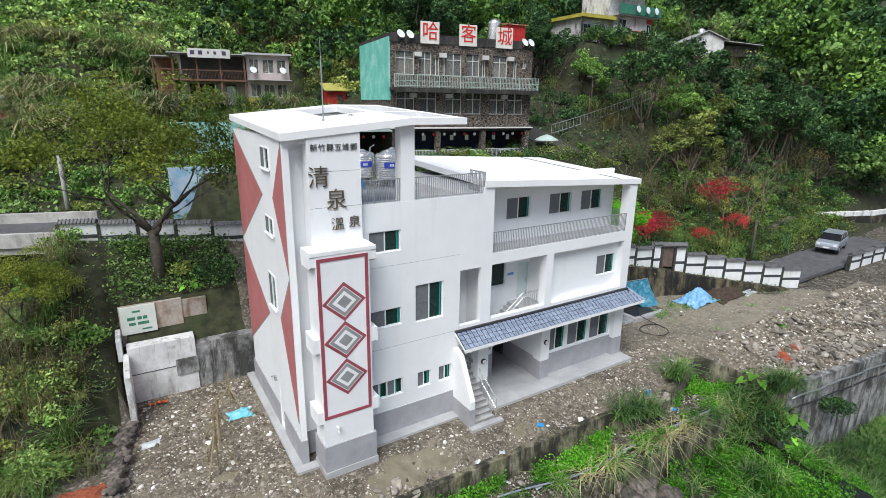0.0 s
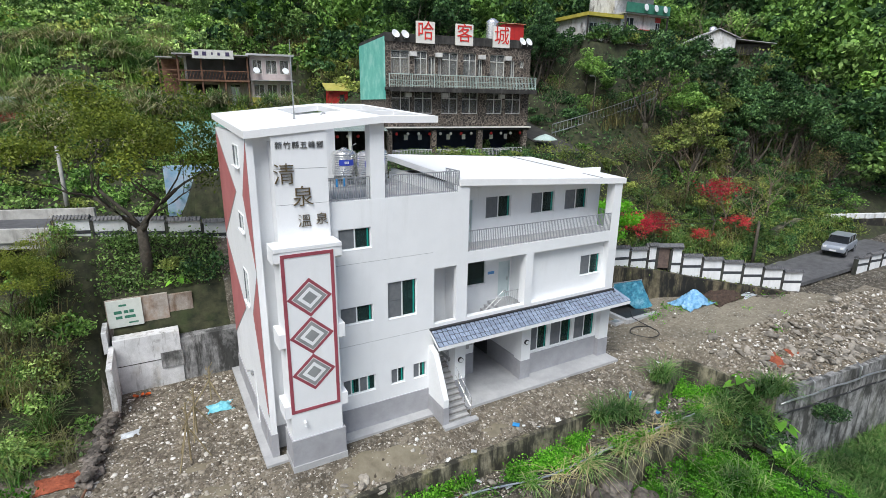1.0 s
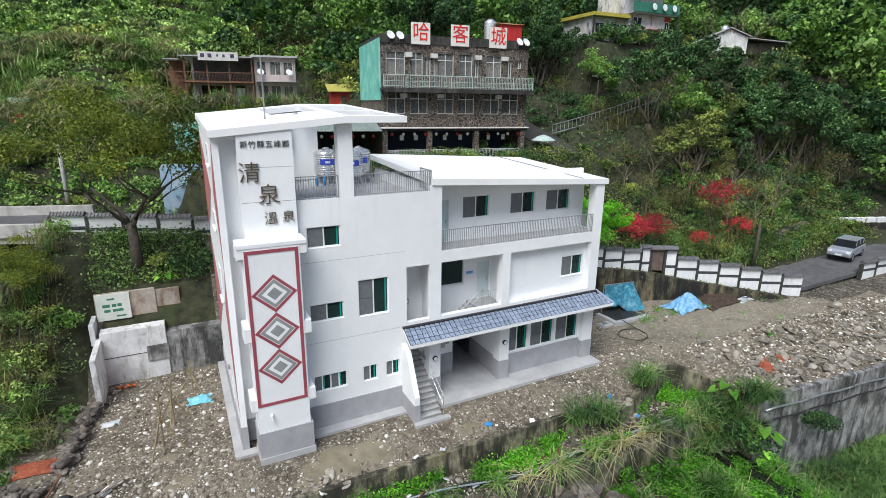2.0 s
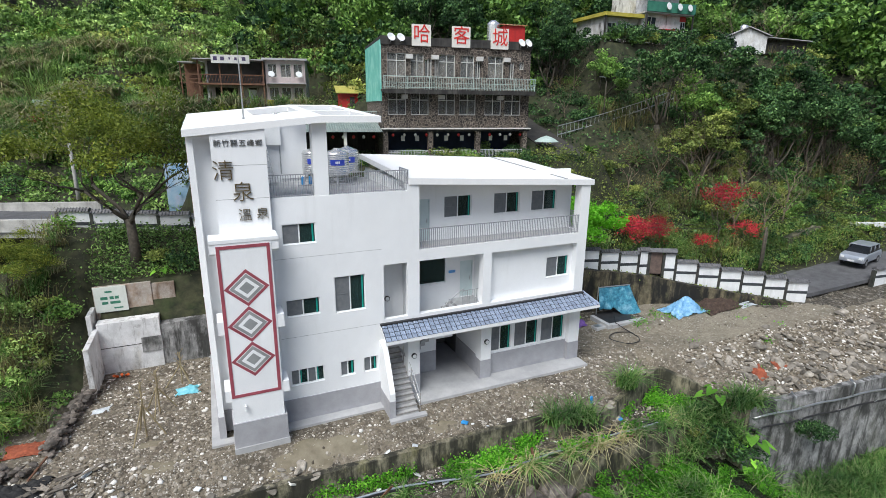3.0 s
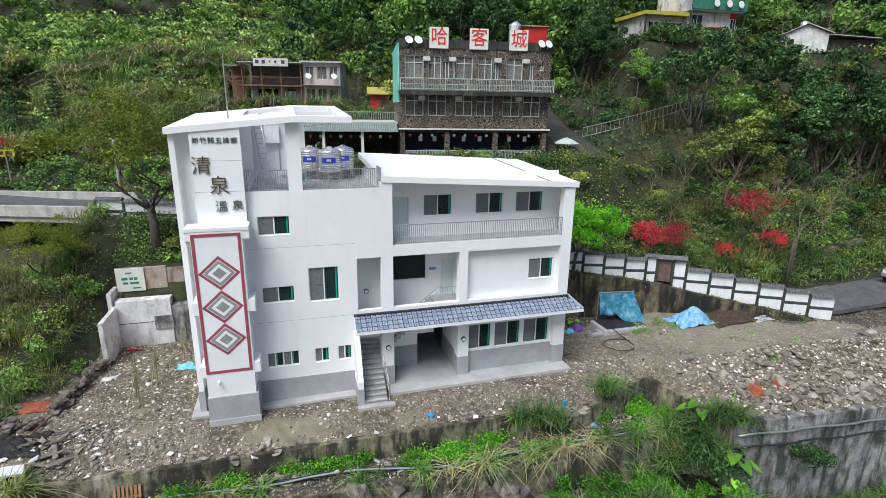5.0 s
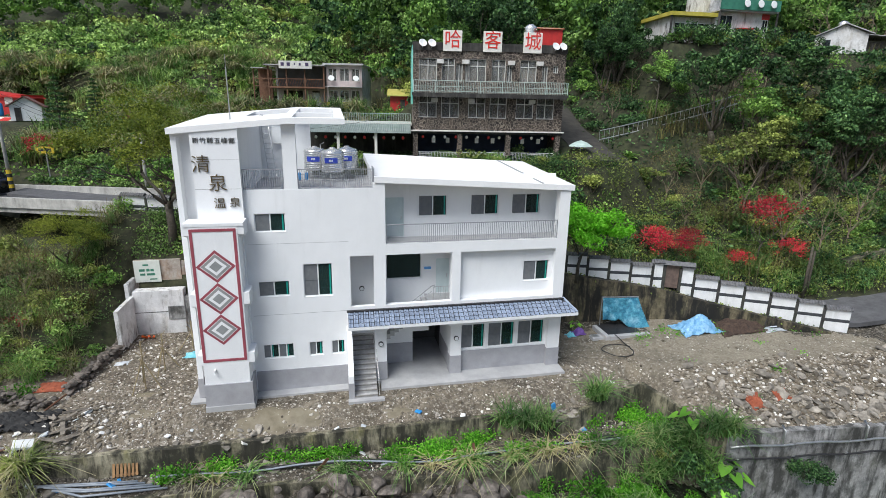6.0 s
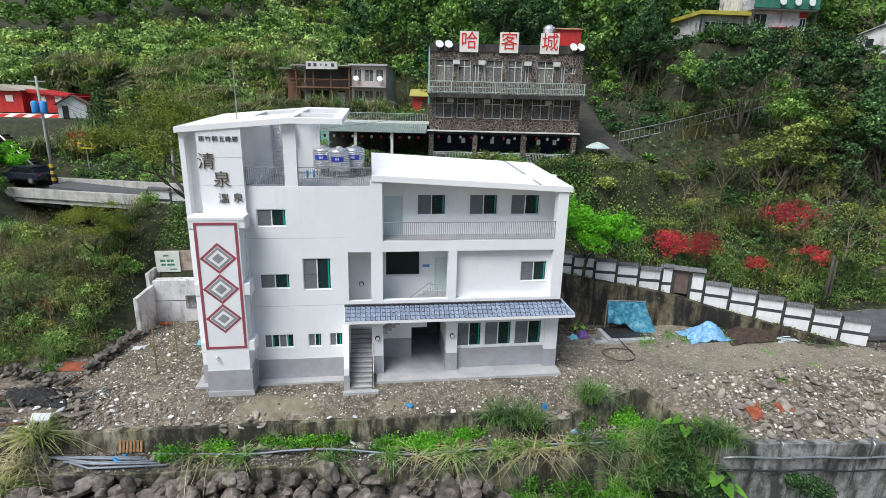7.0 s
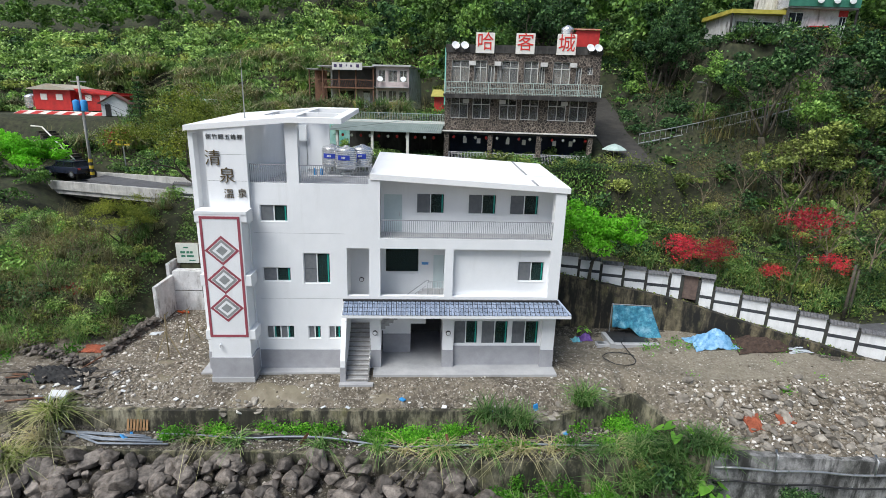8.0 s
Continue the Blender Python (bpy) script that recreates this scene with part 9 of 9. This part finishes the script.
for dz, r in ((0.92, 0.05), (0.06, 0.07)):
    tube(bm, [(x, y, z + dz) for x, y, z in rail_line], r, 6)
lane_rail = tagged(part("lane_rail", bm, STEEL), "grey metal guard rail along the lane", "railing")
for x, y, z in rail_line:
    bm = bmesh.new()
    tube(bm, [(x, y, min(land(x, y), z) - 0.2), (x, y, z + 0.92)], 0.022, 5)
    part("post", bm, STEEL, lane_rail)
um = thing("sun_umbrella", (34.2, 36.8, 10.3), "pale green garden umbrella beside the guesthouse", "umbrella")
bm = bmesh.new()
tube(bm, [(34.2, 36.6, 10.2), (34.2, 36.6, 12.3)], 0.03, 6)
part("pole", bm, STEEL, um)
bm = bmesh.new()
lathe(bm, 34.2, 36.6, [(1.1, 11.75), (1.1, 11.8), (0.6, 12.1), (0.02, 12.3)], 8)
part("canopy", bm, PALEGREEN, um)

CARGLASS = glass_material("car_glass", (0.06, 0.07, 0.08))


def car(m, paint, label):
    """A small estate car: body with sills and roof, glass band, wheels, lamps."""
    c = thing("car", (0, 0, 0), label, "car")
    bm = bmesh.new()
    prof = [(-2.1, 0.35), (2.1, 0.35), (2.15, 0.6), (2.05, 0.85), (1.2, 0.95), (-1.95, 1.0), (-2.15, 0.8)]
    prism(bm, prof, lambda p: (p[0], -0.85, p[1]), lambda p: (p[0], 0.85, p[1]))
    part("body", bm, paint, c, bevel=0.06)
    bm = bmesh.new()
    prism(bm, [(-1.95, 0.98), (1.15, 0.93), (0.55, 1.42), (-1.55, 1.45)], lambda p: (p[0], -0.78 + 0.1 * (p[1] > 1.2), p[1]), lambda p: (p[0], 0.78 - 0.1 * (p[1] > 1.2), p[1]))
    part("cabin_glass", bm, CARGLASS, c, bevel=0.03)
    bm = bmesh.new()
    box(bm, -1.58, 0.58, -0.7, 0.7, 1.43, 1.5)
    part("roof", bm, paint, c, bevel=0.03)
    for x in (-1.5, 0.5, -0.45):
        for y in (-0.76, 0.72):
            boxes("pillar", paint, c, (x - 0.04, x + 0.04, y, y + 0.04, 0.95, 1.45))
    for x in (-1.35, 1.35):
        for y in (-0.87, 0.67):
            bm = bmesh.new()
            tube(bm, [(x, y, 0.32), (x, y + 0.2, 0.32)], 0.32, 18)
            w = part("wheel", bm, BLACK, c)
            bm = bmesh.new()
            tube(bm, [(x, y - 0.01, 0.32), (x, y + 0.21, 0.32)], 0.19, 12)
            part("rim", bm, STEEL, w)
    for y in (-0.75, 0.5):
        boxes("headlight", ALU, c, (2.08, 2.16, y, y + 0.25, 0.62, 0.78))
        boxes("tail_light", REDPAINT, c, (-2.18, -2.1, y, y + 0.25, 0.75, 0.9))
    boxes("plate", ALU, c, (2.15, 2.17, -0.25, 0.25, 0.42, 0.54))
    c.matrix_basis = m
    return c


SILVER = material("silver_car_paint", (0.42, 0.46, 0.52), (0.5, 0.54, 0.6), 1, 0.3, 0, metal=0.5)
NAVYCAR = material("dark_car_paint", (0.012, 0.016, 0.03), (0.02, 0.025, 0.045), 1, 0.25, 0)
car(pose(54.9, 20.1, 2.42, 0, 0, 190) @ Matrix.Diagonal((0.92, 1.0, 1.12, 1)), SILVER, "silver estate car parked at the roadside")
car(pose(-16.6, 43.4, 7.5, 0, 0, 160), NAVYCAR, "dark saloon car parked by the bridge")
# painted walls behind the road and an old stone wall farther along
MURALBLUE = material("blue_mural_paint", (0.20, 0.42, 0.62), (0.52, 0.66, 0.76), 0.8, 0.7, 0.05, 20, stain=(0.62, 0.5, 0.6), stain_scale=1.1, stain_amount=0.6)
MURALTEAL = material("teal_mural_paint", (0.10, 0.45, 0.40), (0.45, 0.68, 0.64), 0.8, 0.7, 0.05, 20, stain=(0.2, 0.45, 0.15), stain_scale=1.0, stain_amount=0.6)
for x0, x1, y_, z0, z1, m_, lab in ((2.8, 9.0, 38.3, 7.2, 10.6, MURALBLUE, "road-side wall painted with a pale blue mural"), (4.0, 10.0, 47.0, 10.6, 13.2, MURALTEAL, "terrace wall painted with a teal landscape")):
    bm = bmesh.new()
    box(bm, x0, x1, y_, y_ + 0.3, z0, z1)
    structure("wall_mural", bm, m_, lab, "wall")
bm = bmesh.new()
box(bm, -8.9, -7.1, 58.2, 59.4, 12.5, 15.0)
tagged(part("mint_tank", bm, PALEGREEN, bevel=0.08), "pale mint water box among the grass", "tank")
bank_wall("retaining_wall_far", [(50.5, 23.4, 4.2, 1.5), (54, 23.6, 4.9, 1.5), (58.2, 23.2, 4.6, 1.5)], 0.6, MOSSY, "pale mossy concrete wall behind the road")
bank_wall("retaining_wall_stone", [(58.2, 23.0, 4.5, 2), (66, 21.0, 4.3, 2), (80, 18.6, 4.6, 2.5), (110, 16.0, 6.0, 3)], 0.6, STONEBANK, "old mossy stone wall beside the road")
for i in range(22):
    x = 58.4 + 1.25 * i
    y = float(np.interp(x, (58.2, 66, 80, 110), (23.1, 21.1, 18.7, 16.1)))
    z = float(np.interp(x, (58.2, 66, 80, 110), (4.5, 4.3, 4.6, 6.0)))
    bm = bmesh.new()
    box(bm, 0, 1.05, 0, 0.35, -0.05, 0.48)
    bmesh.ops.transform(bm, matrix=pose(x, y, z, 0, 0, -13), verts=bm.verts)
    tagged(part("parapet_block", bm, BAYWHITE, bevel=0.03), "white painted block along the stone wall top", "parapet block", "parapet blocks")
# the dark entry under the guesthouse has chairs and tables
for i in range(5):
    t_ = thing("dining_table", (20.6 + 2.5 * i, 39.9 - 0.35 * i, 10.1), "small white dining table on the guesthouse porch", "table", "porch tables")
    x, y = 20.6 + 2.5 * i, 39.9 - 0.35 * i
    boxes("tabletop", SIGNWHITE, t_, (x - 0.55, x + 0.55, y - 0.35, y + 0.35, 10.83, 10.88))
    for dx in (-0.48, 0.44):
        for dy in (-0.3, 0.26):
            boxes("leg", STEEL, t_, (x + dx, x + dx + 0.04, y + dy, y + dy + 0.04, 10.13, 10.83))
